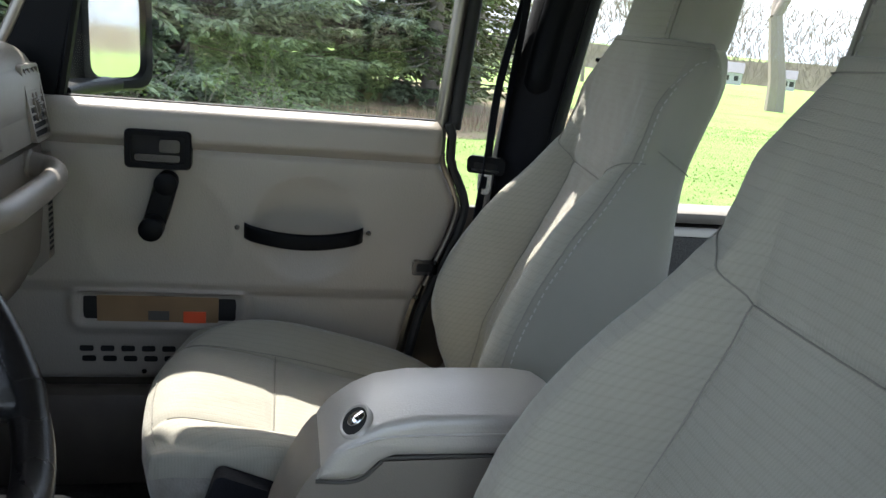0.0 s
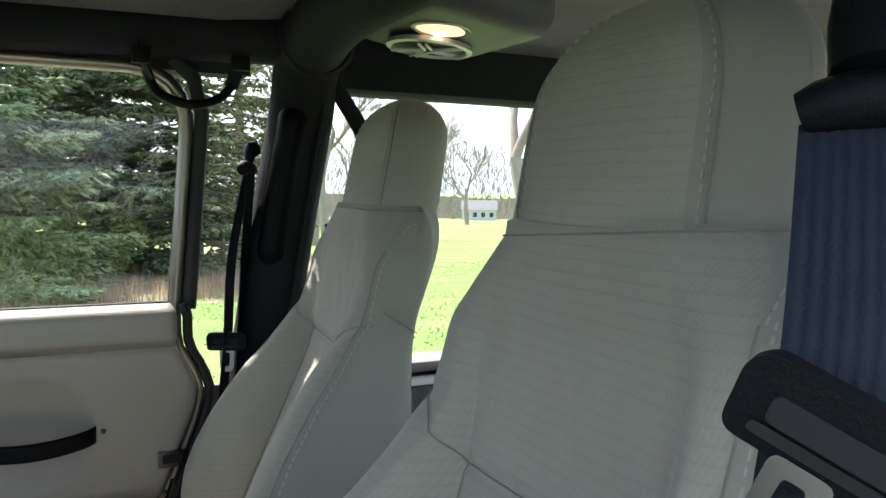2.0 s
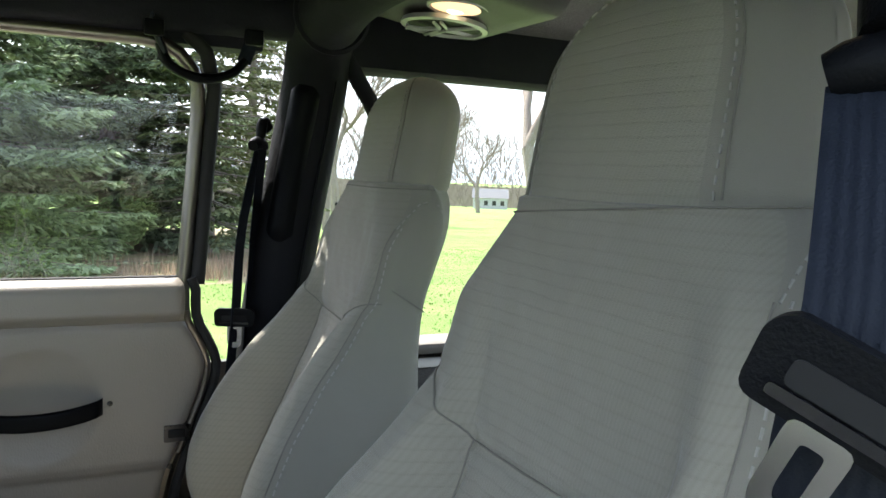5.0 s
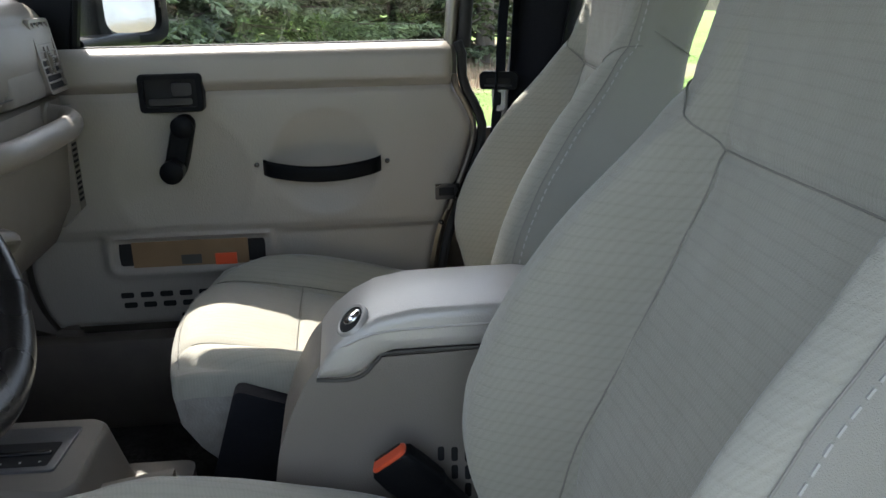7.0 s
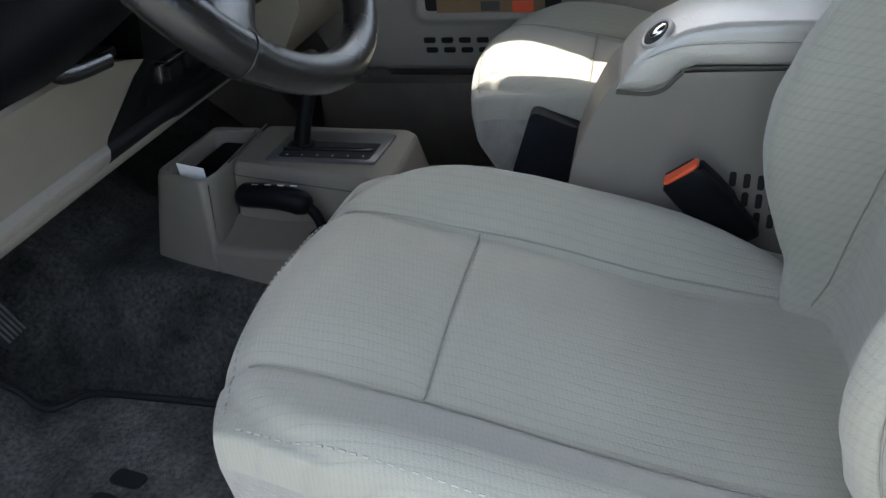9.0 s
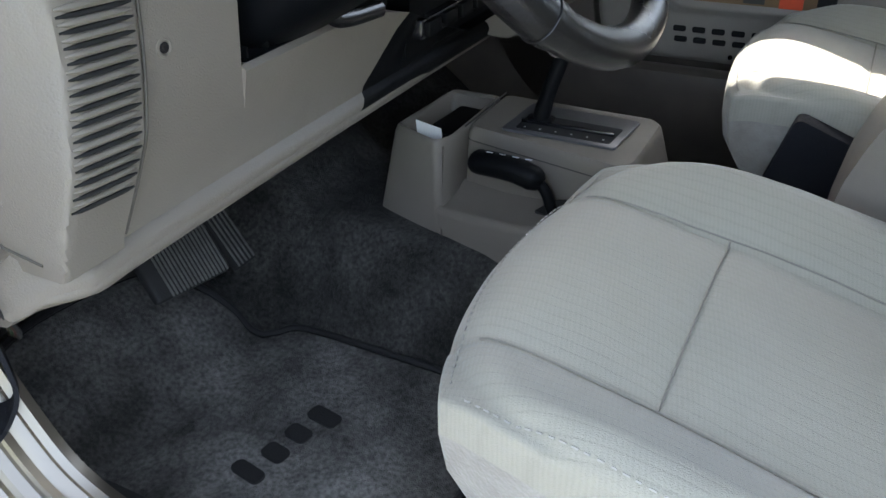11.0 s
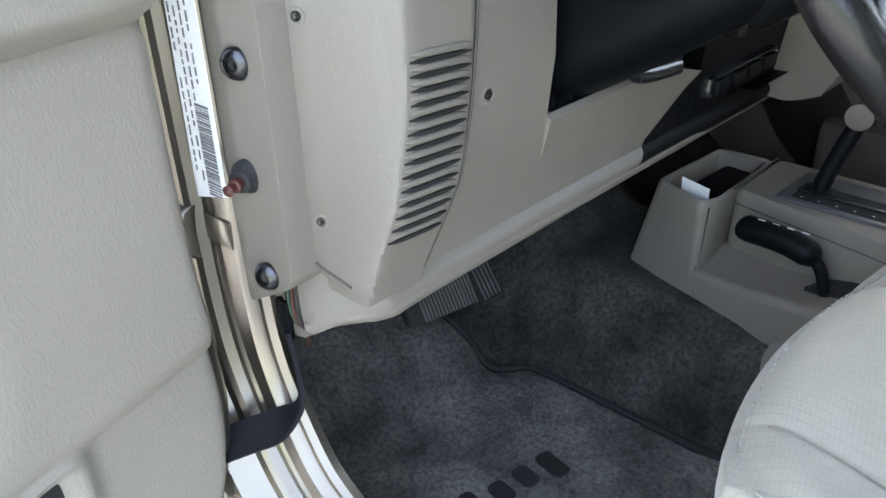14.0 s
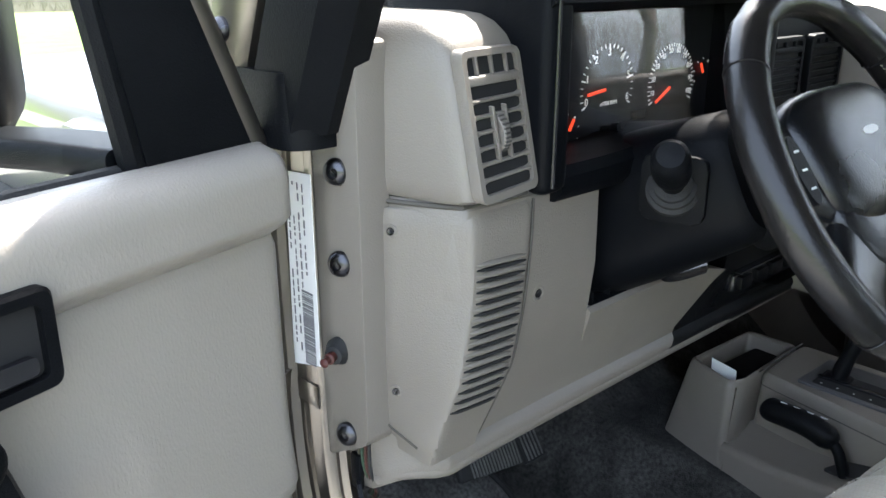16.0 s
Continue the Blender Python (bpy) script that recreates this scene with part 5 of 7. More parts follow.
# shift block: outline at the top, and how far each corner spreads towards the floor
block = [(-0.640, -0.004, 0.0, -0.02), (-0.410, -0.052, 0.03, -0.03), (-0.396, -0.035, 0.035, -0.02), (-0.396, 0.100, 0.035, 0.02), (-0.41, 0.118, 0.02, 0.02), (-0.640, 0.124, 0.0, 0.02)]
rings = [con_ring(z, block) for z in (0.655, 0.70, 0.76, 0.80, 0.822)]
r = con_ring(0.822, block)
rings += [[(p[0], p[1], 0.828) for p in shrink(r, 0.0015)], [(p[0], p[1], 0.832) for p in shrink(r, 0.005)]]
part("body", loft(rings), plastic, con, "taupe moulded console body")
# front block: a real open bin with walls, floor and a rubber mat
front = [(-0.735, -0.042, -0.036, 0.003), (-0.6535, -0.073, 0.003, -0.004), (-0.641, -0.050, 0.0, -0.02), (-0.6408, 0.120, 0.0, 0.02), (-0.722, 0.120, -0.03, 0.02)]
def bin_ring(z, d):
    r = shrink(con_ring(min(z, 0.832), front), d)
    return [(p[0], p[1], z - (0.004 if p[1] < -0.02 and d > 0.008 and z > 0.82 else 0)) for p in r]
part("bin", loft([bin_ring(0.655, 0), bin_ring(0.74, 0), bin_ring(0.822, 0), bin_ring(0.829, 0.001), bin_ring(0.832, 0.004), bin_ring(0.832, 0.009), bin_ring(0.829, 0.012), bin_ring(0.803, 0.015), bin_ring(0.799, 0.018)]), plastic, con, "open taupe coin bin")
part("bin_pad", loft([[(x, y, z) for x, y in rounded([(-0.708, 0.0), (-0.664, -0.006), (-0.660, 0.096), (-0.700, 0.100)], 0.006, 3)] for z in (0.7985, 0.813)]), black_plastic, con, "black rubber bin mat")
def wall_y(x):
    return lerp((-0.66, -0.595, -0.532, -0.42, -0.30), (-0.072, -0.090, -0.104, -0.113, -0.116), x)


def shelf_z(x):
    return lerp((-0.66, -0.60, -0.53, -0.46, -0.38, -0.30), (0.736, 0.742, 0.752, 0.764, 0.782, 0.795), x)


rings = []
for x in [-0.652 + 0.016 * k for k in range(23)]:
    y, z = wall_y(x), shelf_z(x)
    edge = [(y - 0.004 + 0.012 * (1 - math.cos(a)), z - 0.012 + 0.012 * math.sin(a)) for a in np.linspace(0, math.pi / 2, 7)]
    rings.append([(x, y, 0.650), (x, y - 0.001, 0.70)] + [(x, q, h) for q, h in edge] + [(x, -0.030, z + 0.008), (x, -0.018, z + 0.014), (x, 0.02, z + 0.014), (x, 0.02, 0.650)])
part("shelf", loft(rings), plastic, con, "taupe stepped side shelf", 50)
part("skirt", loft([[(x, y, z) for x, y in rounded([(-0.72, 0.03), (-0.30, 0.03), (-0.30, 0.15 + g), (-0.74, 0.16 + g)], 0.02, 3)] for z, g in ((0.66, 0.003), (0.69, 0.0), (0.742, -0.006))]), plastic, con, "taupe console base")
part("round_foot", lathe([(0.055, -0.05), (0.052, 0.0), (0.042, 0.009), (0.0, 0.011)], 30, (-0.475, -0.112, 0.672), (0.2, -0.75, 0.6)), plastic, con, "rounded taupe base bulge")
part("joint", tube([Vector(p) for p in con_ring(0.812, block)[1:15]], 0.0009, 6), gap_shade, con, "fine line under the top cap", 0)
part("joint", box(-0.6405, -0.6385, -0.01, 0.128, 0.8315, 0.8328, 0), seam_dark, con, "fine joint line", 0)
bz = part("shift_bezel", prism(rounded([(-0.590, -0.002), (-0.430, -0.006), (-0.424, 0.092), (-0.584, 0.100)], 0.006, 3), "z", 0.831, 0.8355, 0.0012), material("dark_grey_bezel", (0.075, 0.075, 0.078), 0.34, grain=0.0004), con, "dark grey shift bezel")
part("slot", prism(rounded([(-0.572, 0.006), (-0.440, 0.003), (-0.437, 0.055), (-0.572, 0.060)], 0.004, 3), "z", 0.8345, 0.8362), hole_shade, bz, "black plate for the shade in the shift slot")
for k in range(6):
    part("print_bar", box(-0.562 + 0.022 * k, -0.5595 + 0.022 * k, 0.0105, 0.0135, 0.8362, 0.8366, 0), silver, bz, "white gear marking", 0)
part("gate", box(-0.572, -0.442, 0.026, 0.032, 0.8345, 0.840, 0.001), black_gloss, bz, "black shift gate")
shift = thing("gear_shifter", (-0.548, 0.045, 0.83), "black automatic gear shifter rising from the console", "gear lever")
part("lever", tube(smooth_path([(-0.548, 0.040, 0.80), (-0.549, 0.041, 0.838), (-0.540, 0.046, 0.88), (-0.528, 0.052, 0.92), (-0.520, 0.055, 0.945)], 5), [0.0118] * 8 + [0.0108] * 13, 12), black_plastic, shift, "black lever")
part("boot", box(-0.566, -0.532, 0.028, 0.054, 0.832, 0.842, 0.004), black_plastic, shift, "black slider")
part("handle", tube(smooth_path([(-0.520, 0.055, 0.94), (-0.510, 0.03, 0.962), (-0.503, -0.01, 0.97), (-0.50, -0.04, 0.97)], 5), 0.0155, 14), black_gloss, shift, "black grip")
part("collar", lathe([(0.011, -0.007), (0.0165, -0.003), (0.0165, 0.006), (0.011, 0.010)], 20, (-0.521, 0.053, 0.940), (0.25, 0.1, 0.9)), black_plastic, shift, "round collar")
tl = thing("transfer_lever", (-0.49, -0.075, 0.77), "black four-wheel-drive lever lying beside the console", "lever")
grip = [(-0.598, -0.062, 0.812), (-0.59, -0.066, 0.812), (-0.57, -0.068, 0.813), (-0.54, -0.070, 0.812), (-0.515, -0.071, 0.806), (-0.503, -0.071, 0.799)]
part("grip", tube(smooth_path(grip, 5), [0.012, 0.0145, 0.016] + [0.017] * 18 + [0.0165, 0.015, 0.014, 0.012, 0.010], 16), black_plastic, tl, "black moulded grip")
part("shaft", tube(smooth_path([(-0.512, -0.071, 0.806), (-0.497, -0.072, 0.792), (-0.488, -0.074, 0.772), (-0.482, -0.075, 0.755)], 5), 0.0075, 12), black_plastic, tl, "black bent shaft")
for k in range(4):
    part("print_bar", box(-0.580 + 0.018 * k, -0.571 + 0.018 * k, -0.0695, -0.0680, 0.8290, 0.8300, 0), white_ink, tl, "white marking", 0)
part("lever_slot", loft([[(x, y, shelf_z(x) + 0.004 + (0.006 if y > -0.06 else 0) + d) for x, y in rounded([(-0.512, -0.074), (-0.49, -0.080), (-0.34, -0.074), (-0.34, -0.050), (-0.49, -0.050)], 0.006, 3)] for d in (-0.006, 0.002)]), rubber, con, "black bristle slot for the lever")
slip = loft([[(-0.703 + 0.0006 * q, -0.030, 0.794 + q * 0.0004), (-0.662 + 0.0006 * q, -0.036, 0.794 + q * 0.0004), (-0.655 + 0.0006 * q, -0.052, 0.842 + q * 0.0006), (-0.697 + 0.0006 * q, -0.046, 0.846 + q * 0.0006)] for q in (0, 1)])
sl = thing("folded_receipt", (-0.668, -0.04, 0.835), "white printed paper slip in the console bin", "paper")
slp = part("sheet", slip, paper, sl, "white paper slip", 0)

# ---- armrest console between the seats ----
arm = thing("armrest_console", (0.05, 0.01, 0.69), "taupe armrest console with locking lid between the seats", "console")
prof = [(-0.178, 0.70), (-0.176, 0.80), (-0.165, 0.87), (-0.148, 0.92), (-0.128, 0.96), (-0.112, 0.980), (0.165, 0.986), (0.178, 0.97), (0.19, 0.70)]
part("body", prism(rounded(prof, 0.012, 4), "y", -0.070, 0.053, 0.012, 4), plastic, arm, "taupe console box")
lid_prof = []
top = [(-0.118, 0.962), (-0.112, 0.980), (-0.098, 0.998), (-0.075, 1.016), (-0.048, 1.029), (-0.01, 1.036), (0.05, 1.037), (0.120, 1.037), (0.148, 1.033), (0.166, 1.022), (0.173, 1.006)]
bot = [(0.173, 0.990), (0.10, 0.990), (-0.035, 0.990), (-0.050, 0.984), (-0.066, 0.968), (-0.085, 0.962)]
lid_poly = [(x, z) for x, z in top + bot]


def inset(poly, d):
    out, m = [], len(poly)
    for i in range(m):
        p, q = Vector(poly[i - 1]), Vector(poly[(i + 1) % m])
        t = (q - p).normalized()
        out.append((poly[i][0] + t.y * d, poly[i][1] - t.x * d))
    return out


lid_rings = [[(x, -0.078 + 0.011 * k / 6, z) for x, z in inset(lid_poly, 0.011 * (1 - math.sqrt(1 - (1 - k / 6) ** 2)))] for k in range(7)]
lid_rings += [[(x, y, z + (0.004 if z > 1.0 else 0)) for x, z in lid_poly] for y in (-0.03, -0.01, 0.015)]
lid_rings += [[(x, 0.050 + 0.011 * k / 6, z) for x, z in inset(lid_poly, 0.011 * (1 - math.sqrt(1 - (k / 6) ** 2)))] for k in range(7)]
lid = part("lid", loft(lid_rings), plastic_lid, arm, "scuffed taupe lid, coloured paler for the sky's sheen")
part("lid_gap", tube(smooth_path([(-0.118, -0.0715, 0.960), (-0.085, -0.0715, 0.958), (-0.066, -0.0715, 0.964), (-0.050, -0.0715, 0.981), (-0.035, -0.0715, 0.987), (0.10, -0.0715, 0.988), (0.17, -0.0715, 0.988)], 5), 0.0022, 6), seam_dark, arm, "dark gap under the lid")
LN = Vector((-0.60, -0.10, 0.79)).normalized()
LA = (Vector((0, 1, 0)) - LN * LN.y).normalized()
LB = LA.cross(LN).normalized()
LC = Vector((-0.077, -0.046, 1.0165))


def oval(a, b, d, n=40):
    return [LC + LA * (a * math.cos(q)) + LB * (b * math.sin(q)) + LN * d for q in np.linspace(0, 2 * math.pi, n, endpoint=False)]


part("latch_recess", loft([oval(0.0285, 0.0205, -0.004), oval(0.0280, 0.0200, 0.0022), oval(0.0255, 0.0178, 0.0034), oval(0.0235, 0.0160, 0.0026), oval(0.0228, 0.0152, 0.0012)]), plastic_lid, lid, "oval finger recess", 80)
part("recess_shadow", loft([oval(0.0232, 0.0156, 0.0010), oval(0.0232, 0.0156, 0.0018)]), hole_shade, lid, "dark disc for the shade in the finger recess", 0)
part("lock", lathe([(0.0105, 0.0), (0.011, 0.004), (0.0095, 0.0058), (0.0, 0.0062)], 28, LC + LB * 0.003, LN), steel, lid, "chrome key lock", 50)
part("lid_crease", tube(smooth_path([(-0.100, -0.0725, 0.992), (-0.075, -0.0775, 1.006), (-0.05, -0.0785, 1.014), (0.0, -0.0785, 1.017), (0.165, -0.0785, 1.018)], 5), 0.0016, 6), plastic_lid, lid, "fine moulded edge along the lid")
for i in range(6):
    for j in range(3):
        if (i, j) not in ((0, 2), (0, 1), (1, 2)):
            part("vent_slot", loft([[(x, y, z) for x, z in rounded([(0.012 + 0.0155 * i, 0.848 - 0.0235 * j - 0.002 * i), (0.0195 + 0.0155 * i, 0.848 - 0.0235 * j - 0.002 * i), (0.0195 + 0.0155 * i, 0.866 - 0.0235 * j - 0.002 * i), (0.012 + 0.0155 * i, 0.866 - 0.0235 * j - 0.002 * i)], 0.003, 3)] for y in (-0.0712, -0.0695)]), hole_shade, arm, "dark plate for the shade in a vent slot")

# driver's buckle
bk = thing("seat_belt_buckle", (0.0, -0.115, 0.78), "black seat belt buckle with orange-red release button", "seat belt buckle")
AX = (Vector((-0.046, -0.120, 0.888)) - Vector((0.030, -0.105, 0.80))).normalized()
SD = Vector((0.15, 1, 0.1)).normalized()
FR = AX.cross(SD).normalized()


def buckle_ring(c, w, d):
    return [Vector(c) + SD * d * a + FR * w * b for a, b in rounded([(-1, -1), (1, -1), (1, 1), (-1, 1)], 0.5, 4)]


B0 = Vector((-0.046, -0.120, 0.888))
part("housing", loft([buckle_ring(B0 - AX * t, w, d) for t, w, d in ((0.002, 0.022, 0.011), (0.006, 0.0255, 0.0135), (0.03, 0.027, 0.0145), (0.06, 0.027, 0.0145), (0.066, 0.025, 0.013), (0.072, 0.024, 0.012), (0.11, 0.022, 0.010), (0.12, 0.018, 0.007))]), black_plastic, bk, "black plastic housing")
part("button", loft([buckle_ring(B0 + AX * t - FR * 0.001, w, d) for t, w, d in ((-0.012, 0.0215, 0.0105), (0.0005, 0.0215, 0.0105), (0.0022, 0.020, 0.009))]), orange, bk, "orange-red release button")
part("slot", loft([buckle_ring(B0 + AX * t + SD * 0.0075, w, d) for t, w, d in ((-0.002, 0.018, 0.002), (0.0030, 0.018, 0.0018))]), hole_shade, bk, "dark plate for the shade in the tongue slot")

# ---- footwell ----
outline = [(-0.48, -0.605), (-0.47, -0.40), (-0.48, -0.205), (-0.567, -0.198), (-0.70, -0.196), (-0.815, -0.198), (-0.845, -0.222), (-0.872, -0.243), (-0.905, -0.240), (-0.955, -0.255), (-1.005, -0.30), (-1.02, -0.50), (-0.96, -0.575), (-0.84, -0.607)]
op = [(p.x, p.y) for p in smooth_path([(x, y, 0) for x, y in outline + outline[:1]], 8)][:-1]


def floor_flat(x, y):
    return 0.545 + max(0.0, -0.86 - x) * 0.75 + 0.010


fm = thing("floor_mat", (-0.75, -0.4, 0.55), "charcoal carpet floor mat with dark piped edge", "floor mat")
bm = bmesh.new()
cx, cy = -0.74, -0.40
lev = []
for k in np.linspace(0, 1, 26):
    lev.append([(cx + (x - cx) * max(k, 0.002), cy + (y - cy) * max(k, 0.002)) for x, y in op])
loft([[(x, y, floor_flat(x, y) + 0.002 * noise.noise((x * 12, y * 12, 2)) + (0.003 if i < 25 else -0.004)) for x, y in r] for i, r in enumerate(lev)], caps=False, bm=bm)
part("carpet_pad", bm, mat_carpet, fm, "charcoal carpet pile")
part("binding", tube([(x, y, floor_flat(x, y) + 0.004) for x, y in op + op[:2]], 0.0048, 8), rubber, fm, "black bound edge")
# four dark embroidered shapes in a row
def blob(pts, r):
    return tube(smooth_path([(x, y, floor_flat(x, y) + 0.0045) for x, y in pts], 5), r, 6, flat=0.35)


L0, LY, LX = Vector((-0.690, -0.470)), Vector((0.16, 0.987)), Vector((-0.987, 0.16))


def mark(u, v):
    p = L0 + LY * u + LX * v
    return p.x, p.y


for u, v0, v1, w in ((0.010, -0.002, 0.044, 0.020), (0.050, 0.0, 0.034, 0.024), (0.089, 0.0, 0.034, 0.024), (0.129, -0.012, 0.034, 0.024)):
    o = rounded([mark(u - w / 2, v0), mark(u + w / 2, v0), mark(u + w / 2, v1), mark(u - w / 2, v1)], 0.009, 5)
    part("embroidered_mark", loft([[(x, y, floor_flat(x, y) + h) for x, y in o] for h in (0.002, 0.0058)]), rubber, fm, "dark embroidered shape", 0)

ped = thing("brake_pedal", (-0.85, -0.36, 0.70), "ribbed black rubber brake pedal under the dash", "pedal")
PM = Matrix.Translation((-0.868, -0.345, 0.742)) @ Matrix.Rotation(radians(52), 4, "Y") @ Matrix.Rotation(radians(-8), 4, "Z")
part("pad", moved(box(-0.034, 0.034, -0.060, 0.056, -0.007, 0.009, 0.006, 3), PM), rubber, ped, "black rubber pad")
for k in range(16):
    part("rib", moved(box(-0.033, 0.033, -0.040 + 0.0058 * k, -0.0375 + 0.0058 * k, 0.0085, 0.0112, 0.0008), PM), pedal_rubber, ped)
part("arm", tube([(-0.872, -0.345, 0.72), (-0.93, -0.345, 0.80), (-0.96, -0.345, 1.0)], 0.01, 10), black_plastic, ped, "black pedal arm")
acc = thing("accelerator_pedal", (-0.89, -0.25, 0.70), "ribbed black accelerator pedal beside the brake", "pedal")
PA = Matrix.Translation((-0.885, -0.248, 0.728)) @ Matrix.Rotation(radians(56), 4, "Y")
part("pad", moved(box(-0.05, 0.05, -0.02, 0.02, -0.006, 0.006, 0.004), PA), rubber, acc, "black rubber pad")
for k in range(5):
    part("rib", moved(box(-0.046, 0.046, -0.016 + 0.0075 * k, -0.0135 + 0.0075 * k, 0.0055, 0.008, 0.0008), PA), pedal_rubber, acc)
part("arm", tube([(-0.89, -0.248, 0.73), (-0.95, -0.25, 0.85), (-0.98, -0.25, 1.0)], 0.007, 8), black_plastic, acc, "black pedal arm")

# ---- doors: built in their own frame: u back from the front edge, w out from the inner face, z up ----
def door_face(u, z):
    """How far the inner face stands back (w) at a place on the panel."""
    w = 0.0
    w -= 0.020 * max(0, min(1, (z - 1.185) / 0.02)) - 0.012 * max(0, min(1, (z - 1.235) / 0.03)) ** 2
    w += groove(z - 1.187, 0.006, 0.006)
    # shallow dished disc behind the pull strap and a second one by the crank
    for cu, cz, R, d in ((0.528, 1.052, 0.100, 0.016), (0.27, 1.03, 0.125, 0.009)):
        r = math.hypot(u - cu, z - cz)
        if r < R:
            w += d * (1 - (r / R) ** 2.6)
    if z < 0.93:
        w += 0.012 * min(1, (0.93 - z) / 0.010)
    w += groove(z - 0.932, 0.004, 0.004)
    # moulded rim round the map pocket
    e = math.hypot(max(0.0, abs(u - 0.27) - 0.130), max(0.0, abs(z - 0.888) - 0.018))
    w -= 0.010 * math.exp(-((e - 0.018) / 0.010) ** 2) if z < 0.926 else 0.0
    return w


def door_outline(z):
    """Rear edge of the panel (u) at a height: a bulge between belt and latch, then running forward."""
    return lerp((0.74, 0.80, 0.90, 1.0, 1.06, 1.11, 1.15, 1.19, 1.25, 1.262), (0.70, 0.715, 0.735, 0.77, 0.792, 0.80, 0.785, 0.765, 0.762, 0.755), z)


def front_edge(z):
    return lerp((0.74, 0.78, 0.84, 0.92, 1.02, 1.262), (0.006, -0.016, -0.029, -0.026, -0.017, -0.015), z)


def build_door(name, label, place, s, with_mirror_label):
    """place: maps (u, w, z) to the world; s: which side."""
    d = thing(name, place(0, 0.03, 0.75), label, "car door")
    P = lambda u, w, z: place(u, w, z)
    # trim panel
    N, M = 120, 110
    bm = bmesh.new()
    rows = []
    for j in range(M + 1):
        z = 0.742 + (1.262 - 0.742) * j / M
        row = []
        for i in range(N + 1):
            u0, u1 = front_edge(z), door_outline(z)
            u = u0 + (u1 - u0) * i / N
            w = door_face(u, z)
            e = min(u1 - u, (u - u0), z - 0.742)
            if e < 0.018:
                w += 0.020 * (1 - math.sqrt(max(0, 1 - ((0.018 - e) / 0.018) ** 2)))
            t = 1.262 - z
            if t < 0.016:
                w += 0.016 * (1 - math.sqrt(max(0, 1 - ((0.016 - t) / 0.016) ** 2)))
            row.append(bm.verts.new(P(u, w, z)))
        rows.append(row)
    # flat shelf below the glass
    for w, z in ((0.014, 1.2628), (0.024, 1.2622), (0.034, 1.258)):
        rows.append([bm.verts.new(P(front_edge(1.262) + 0.004 + (door_outline(1.262) - 0.012) * i / N, w, z)) for i in range(N + 1)])
    for a, b in zip(rows, rows[1:]):
        for i in range(N):
            bm.faces.new((a[i], a[i + 1], b[i + 1], b[i]))
    trim = part("trim_panel", bm, door_vinyl, d, "taupe moulded vinyl trim panel", 60)
    # painted shell behind it
    shell = []
    for w, g in ((0.022, 0.004), (0.028, 0.012), (0.075, 0.012), (0.085, 0.004)):
        ring = [(door_outline(z) + g, z) for z in np.linspace(0.735, 1.252, 24)] + [(front_edge(z) - g, z) for z in np.linspace(1.252, 0.735, 24)]
        shell.append([P(u, w, z) for u, z in ring])
    part("shell", loft(shell), paint, d, "pewter painted door shell", 30)
    # rubber seal round the panel edge
    part("seal", tube([P(door_outline(z) + 0.020, 0.012, z) for z in np.linspace(0.76, 1.262, 24)], 0.009, 8), rubber, d, "black rubber door seal")
    part("bead", tube([P(door_outline(z) + 0.003, -0.001 + 0.006, z) for z in np.linspace(0.95, 1.205, 26)], 0.0055, 8), paint, d, "bright folded door flange")
    # window frame and glass
    def rear_u(z):
        return 0.765 + 0.03 * ((z - 1.26) / 0.4)
    def front_u(z):
        return -0.02 + 0.46 * (z - 1.26)
    path = [P(front_u(z), 0.035, z) for z in np.linspace(1.255, 1.60, 8)] + [P(0.155, 0.035, 1.645), P(0.19, 0.035, 1.668)] + [P(u, 0.035, 1.675) for u in np.linspace(0.24, 0.69, 6)]
    path += [P(0.725, 0.035, 1.670), P(0.755, 0.035, 1.654), P(0.777, 0.035, 1.628), P(0.787, 0.035, 1.595)] + [P(rear_u(z), 0.035, z) for z in np.linspace(1.55, 1.25, 8)]
    part("window_frame", tube(path, 0.013, 10), paint, d, "pewter window frame")
    part("frame_seal", tube([P(u, w, z) for u, w, z in [(rear_u(z) + 0.024, 0.03, z) for z in np.linspace(1.25, 1.6, 8)] + [(0.80, 0.03, 1.66), (0.765, 0.03, 1.692)]], 0.013, 10), rubber, d, "black weatherstrip")
    pane = part("pane", loft([[P(front_u(z) + 0.006, w, z), P(rear_u(z) - 0.006, w, z), P(rear_u(z) - 0.006, w + 0.004, z), P(front_u(z) + 0.006, w + 0.004, z)] for w in (0.037,) for z in (1.255, 1.64)]), window_glass, d, "clear side glass", 0)
    pane.visible_shadow = False
    part("belt_seal", tube([P(u, 0.036, 1.260) for u in np.linspace(0.0, 0.755, 10)], 0.005, 8), rubber, d, "black belt weatherstrip")
    tri = [(front_u(1.262) + 0.012, 1.262), (0.098, 1.262), (0.172, 1.64), (0.160, 1.64)]
    part("mirror_sail", loft([[P(u, w, z) for u, z in tri] for w in (0.022, 0.046)]), black_plastic, d, "black triangular corner cover", 20)
    part("divider", tube([P(0.104 + 0.17 * (z - 1.262), 0.032, z) for z in (1.262, 1.45, 1.64)], 0.010, 8), black_plastic, d, "black upright window bar")
    # inner handle
    def plate(name, u0, u1, z0, z1, w0, w1, r, mat, parent, lab=""):
        o = rounded([(u0, z0), (u1, z0), (u1, z1), (u0, z1)], r, 4)
        return part(name, loft([[P(u, w, z) for u, z in o] for w in (w1, w0)]), mat, parent, lab, 25)
    def frame_ring(u0, u1, z0, z1, r):
        return rounded([(u0, z0), (u1, z0), (u1, z1), (u0, z1)], r, 4)
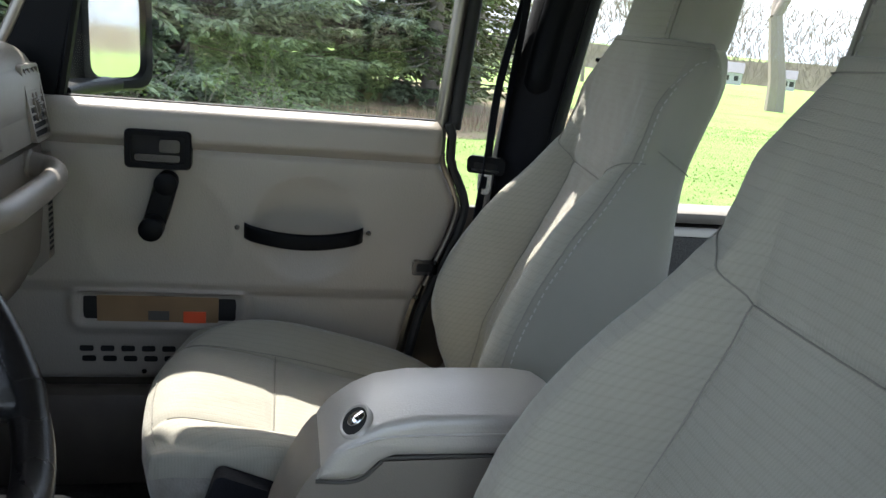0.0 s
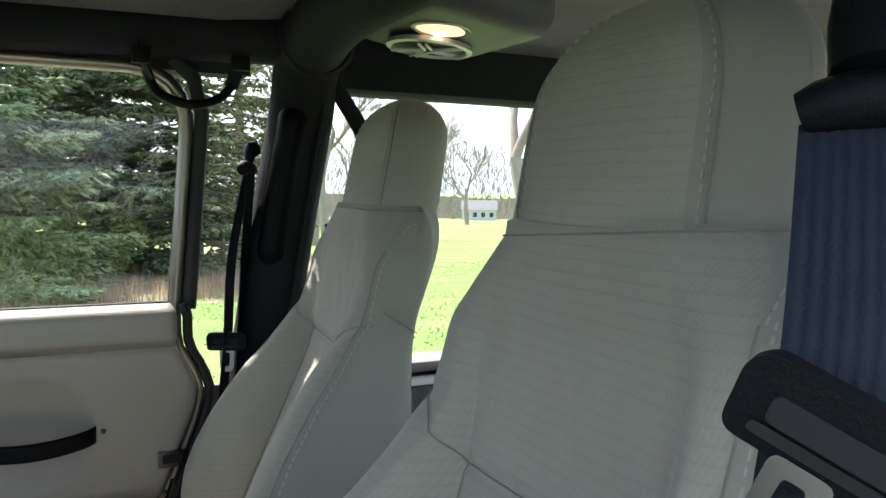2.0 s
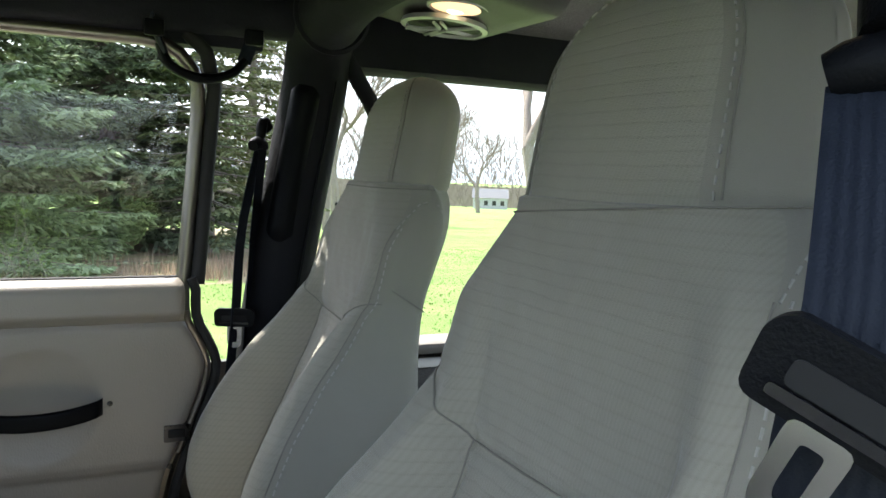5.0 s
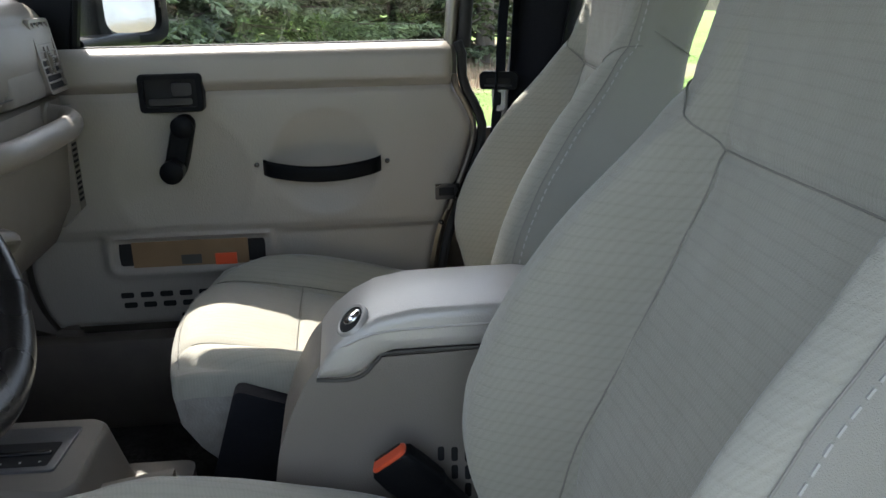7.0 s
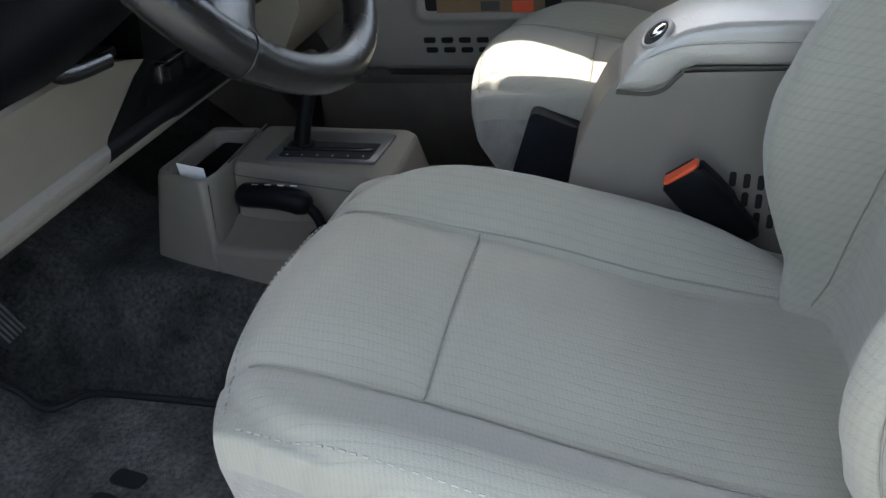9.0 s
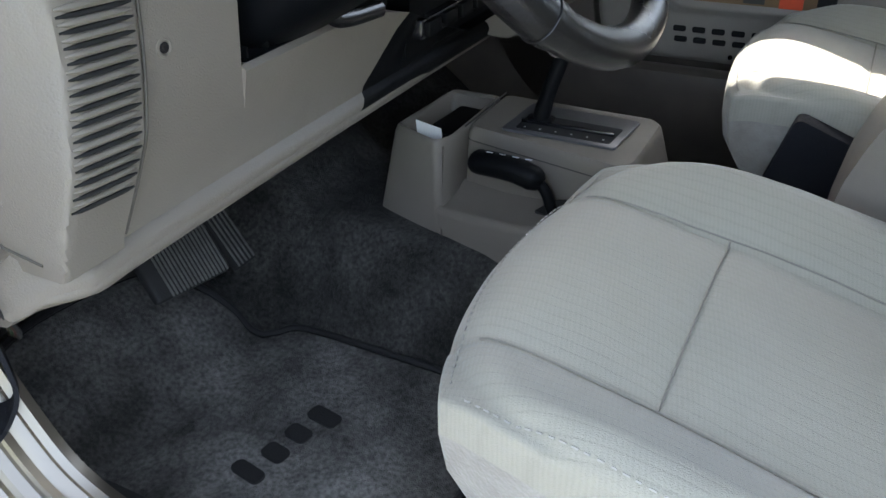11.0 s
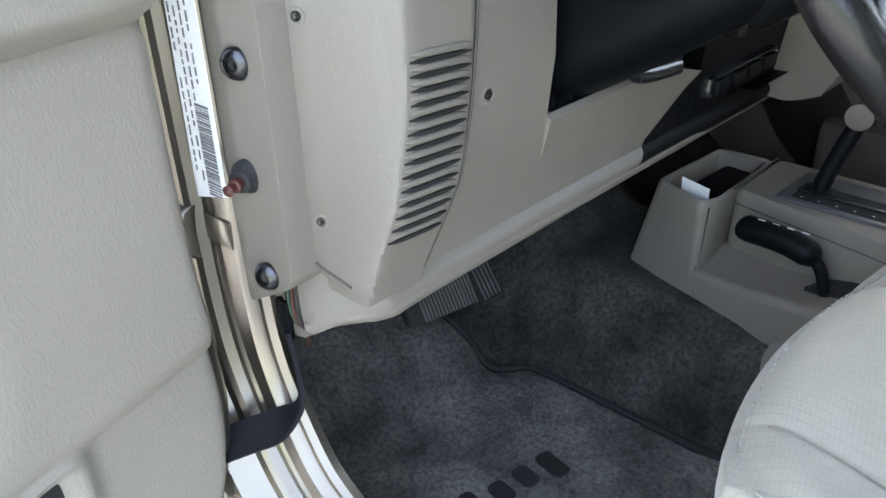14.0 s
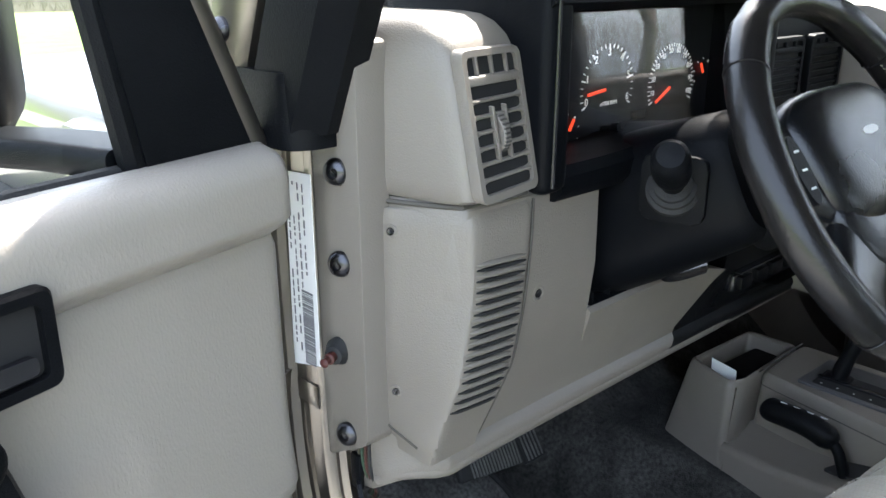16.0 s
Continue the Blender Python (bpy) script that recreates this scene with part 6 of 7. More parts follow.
    outer, inner = frame_ring(0.216, 0.324, 1.155, 1.221, 0.009), frame_ring(0.226, 0.314, 1.164, 1.212, 0.006)
    hz = part("handle_bezel", loft([[P(u, w, z) for u, z in o] for w, o in ((0.01, outer), (-0.0265, outer), (-0.0295, frame_ring(0.218, 0.322, 1.157, 1.219, 0.009)), (-0.0295, inner), (-0.018, inner))]), black_plastic, d, "black handle surround", 25)
    plate("recess", 0.225, 0.315, 1.163, 1.213, -0.0225, -0.015, 0.005, hole_shade, hz, "dark plate for the shade in the handle recess")
    plate("handle", 0.272, 0.306, 1.184, 1.206, -0.0285, -0.016, 0.006, black_gloss, hz, "black pull handle")
    plate("handle_bar", 0.232, 0.306, 1.168, 1.180, -0.0285, -0.016, 0.005, black_gloss, hz, "black pull bar")
    # window crank
    w0 = -0.012
    cr = part("window_crank", loft([[P(0.283 - 0.021 * t + r * math.cos(a), w, 1.130 - 0.075 * t + r * math.sin(a)) for a in np.linspace(0, 2 * math.pi, 18, endpoint=False) for t in [0.5 - 0.5 * math.tanh(6 * math.sin(a + 0.27) )]] for w, r in ((w0 + 0.02, 0.019), (w0 - 0.012, 0.019), (w0 - 0.018, 0.015))]), black_plastic, d, "black window crank arm")
    for u, z, r, h in ((0.283, 1.130, 0.0195, 0.004), (0.262, 1.055, 0.0205, 0.028)):
        part("crank_knob", loft([[P(u + rr * math.cos(a), w, z + rr * math.sin(a)) for a in np.linspace(0, 2 * math.pi, 24, endpoint=False)] for w, rr in ((w0 - 0.01, r * 0.8), (w0 - 0.018, r), (w0 - 0.018 - h, r), (w0 - 0.022 - h, r * 0.7))]), black_plastic, cr, "round black knob")
    # pull strap
    rings = []
    for i, t in enumerate(np.linspace(0, 1, 22)):
        u, z = 0.415 + 0.213 * t, 1.049 - 0.010 * math.sin(math.pi * t)
        w = -0.010 - 0.032 * math.sin(math.pi * t) ** 0.5
        rings.append([P(u, w + a, z + b) for a, b in rounded([(-0.006, -0.0145), (0.006, -0.0145), (0.006, 0.0145), (-0.006, 0.0145)], 0.006, 3)])
    part("pull_strap", loft(rings), black_vinyl, d, "black moulded pull strap")
    for u, z in ((0.402, 1.051), (0.640, 1.050), (0.740, 0.924), (0.24, 0.762)):
        part("screw", loft([[P(u + r * math.cos(a), w, z + r * math.sin(a)) for a in np.linspace(0, 2 * math.pi, 14, endpoint=False)] for w, r in ((door_face(u, z) + 0.001, 0.005), (door_face(u, z) - 0.0015, 0.0045), (door_face(u, z) - 0.002, 0.002))]), black_gloss, d, "small dark trim screw")
    # map pocket with what is in it, and the slotted grille below; near-black plates give their shade
    f = 0.012
    pk = plate("map_pocket", 0.132, 0.408, 0.862, 0.914, f - 0.0015, f + 0.002, 0.022, hole_shade, d, "dark plate for the shade in the map pocket")
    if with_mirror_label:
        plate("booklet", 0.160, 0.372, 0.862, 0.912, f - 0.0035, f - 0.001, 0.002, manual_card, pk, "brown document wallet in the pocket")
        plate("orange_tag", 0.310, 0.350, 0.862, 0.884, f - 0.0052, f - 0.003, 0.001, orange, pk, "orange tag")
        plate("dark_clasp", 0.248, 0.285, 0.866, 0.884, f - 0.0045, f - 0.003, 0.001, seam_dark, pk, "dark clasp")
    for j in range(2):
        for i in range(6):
            plate("grille_slot", 0.128 + 0.036 * i + 0.004 * j, 0.152 + 0.036 * i + 0.004 * j, 0.802 - 0.020 * j, 0.813 - 0.020 * j, f - 0.001, f + 0.002, 0.004, hole_shade, d, "dark plate for the shade in a grille slot")
    # latch
    lt = plate("latch", 0.728, 0.775, 0.972, 1.002, -0.004, 0.02, 0.004, bolt_steel, d, "steel door latch")
    plate("latch_mouth", 0.735, 0.764, 0.980, 0.995, -0.0055, -0.002, 0.002, hole_shade, lt, "dark plate for the shade in the latch mouth")
    # outside mirror
    mz, mu = 1.262, 0.10
    part("mirror_arm", loft([[P(u + 0.02 * k, w, z) for u, z in rounded([(mu - 0.045, mz - 0.010), (mu + 0.02, mz - 0.010), (mu + 0.02, mz + 0.014), (mu - 0.045, mz + 0.014)], 0.010, 4)] for w, k in ((0.04, 0), (0.12, 0.4), (0.20, 1.6), (0.25, 2.4))]), black_plastic, d, "black mirror arm")
    def mq(u, k):
        d = u - 0.138
        lean = 0.022 * (mz + 0.1)
        return [P(0.148 + 0.60 * a + 0.80 * (d + lean - 0.022 * z), 0.27 + 0.80 * a - 0.60 * (d + lean - 0.022 * z), z) for a, z in rounded([(-0.074 - k, mz + 0.004 - k), (0.074 + k, mz + 0.004 - k), (0.074 + k, mz + 0.190 + k), (-0.074 - k, mz + 0.190 + k)], 0.04, 6)]
    hs = part("mirror_housing", loft([mq(u, k) for u, k in ((0.020, -0.045), (0.032, -0.014), (0.06, 0.006), (0.11, 0.015), (0.143, 0.017), (0.151, 0.012), (0.152, 0.004), (0.1505, -0.004), (0.1405, -0.008))]), black_plastic, d, "black plastic mirror housing")
    part("mirror_pane", loft([mq(u, k) for u, k in ((0.1395, -0.009), (0.1415, -0.009))]), mirror_glass, hs, "reflective mirror pane", 0)
    return d


build_door("car_door", "closed passenger door with taupe panel and black fittings", lambda u, w, z: Vector((-0.640 + u, 0.62 + w, z)), 1, True)
OPEN = radians(74.5)
HX, HY, SAG = -0.748, -0.733, 0.0145
build_door("car_door", "open driver's door with taupe vinyl panel", lambda u, w, z: Vector((HX + u * math.cos(OPEN) - w * math.sin(OPEN), HY - u * math.sin(OPEN) - w * math.cos(OPEN), z - SAG)), -1, False)
st = thing("check_strap", (-0.78, -0.71, 0.76), "black webbing door check strap from sill to open door", "strap")
sp = smooth_path([(-0.752, -0.652, 0.895), (-0.742, -0.654, 0.86), (-0.730, -0.662, 0.832), (-0.738, -0.680, 0.815), (-0.765, -0.700, 0.797), (-0.80, -0.728, 0.775)], 6)
rings = []
for i, p in enumerate(sp):
    t = (sp[min(i + 1, len(sp) - 1)] - sp[max(i - 1, 0)]).normalized()
    a = Vector((0, 0, 1)) if abs(t.z) < 0.8 else Vector((1, 0, 0))
    side = t.cross(Vector((0.5, 0.85, 0))).normalized()
    nrm = t.cross(side).normalized()
    rings.append([p + side * 0.016 * a_ + nrm * 0.002 * b_ for a_, b_ in ((-1, -1), (1, -1), (1, 1), (-1, 1))])
part("strap", loft(rings), black_soft, st, "black webbing", 30)
part("loop", box(-0.760, -0.744, -0.655, -0.648, 0.885, 0.925, 0.003), black_plastic, st, "black anchor loop")

# ---- roll bar, sound bar, belts ----
rb = thing("roll_bar", (0.30, 0, 0.9), "black padded roll bar hoop behind the front seats", "roll bar")
for s in (-1, 1):
    legs = smooth_path([(0.262, s * 0.66, 0.95), (0.292, s * 0.658, 1.20), (0.326, s * 0.655, 1.42), (0.354, s * 0.645, 1.60), (0.358, s * 0.615, 1.70), (0.355, s * 0.53, 1.742), (0.358, s * 0.40, 1.766), (0.36, s * 0.2, 1.772), (0.36, 0.0, 1.772)], 6)
    part("hoop_padding", tube(legs, 0.060, 20), black_soft, rb, "black padded hoop")
    part("hoop_panel", tube(smooth_path([(0.292, s * 0.624, 1.328), (0.304, s * 0.622, 1.42), (0.322, s * 0.616, 1.53), (0.334, s * 0.608, 1.612)], 6), [0.022] + [0.0295] * 17 + [0.022], 20), black_vinyl, rb, "smooth black belt guide panel")
    part("rear_brace", tube(smooth_path([(0.395, s * 0.62, 1.69), (0.43, s * 0.62, 1.635), (0.475, s * 0.62, 1.56), (0.50, s * 0.62, 1.44), (0.505, s * 0.64, 1.25), (0.505, s * 0.645, 1.09)], 4), 0.016, 12), black_soft, rb, "black rear brace tube")
    part("side_bar", tube([(-0.60, s * 0.645, 1.70), (-0.2, s * 0.652, 1.725), (0.2, s * 0.645, 1.735), (0.34, s * 0.61, 1.735)], 0.045, 16), black_soft, rb, "black padded side bar")
    part("stitched_seam", tube([(p.x + 0.022, p.y - s * 0.058, p.z) for p in legs[4:20]], 0.003, 6), black_plastic, rb, "raised seam on the padding")
    part("strap_band", tube([(0.36 + 0.064 * math.cos(a), s * 0.56, 1.735 + 0.064 * math.sin(a)) for a in np.linspace(0, 2 * math.pi, 22)], 0.008, 6), black_soft, rb, "black hook-and-loop band")
part("knob", tube([(0.385, 0.585, 1.40), (0.395, 0.555, 1.40), (0.40, 0.545, 1.39), (0.395, 0.548, 1.38)], 0.004, 8), black_plastic, rb, "small black hook")

sb = thing("sound_bar", (0.44, 0, 1.68), "dark overhead sound bar with reading lamps and speakers", "sound bar")
pod_mat = material("sound_bar_plastic", (0.048, 0.047, 0.042), 0.55, grain=0.0005, grain_scale=500)
for s in (-1, 1):
    rings = []
    for x, k in ((0.395, 0.86), (0.41, 0.97), (0.45, 1.0), (0.58, 1.0), (0.62, 0.95), (0.64, 0.8)):
        y0, y1 = 0.19, 0.56
        yc, hy = (y0 + y1) / 2, (y1 - y0) / 2 * k
        zt, zb = 1.80, 1.744 + 0.03 * (1 - k) * 4 - (0.16 if s > 0 else 0.03) * (x - 0.375)
        rings.append([(x, s * y, z) for y, z in rounded([(yc - hy, zt), (yc - hy * 0.98, zb + 0.02), (yc - hy * 0.8, zb), (yc + hy * 0.85, zb), (yc + hy, zb + 0.02), (yc + hy, zt)], 0.03, 4)])
    part("pod", loft(rings), pod_mat, sb, "dark moulded speaker pod")
    lx, ly, lz = (0.495, 0.333, 1.7275) if s > 0 else (0.435, -0.333, 1.737)
    part("lamp_ring", lathe([(0.050, -0.006), (0.052, 0.003), (0.047, 0.005), (0.044, 0.001)], 36, (lx, ly, lz), (-0.1, 0, -1)), silver, sb, "silver lamp ring")
    part("lens", lathe([(0.045, -0.002), (0.045, 0.002), (0.03, 0.006), (0.0, 0.007)], 36, (lx, ly, lz), (-0.1, 0, -1)), lens_glow, sb, "lit warm lamp lens")
    part("bulb_glow", lathe([(0.014, 0.006), (0.012, 0.0078), (0.0, 0.008)], 20, (lx, ly + s * 0.012, lz), (-0.1, 0, -1)), lens_core, sb, "bright lamp core")
    sx, sy, sz = (0.517, 0.43, 1.714) if s > 0 else (0.452, -0.445, 1.739)
    sp = part("speaker", lathe([(0.073, -0.004), (0.075, 0.004), (0.066, 0.006), (0.064, 0.0)], 40, (sx, sy, sz), (-0.1, 0, -1)), silver, sb, "silver speaker ring")
    part("cone", lathe([(0.065, 0.0005), (0.035, 0.0025), (0.0, 0.002)], 36, (sx, sy, sz), (-0.1, 0, -1)), black_plastic, sp, "black speaker cone")
    for k in range(5):
        a = radians(90 + 72 * k)
        for o in (-0.006, 0.006):
            dx, dy = math.cos(a), math.sin(a)
            part("spoke", tube([(sx + dx * r - dy * o, sy + dy * r + dx * o, sz - 0.006) for r in (0.008, 0.066)], 0.0028, 6), silver, sp, "silver grille spoke")

gh = thing("grab_handle", (0.14, 0.655, 1.62), "black webbing grab handle on the roof side bar", "grab handle")
part("grip", tube(smooth_path([(0.078, 0.625, 1.665), (0.092, 0.62, 1.632), (0.125, 0.615, 1.614), (0.165, 0.615, 1.612), (0.20, 0.62, 1.625), (0.222, 0.625, 1.648)], 5), 0.0105, 10, flat=0.8), black_vinyl, gh, "black rubber grip")
part("strap", tube([(0.062, 0.63, 1.735), (0.066, 0.61, 1.69), (0.085, 0.62, 1.65)], 0.014, 8, flat=0.35), webbing, gh, "black webbing strap")
part("strap", tube([(0.232, 0.64, 1.72), (0.232, 0.62, 1.68), (0.220, 0.625, 1.645)], 0.012, 8, flat=0.35), webbing, gh, "black webbing strap")
for x in (0.066, 0.232):
    part("clip", box(x - 0.016, x + 0.016, 0.592, 0.604, 1.672, 1.700, 0.004), black_plastic, gh, "black slide buckle")


def band(path, width, thick, across):
    rings = []
    P = [Vector(p) for p in path]
    for i, p in enumerate(P):
        t = (P[min(i + 1, len(P) - 1)] - P[max(i - 1, 0)]).normalized()
        a = Vector(across)
        a = (a - t * a.dot(t)).normalized()
        n = t.cross(a).normalized()
        qs = [-1 + k / 18 for k in range(37)]
        face = [(q, 0.80 + 0.34 * math.cos(q * math.pi * 9) * (abs(q) < 0.9)) for q in qs]
        rings.append([p + a * width / 2 * q - n * thick / 2 * r for q, r in face] + [p + a * width / 2 * q + n * thick / 2 * r for q, r in face[::-1]])
    return loft(rings)


def seat_belt(s, path, tongue, across, label, turn, k, arm, shift=0.0, rear=None, fat=1.0):
    """path: middle of the front run of webbing from the guide down; k: size of the tongue; arm: the guide's mount."""
    x, y, z = path[0]
    b = thing("seat_belt", (x, y, 0.9), label, "seat belt", "front seat belts")
    A = Vector(across).normalized()
    part("webbing", band(smooth_path(path, 6), 0.047, 0.0016, across), webbing, b, "dark blue-black webbing", 30)
    part("webbing", band(rear or [(x + 0.006, y + s * 0.012, z + 0.004), (arm[0] + 0.01, y + s * 0.02, z - 0.25), (arm[0] + 0.02, y + s * 0.02, 0.8)], 0.047, 0.0016, across), webbing, b, "rear run of webbing", 30)
    # upper guide loop
    c = Vector((x, y, z + 0.004)) + A * (0.006 if turn else 0)
    facing = Vector((0.9, -0.35, 0.0)).normalized() if not turn else A
    n = A.cross(Vector((0, 0, 1))).normalized()
    g = part("guide_loop", tube([c + A * q + Vector((0, 0, 0.004 - 0.006 * (q / 0.03) ** 2)) - n * 0.002 for q in np.linspace(-0.029, 0.029, 9)], [0.0095, 0.0115, 0.012, 0.0125, 0.0125, 0.0125, 0.012, 0.0115, 0.0095], 14), black_plastic, b, "black guide loop")
    part("cover", tube(smooth_path([c + Vector((0.002, 0, 0.012)), c.lerp(Vector(arm), 0.35) + Vector((0, 0, 0.03)), Vector(arm)], 5), [fat * r for r in (0.024, 0.027, 0.030, 0.031, 0.032, 0.032, 0.032, 0.031, 0.030, 0.028, 0.024)], 14, flat=0.75), black_plastic, b, "black guide cover")
    # tongue on the belt
    up = Vector((0, 0, 1))
    tz = Vector(tongue)
    R = Matrix.Rotation(radians(turn), 3, n)
    if not turn:
        n = facing.cross(Vector((0, 0, 1))).normalized()
    A2, U2 = R @ facing, R @ up
    def pl(outline, d0, d1):
        return loft([[tz + (A2 * a + U2 * h + n * d) * k for a, h in outline] for d in (d0, d1)])
    o = rounded([(-0.040, -0.018), (0.040, -0.018), (0.042, 0.012), (0.034, 0.020), (-0.034, 0.020), (-0.042, 0.012)], 0.008, 4)
    hole = rounded([(-0.026, -0.006), (0.026, -0.006), (0.026, 0.006), (-0.026, 0.006)], 0.004, 4)
    part("tongue_frame", pl(o, -0.004, 0.010), black_plastic, b, "black plastic tongue head")
    part("tongue_slot", pl(hole, -0.006, 0.0115), hole_shade, b, "dark plate for the shade in the webbing slot")
    part("tongue_bar", pl(rounded([(-0.030, -0.012), (0.030, -0.012), (0.030, -0.007), (-0.030, -0.007)], 0.002, 2), -0.006, 0.0135), black_gloss, b, "glossy tongue bar")
    st_o = rounded([(-0.0155, -0.016), (0.0155, -0.016), (0.0145, -0.055), (0.009, -0.064), (-0.009, -0.064), (-0.0145, -0.055)], 0.006, 3)
    st_i = rounded([(-0.0058, -0.024), (0.0058, -0.024), (0.0058, -0.046), (0.004, -0.052), (-0.004, -0.052), (-0.0058, -0.046)], 0.003, 3)
    m = len(st_o)
    bm = bmesh.new()
    vs = {}
    for nm, ol in (("o", st_o), ("i", st_i)):
        for dd in (-0.0014, 0.0014):
            vs[nm, dd] = [bm.verts.new(tz + (A2 * (a * (0.86 if turn else 1) + shift) + U2 * (h * (0.9 if turn else 1)) + n * (dd + (0.011 if turn else 0.004))) * k) for a, h in ol]
    for i in range(m):
        j = (i + 1) % m
        for q in ((("o", -0.0014), ("i", -0.0014)), (("i", 0.0014), ("o", 0.0014)), (("o", 0.0014), ("o", -0.0014)), (("i", -0.0014), ("i", 0.0014))):
            f = [vs[q[0]][i], vs[q[0]][j], vs[q[1]][j], vs[q[1]][i]]
            if len({v.co.to_tuple(6) for v in f}) == 4:
                bm.faces.new(f)
    part("tongue_plate", bm, steel, b, "bright steel tongue")
    return b


seat_belt(-1, [(0.1755, -0.658, 1.501), (0.122, -0.700, 1.428), (0.1135, -0.699, 1.383), (0.112, -0.696, 1.33), (0.102, -0.698, 1.20), (0.11, -0.70, 0.95), (0.14, -0.69, 0.74)], (0.108, -0.703, 1.402), (0.53, -0.85, 0.0), "dark seat belt with steel tongue beside the driver's seat", -25, 0.76, (0.262, -0.648, 1.60), -0.004)
seat_belt(1, [(0.250, 0.624, 1.497), (0.220, 0.622, 1.345), (0.210, 0.615, 1.192), (0.200, 0.613, 1.05), (0.205, 0.63, 0.72)], (0.208, 0.611, 1.192), (0.52, 0.85, 0.0), "dark seat belt with steel tongue on the passenger pillar", 0, 0.85, (0.268, 0.636, 1.530), rear=[(0.256, 0.626, 1.497), (0.246, 0.634, 1.34), (0.236, 0.640, 1.10), (0.236, 0.645, 0.8)], fat=0.42)
lb = thing("door_striker", (0.17, 0.65, 0.98), "zinc door striker on the pillar", "striker")
part("pin", tube([(0.135, 0.645, 0.985), (0.18, 0.648, 0.985)], 0.006, 10), brass, lb, "zinc striker pin")
part("plate", box(0.175, 0.186, 0.63, 0.66, 0.95, 1.02, 0.003), brass, lb, "zinc striker plate")

# ---- outside ----
grass_mat = material("lawn_grass", (0.150, 0.238, 0.062), 0.9, colour2=(0.215, 0.305, 0.095), scale=0.9, grain=0.03, grain_scale=60, spec=0.15)
dry_mat = material("dry_grass", (0.36, 0.27, 0.19), 0.9, colour2=(0.26, 0.17, 0.115), scale=3, island=0.45, thin=0.4)
litter_mat = material("needle_litter", (0.24, 0.17, 0.115), 0.95, colour2=(0.17, 0.19, 0.07), scale=1.7, relief=0.05, relief_scale=9, grain=0.02, grain_scale=60)
gravel_mat = material("pale_gravel", (0.42, 0.405, 0.375), 0.9, colour2=(0.33, 0.32, 0.30), scale=14, grain=0.02, grain_scale=90)
needle_mat = material("spruce_needles", (0.165, 0.212, 0.108), 0.7, colour2=(0.35, 0.405, 0.27), scale=1.3, spec=0.15, island=0.55, thin=0.4)
pine_mat = material("pine_needles", (0.11, 0.135, 0.055), 0.7, colour2=(0.17, 0.175, 0.085), scale=1.2, spec=0.3, island=0.4, thin=0.4)
bark_mat = material("grey_bark", (0.20, 0.165, 0.135), 0.9, colour2=(0.23, 0.20, 0.17), scale=18, relief=0.02, relief_scale=30, stretch=(1, 1, 0.2))
twig_mat = material("bare_twigs", (0.21, 0.17, 0.145), 0.9)
house_mat = material("white_siding", (0.42, 0.42, 0.42), 0.7, colour2=(0.36, 0.36, 0.36))
roof_mat = material("grey_shingle", (0.14, 0.14, 0.15), 0.9)
leaf_mat = material("spring_leaves", (0.10, 0.155, 0.035), 0.8, colour2=(0.16, 0.21, 0.06), scale=1, island=0.35, thin=0.4)


def ground_z(x, y):
    d = math.hypot(x, y)
    return -0.036 * max(0, min(d, 300) - 14) + 0.05 * noise.noise((x * 0.15, y * 0.15, 0)) * min(1, d / 8) + 0.5 * noise.noise((x * 0.012, y * 0.012, 4)) * min(1, max(0, d - 20) / 60)


bm = bmesh.new()
R = [0.0, 1.5, 3, 4.5, 6, 8, 10, 13, 17, 22, 30, 42, 60, 90, 140, 250, 500, 1200]
rows = [[bm.verts.new((r * math.cos(a), r * math.sin(a), ground_z(r * math.cos(a), r * math.sin(a)))) for a in np.linspace(0, 2 * math.pi, 72, endpoint=False)] for r in R[1:]]
c = bm.verts.new((0, 0, 0))
for i in range(72):
    bm.faces.new((c, rows[0][i], rows[0][(i + 1) % 72]))
for a, b in zip(rows, rows[1:]):
    for i in range(72):
        bm.faces.new((a[i], b[i], b[(i + 1) % 72], a[(i + 1) % 72]))
part("ground", bm, grass_mat, kind="structure", label="bright green spring lawn reaching to the fields")
drive = sheet(lambda u, v: (-9.5 + u * 17, -6.5 + v * 9.6 * (0.9 + 0.05 * math.sin(u * 9)), 0.02 + ground_z(-9.5 + u * 17, -6.5 + v * 9.6)), 24, 16)
part("driveway", drive, gravel_mat, kind="structure", label="pale gravel driveway under the vehicle")


def blades(rng, n, place, h, w, bm_v, bm_f):
    for _ in range(n):
        x, y, z = place(rng)
        a, l, hh = rng.uniform(0, 6.28), rng.uniform(-0.3, 0.3), h * rng.uniform(0.5, 1.2)
        dx, dy = w * math.cos(a), w * math.sin(a)
        k = len(bm_v)
        bm_v += [(x - dx, y - dy, z), (x + dx, y + dy, z), (x + l * hh, y + l * hh * math.sin(a * 3), z + hh)]
        bm_f.append((k, k + 1, k + 2))


def raw(name, verts, faces, mat, parent=None, **k):
    me = bpy.data.meshes.new(name)
    off = ORIGIN[parent.name] if parent else Vector((0, 0, 0))
    me.from_pydata([(v[0] - off.x, v[1] - off.y, v[2] - off.z) for v in verts], [], faces)
    me.materials.append(mat)
    ob = new(name, me)
    ob.parent = parent
    ORIGIN[ob.name] = off
    return tagged(ob, **k)


def verge(u, v):
    x = -13 + u * 18.5
    lo = 8.7 + 0.32 * x + 0.5 * noise.noise((x * 0.7, 3, 0)) + 0.2 * noise.noise((x * 3, 1, 0))
    y = lo + v * (13 - 0.3 * x * (x > 0))
    return x, y, ground_z(x, y) + 0.03 * min(1, v * 8) + 0.03 * noise.noise((x * 2, y * 2, 1)) * (v > 0)


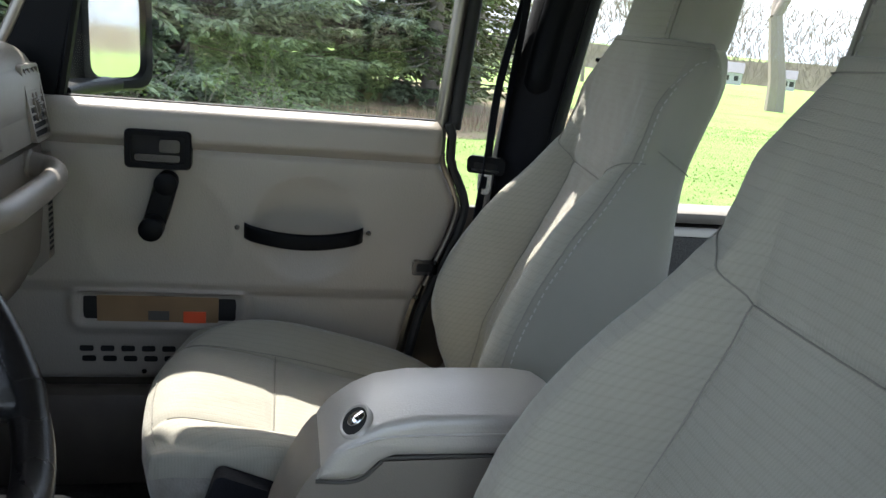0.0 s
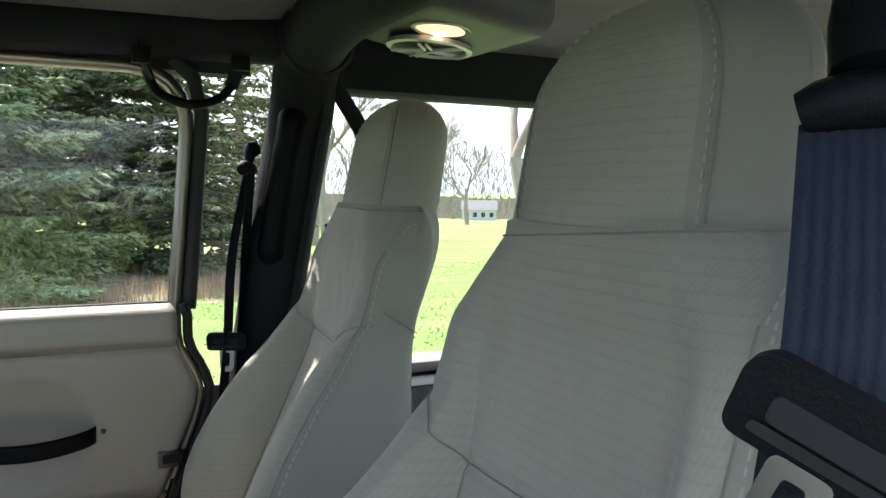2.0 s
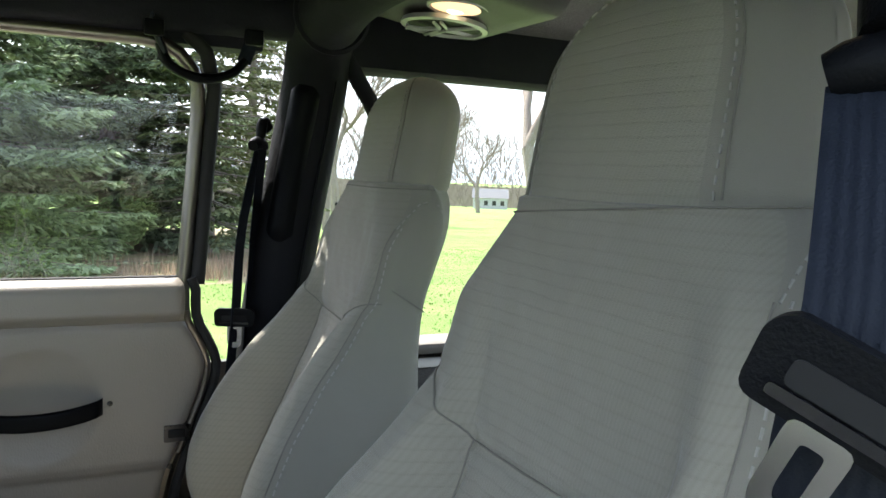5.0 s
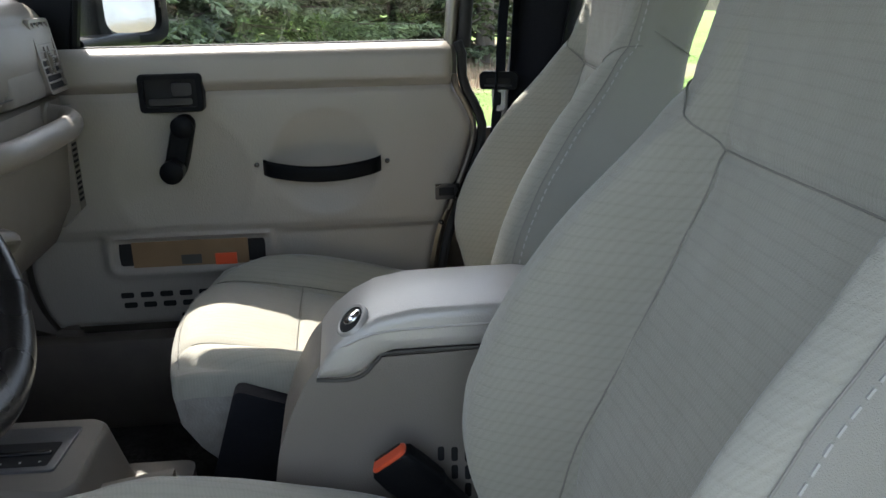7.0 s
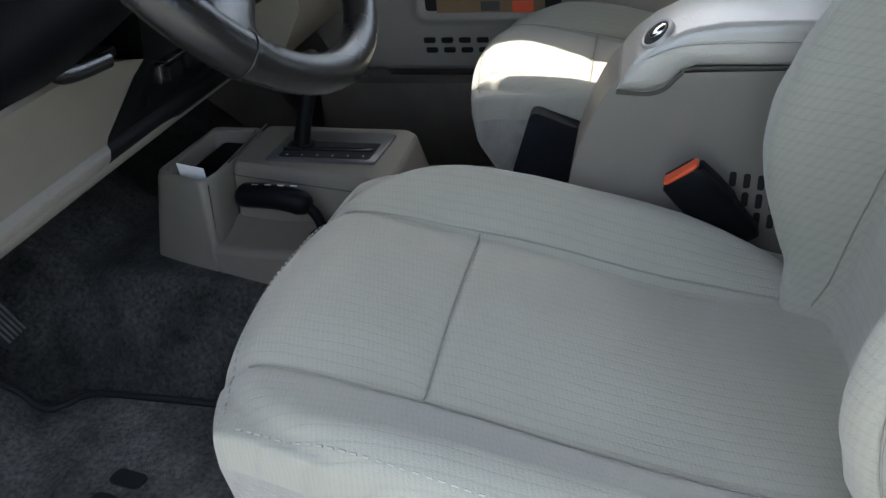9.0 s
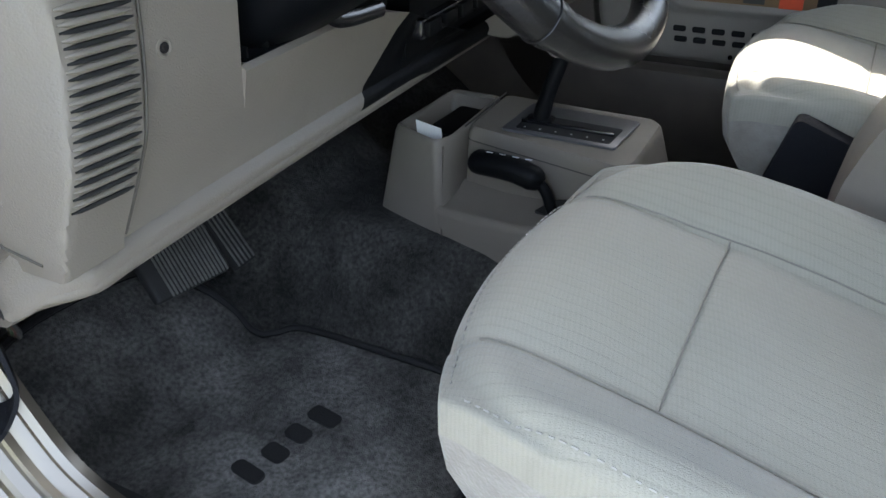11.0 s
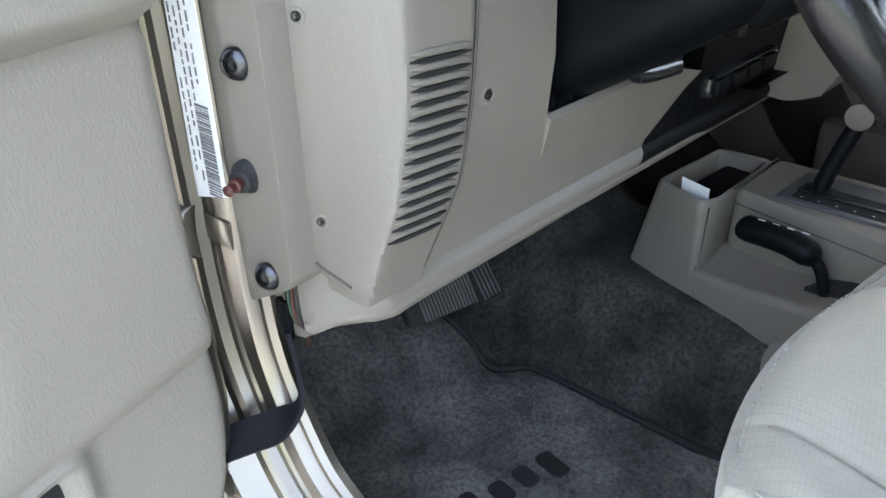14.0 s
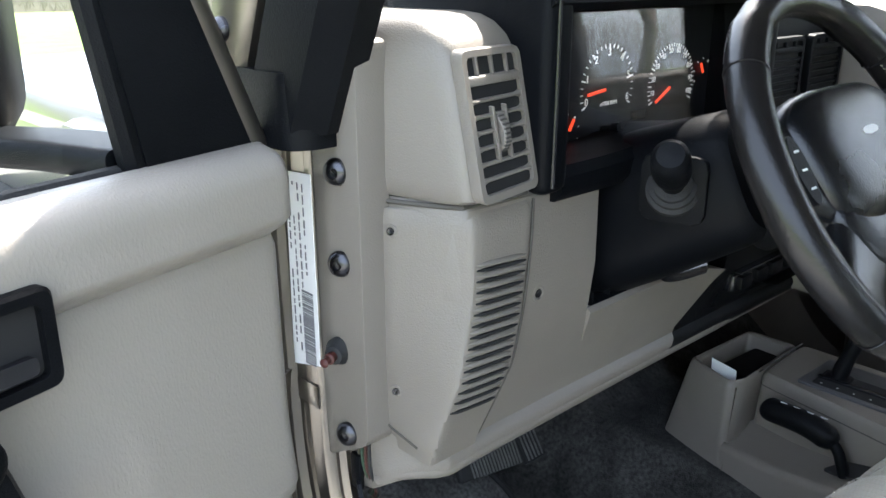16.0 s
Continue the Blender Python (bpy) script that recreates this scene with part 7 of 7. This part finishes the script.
part("verge", sheet(verge, 60, 30), litter_mat, kind="structure", label="brown needle litter and thin grass under the trees")
rng = random.Random(11)
vs, fs = [], []
def strip_place(r):
    x = r.uniform(-12, 4.4)
    y = 9.0 + 0.32 * x + abs(r.gauss(0, 1.0)) + 0.5 * noise.noise((x * 1.3, 5, 0))
    return x, y, ground_z(x, y)
blades(rng, 7000, strip_place, 0.27, 0.005, vs, fs)
raw("dry_tall_grass", vs, fs, dry_mat, kind="stuff", label="sparse dry reddish-brown stems below the trees", category="grass")
vs, fs = [], []
def lawn_place(r):
    x, y = r.uniform(-6, 16), r.uniform(3.2, 14)
    return x, y, ground_z(x, y)
blades(rng, 26000, lawn_place, 0.018, 0.012, vs, fs)
raw("lawn_blades", vs, fs, grass_mat, kind="stuff", label="short fresh lawn grass", category="grass")


def conifer_mesh(seed, height, spread, droop, step, lateral, finger, low=0.35):
    """Crown of a conifer: tiers of boughs, each a fan of side twigs set with short needle-clad fingers. Gives the foliage and the limbs."""
    r = random.Random(seed)
    V, F, wood = [], [], bmesh.new()
    def spike(p, d, l, w):
        a = d.cross(Vector((r.uniform(-1, 1), r.uniform(-1, 1), r.uniform(-1, 1)))).normalized()
        b = d.cross(a)
        k = len(V)
        m = p + d * (l * 0.38)
        V.extend([p, m + a * w, m + (b * 0.87 - a * 0.5) * w, m - (b * 0.87 + a * 0.5) * w, p + d * l])
        F.extend([(k, k + 2, k + 1), (k, k + 3, k + 2), (k, k + 1, k + 3), (k + 1, k + 2, k + 4), (k + 2, k + 3, k + 4), (k + 3, k + 1, k + 4)])
        for _ in range(3):
            e = (d * 0.6 + Vector((r.gauss(0, 0.6), r.gauss(0, 0.6), r.gauss(0, 0.6)))).normalized()
            c = p + d * (l * r.uniform(0.2, 0.9))
            sd = e.cross(d).normalized() * 0.0055
            k = len(V)
            V.extend([c - sd, c + sd, c + e * r.uniform(0.025, 0.042)])
            F.append((k, k + 1, k + 2))
    z = low
    while z < height - 0.3:
        f = z / height
        reach = spread * (1 - f) ** 0.75 * r.uniform(0.75, 1.1) + 0.15
        nb = 8 if z < 4.4 else 6
        a0 = r.uniform(0, 6.28)
        for b in range(nb):
            a = a0 + b * 6.283 / nb + r.uniform(-0.3, 0.3)
            L = reach * r.uniform(0.6, 1.12)
            out, lat = Vector((math.cos(a), math.sin(a), 0)), Vector((-math.sin(a), math.cos(a), 0))
            zb, dr = z + r.uniform(-0.16, 0.16), droop * r.uniform(0.4, 1.5)
            axis = lambda q: out * (L * q) + Vector((0, 0, zb - dr * L * (q - 0.62 * q * q)))
            tube([axis(q) for q in (0.02, 0.3, 0.6, 0.95)], [0.022, 0.017, 0.011, 0.004], 4, wood, caps=False)
            n = max(2, int(L * 0.78 / lateral))
            for i in range(n + 1):
                q = 0.22 + 0.78 * i / n
                c = axis(q)
                w = (0.34 * L * (1 - q) ** 0.8 * min(1, q * 2.4) + 0.16) * r.uniform(0.75, 1.2)
                for sg in (-1, 1):
                    d = (out * r.uniform(0.55, 0.9) + lat * sg * r.uniform(0.6, 0.9) + Vector((0, 0, r.uniform(-0.45, 0.02)))).normalized()
                    side = d.cross(Vector((0, 0, 1))).normalized()
                    m = max(2, int(w / finger))
                    for j in range(m):
                        p = c + d * (w * (j + r.random() * 0.6) / m) + Vector((0, 0, -0.05 * (j / m) ** 2))
                        for sg2 in (-1, 1):
                            e = (d * r.uniform(0.6, 1.0) + side * sg2 * r.uniform(0.3, 0.85) + Vector((r.gauss(0, 0.15), r.gauss(0, 0.15), r.uniform(-0.5, 0.25)))).normalized()
                            spike(p, e, r.uniform(0.10, 0.20), r.uniform(0.022, 0.036))
                    spike(c + d * w, d, r.uniform(0.09, 0.17), 0.024)
        z += (step if z < 4.4 else step * 2.4) * r.uniform(0.8, 1.2)
    return V, F, wood


def conifer(x, y, h, seed, sp, mat, label, like=None, rot=0.0, step=0.27, lateral=0.14, finger=0.075, low=0.2):
    g = ground_z(x, y)
    t = thing("spruce_tree", (x, y, g - 0.02), label, "tree", "evergreens by the driveway")
    part("trunk", tube([(x + 0.05 * noise.noise((k, seed, 0)), y + 0.05 * noise.noise((k, 3, seed)), g - 0.05 + h * k / 10) for k in range(11)], [0.16 * (1 - k / 11) + 0.01 for k in range(11)], 10), bark_mat, t, "grey-brown trunk")
    if like is None:
        V, F, wood = conifer_mesh(seed, h, sp, 0.24, step, lateral, finger, low)
        cr = raw("crown", [(v[0] + x, v[1] + y, v[2] + g) for v in V], F, mat, t)
        li = part("branchwork", moved(wood, Matrix.Translation((x, y, g))), bark_mat, t, "brown boughs", 60, kind="stuff")
        return cr, li
    for nm, src in zip(("crown", "branchwork"), like):
        ob = new(nm, src.data)
        ob.parent = t
        ob.rotation_euler = (0, 0, rot)
        if nm == "branchwork":
            tagged(ob, "brown boughs", kind="stuff")


SPR = "blue-green spruce with drooping boughs"
near = conifer(-1.5, 11.6, 7.5, 5, 3.0, needle_mat, SPR)
for x, y, rot in ((-5.0, 10.6, 1.9), (-8.6, 9.8, 4.4), (0.9, 14.4, 3.1)):
    conifer(x, y, 7.5, 5, 3.0, needle_mat, SPR, near, rot)
back = conifer(-3.2, 15.4, 8.5, 6, 3.2, needle_mat, SPR, None, 0, 0.32, 0.22, 0.11, 0.2)
for x, y, rot in ((-7.0, 14.6, 0.9), (0.4, 18.4, 2.4), (-11.5, 13.2, 5.0)):
    conifer(x, y, 8.5, 6, 3.2, needle_mat, SPR, back, rot)
pine = conifer(2.3, 13.0, 6.5, 8, 2.0, pine_mat, "olive-green pine with thin foliage", None, 0, 0.36, 0.26, 0.12, 0.7)
conifer(4.2, 18.0, 6.5, 8, 2.0, pine_mat, "olive-green pine with thin foliage", pine, 2.0)


def leaf_shrub(x, y, seed):
    r = random.Random(seed)
    g = ground_z(x, y)
    t = thing("leaf_shrub", (x, y, g), "low shrub with fresh yellow-green spring leaves", "shrub", "shrubs below the spruces")
    wood, V, F = bmesh.new(), [], []
    for _ in range(16):
        d = Vector((r.gauss(0, 0.5), r.gauss(0, 0.5), 1)).normalized()
        p = Vector((x + r.gauss(0, 0.3), y + r.gauss(0, 0.2), g))
        l = r.uniform(0.5, 1.3)
        tube([p, p + d * l * 0.5, p + d * l + Vector((0, 0, -0.05))], [0.006, 0.004, 0.002], 4, wood, caps=False)
        for _ in range(16):
            c = p + d * l * r.uniform(0.35, 1.0) + Vector((r.gauss(0, 0.09), r.gauss(0, 0.09), r.gauss(0, 0.07)))
            a = Vector((r.gauss(0, 1), r.gauss(0, 1), r.gauss(0, 0.5))).normalized() * r.uniform(0.018, 0.034)
            b = a.cross(Vector((r.gauss(0, 1), r.gauss(0, 1), r.gauss(0, 1)))).normalized() * 0.014
            k = len(V)
            V.extend([c - a, c + b, c + a, c - b])
            F.append((k, k + 1, k + 2, k + 3))
    part("stemwork", wood, bark_mat, t, "thin brown stems", 60)
    raw("foliage", V, F, leaf_mat, t)


for k, (x, y) in enumerate(((-1.7, 8.75), (-3.4, 8.0), (-0.2, 9.3), (-5.2, 7.5))):
    leaf_shrub(x, y, 40 + k)


def bare_tree(x, y, h, seed, label, levels=5, r0=0.2, spread=0.55):
    """A leafless tree: tapering forked limbs."""
    r = random.Random(seed)
    base = Vector((x, y, ground_z(x, y) - 0.1))
    t = thing("bare_tree", base, label, "tree", "leafless trees")
    trunk, limbs = bmesh.new(), bmesh.new()
    def grow(p, d, l, rad, lev):
        pts, q = [p], p
        dd = d
        for k in range(3):
            dd = (dd + Vector((r.gauss(0, 0.12), r.gauss(0, 0.12), 0.06))).normalized()
            q = q + dd * l / 3
            pts.append(q)
        tube(pts, [rad, rad * 0.9, rad * 0.8, rad * 0.68], 7 if lev < 2 else 4, trunk if lev == 0 else limbs, caps=False)
        if lev < levels:
            for _ in range(r.randint(2, 3) + (1 if lev > 0 else 0)):
                ax = Vector((r.gauss(0, 1), r.gauss(0, 1), r.gauss(0, 0.4))).normalized()
                grow(pts[r.randint(2, 3)], (dd + ax * spread * r.uniform(0.6, 1.3)).normalized(), l * r.uniform(0.6, 0.82), rad * 0.58, lev + 1)
    grow(base, Vector((0, 0, 1)), h * 0.30, r0, 0)
    part("trunk", trunk, bark_mat, t, "grey trunk")
    part("branchwork", limbs, twig_mat, t, "forking bare limbs", 60)
    return t


bt = bare_tree(16.5, 25.0, 11, 3, "large leafless tree with several forking limbs", 5, 0.34, 0.5)
b2 = bare_tree(34, 62, 11, 9, "leafless tree standing in the field", 6, 0.22, 0.6)
b3 = bare_tree(7.6, 23, 9, 21, "slender leafless tree behind the pines", 5, 0.13, 0.5)
for x, y, a, k in ((22, 46, 1.0, 1.0), (27, 28, 2.2, 1.1), (11, 32, 0.5, 1.0), (48, 60, 4.0, 1.0), (15, 40, 3.0, 0.9), (60, 44, 1.5, 1.1), (-24, 30, 2.0, 1.0)):
    cp = copy_thing(b2 if k >= 1 else b3, Matrix.Translation((x, y, ground_z(x, y) - 0.1)) @ Matrix.Rotation(a, 4, "Z"))
    cp.scale = (k, k, k)
# far woodland edge round the fields
vs, fs = [], []
rng = random.Random(5)
for k in range(42000):
    a = rng.uniform(0, 6.283)
    d = rng.uniform(225, 262)
    x, y = d * math.cos(a), d * math.sin(a)
    top = 20 + 6.0 * noise.noise((a * 6, 0, 0)) + 3.0 * noise.noise((a * 31, 2, 0))
    z = ground_z(x, y) + rng.uniform(0, max(top, 1.5))
    l, w = rng.uniform(1.6, 4.4), rng.uniform(0.06, 0.2)
    tx, ty = -math.sin(a), math.cos(a)
    lean = rng.gauss(0, 0.5)
    i = len(vs)
    vs += [(x - tx * w, y - ty * w, z), (x + tx * w, y + ty * w, z), (x + tx * lean * l, y + ty * lean * l, z + l)]
    fs.append((i, i + 1, i + 2))
raw("far_woodland", vs, fs, twig_mat, kind="stuff", label="distant grey-brown leafless woodland edge", category="trees")
part("far_rise", loft([[(258 * math.cos(a), 258 * math.sin(a), -14), (264 * math.cos(a), 264 * math.sin(a), -1.5 + 3.0 * noise.noise((a * 7, 1, 0))), (300 * math.cos(a), 300 * math.sin(a), -3.0)] for a in np.linspace(0, 2 * math.pi, 181)], closed=False), material("far_brush", (0.20, 0.165, 0.13), 1.0, scale=0.3, colour2=(0.27, 0.23, 0.18)), kind="structure", label="distant brushy rise")


def house(x, y, w, d, h, rot, label):
    g = ground_z(x, y)
    t = thing("house", (x, y, g), label, "house", "far houses")
    M = Matrix.Translation((x, y, g)) @ Matrix.Rotation(rot, 4, "Z")
    part("wall", moved(box(-w / 2, w / 2, -d / 2, d / 2, -0.5, h, 0), M), house_mat, t, "white siding walls", 0)
    part("roof", moved(prism([(-d / 2 - 0.4, h), (d / 2 + 0.4, h), (0, h + d * 0.35)], "x", -w / 2 - 0.3, w / 2 + 0.3), M), roof_mat, t, "grey shingle roof", 0)
    for k in range(4):
        wn_ = part("window", moved(box(-w * 0.42 + k * w * 0.24, -w * 0.42 + k * w * 0.24 + 1.0, -d / 2 - 0.05, -d / 2 + 0.02, 1.0, 2.2, 0), M), gauge_face, t, "dark window", 0)
    return t


house(107, 190, 9, 7, 2.9, -0.5, "small white house across the field")
house(121, 186, 6, 6, 2.7, -0.6, "small white house across the field")
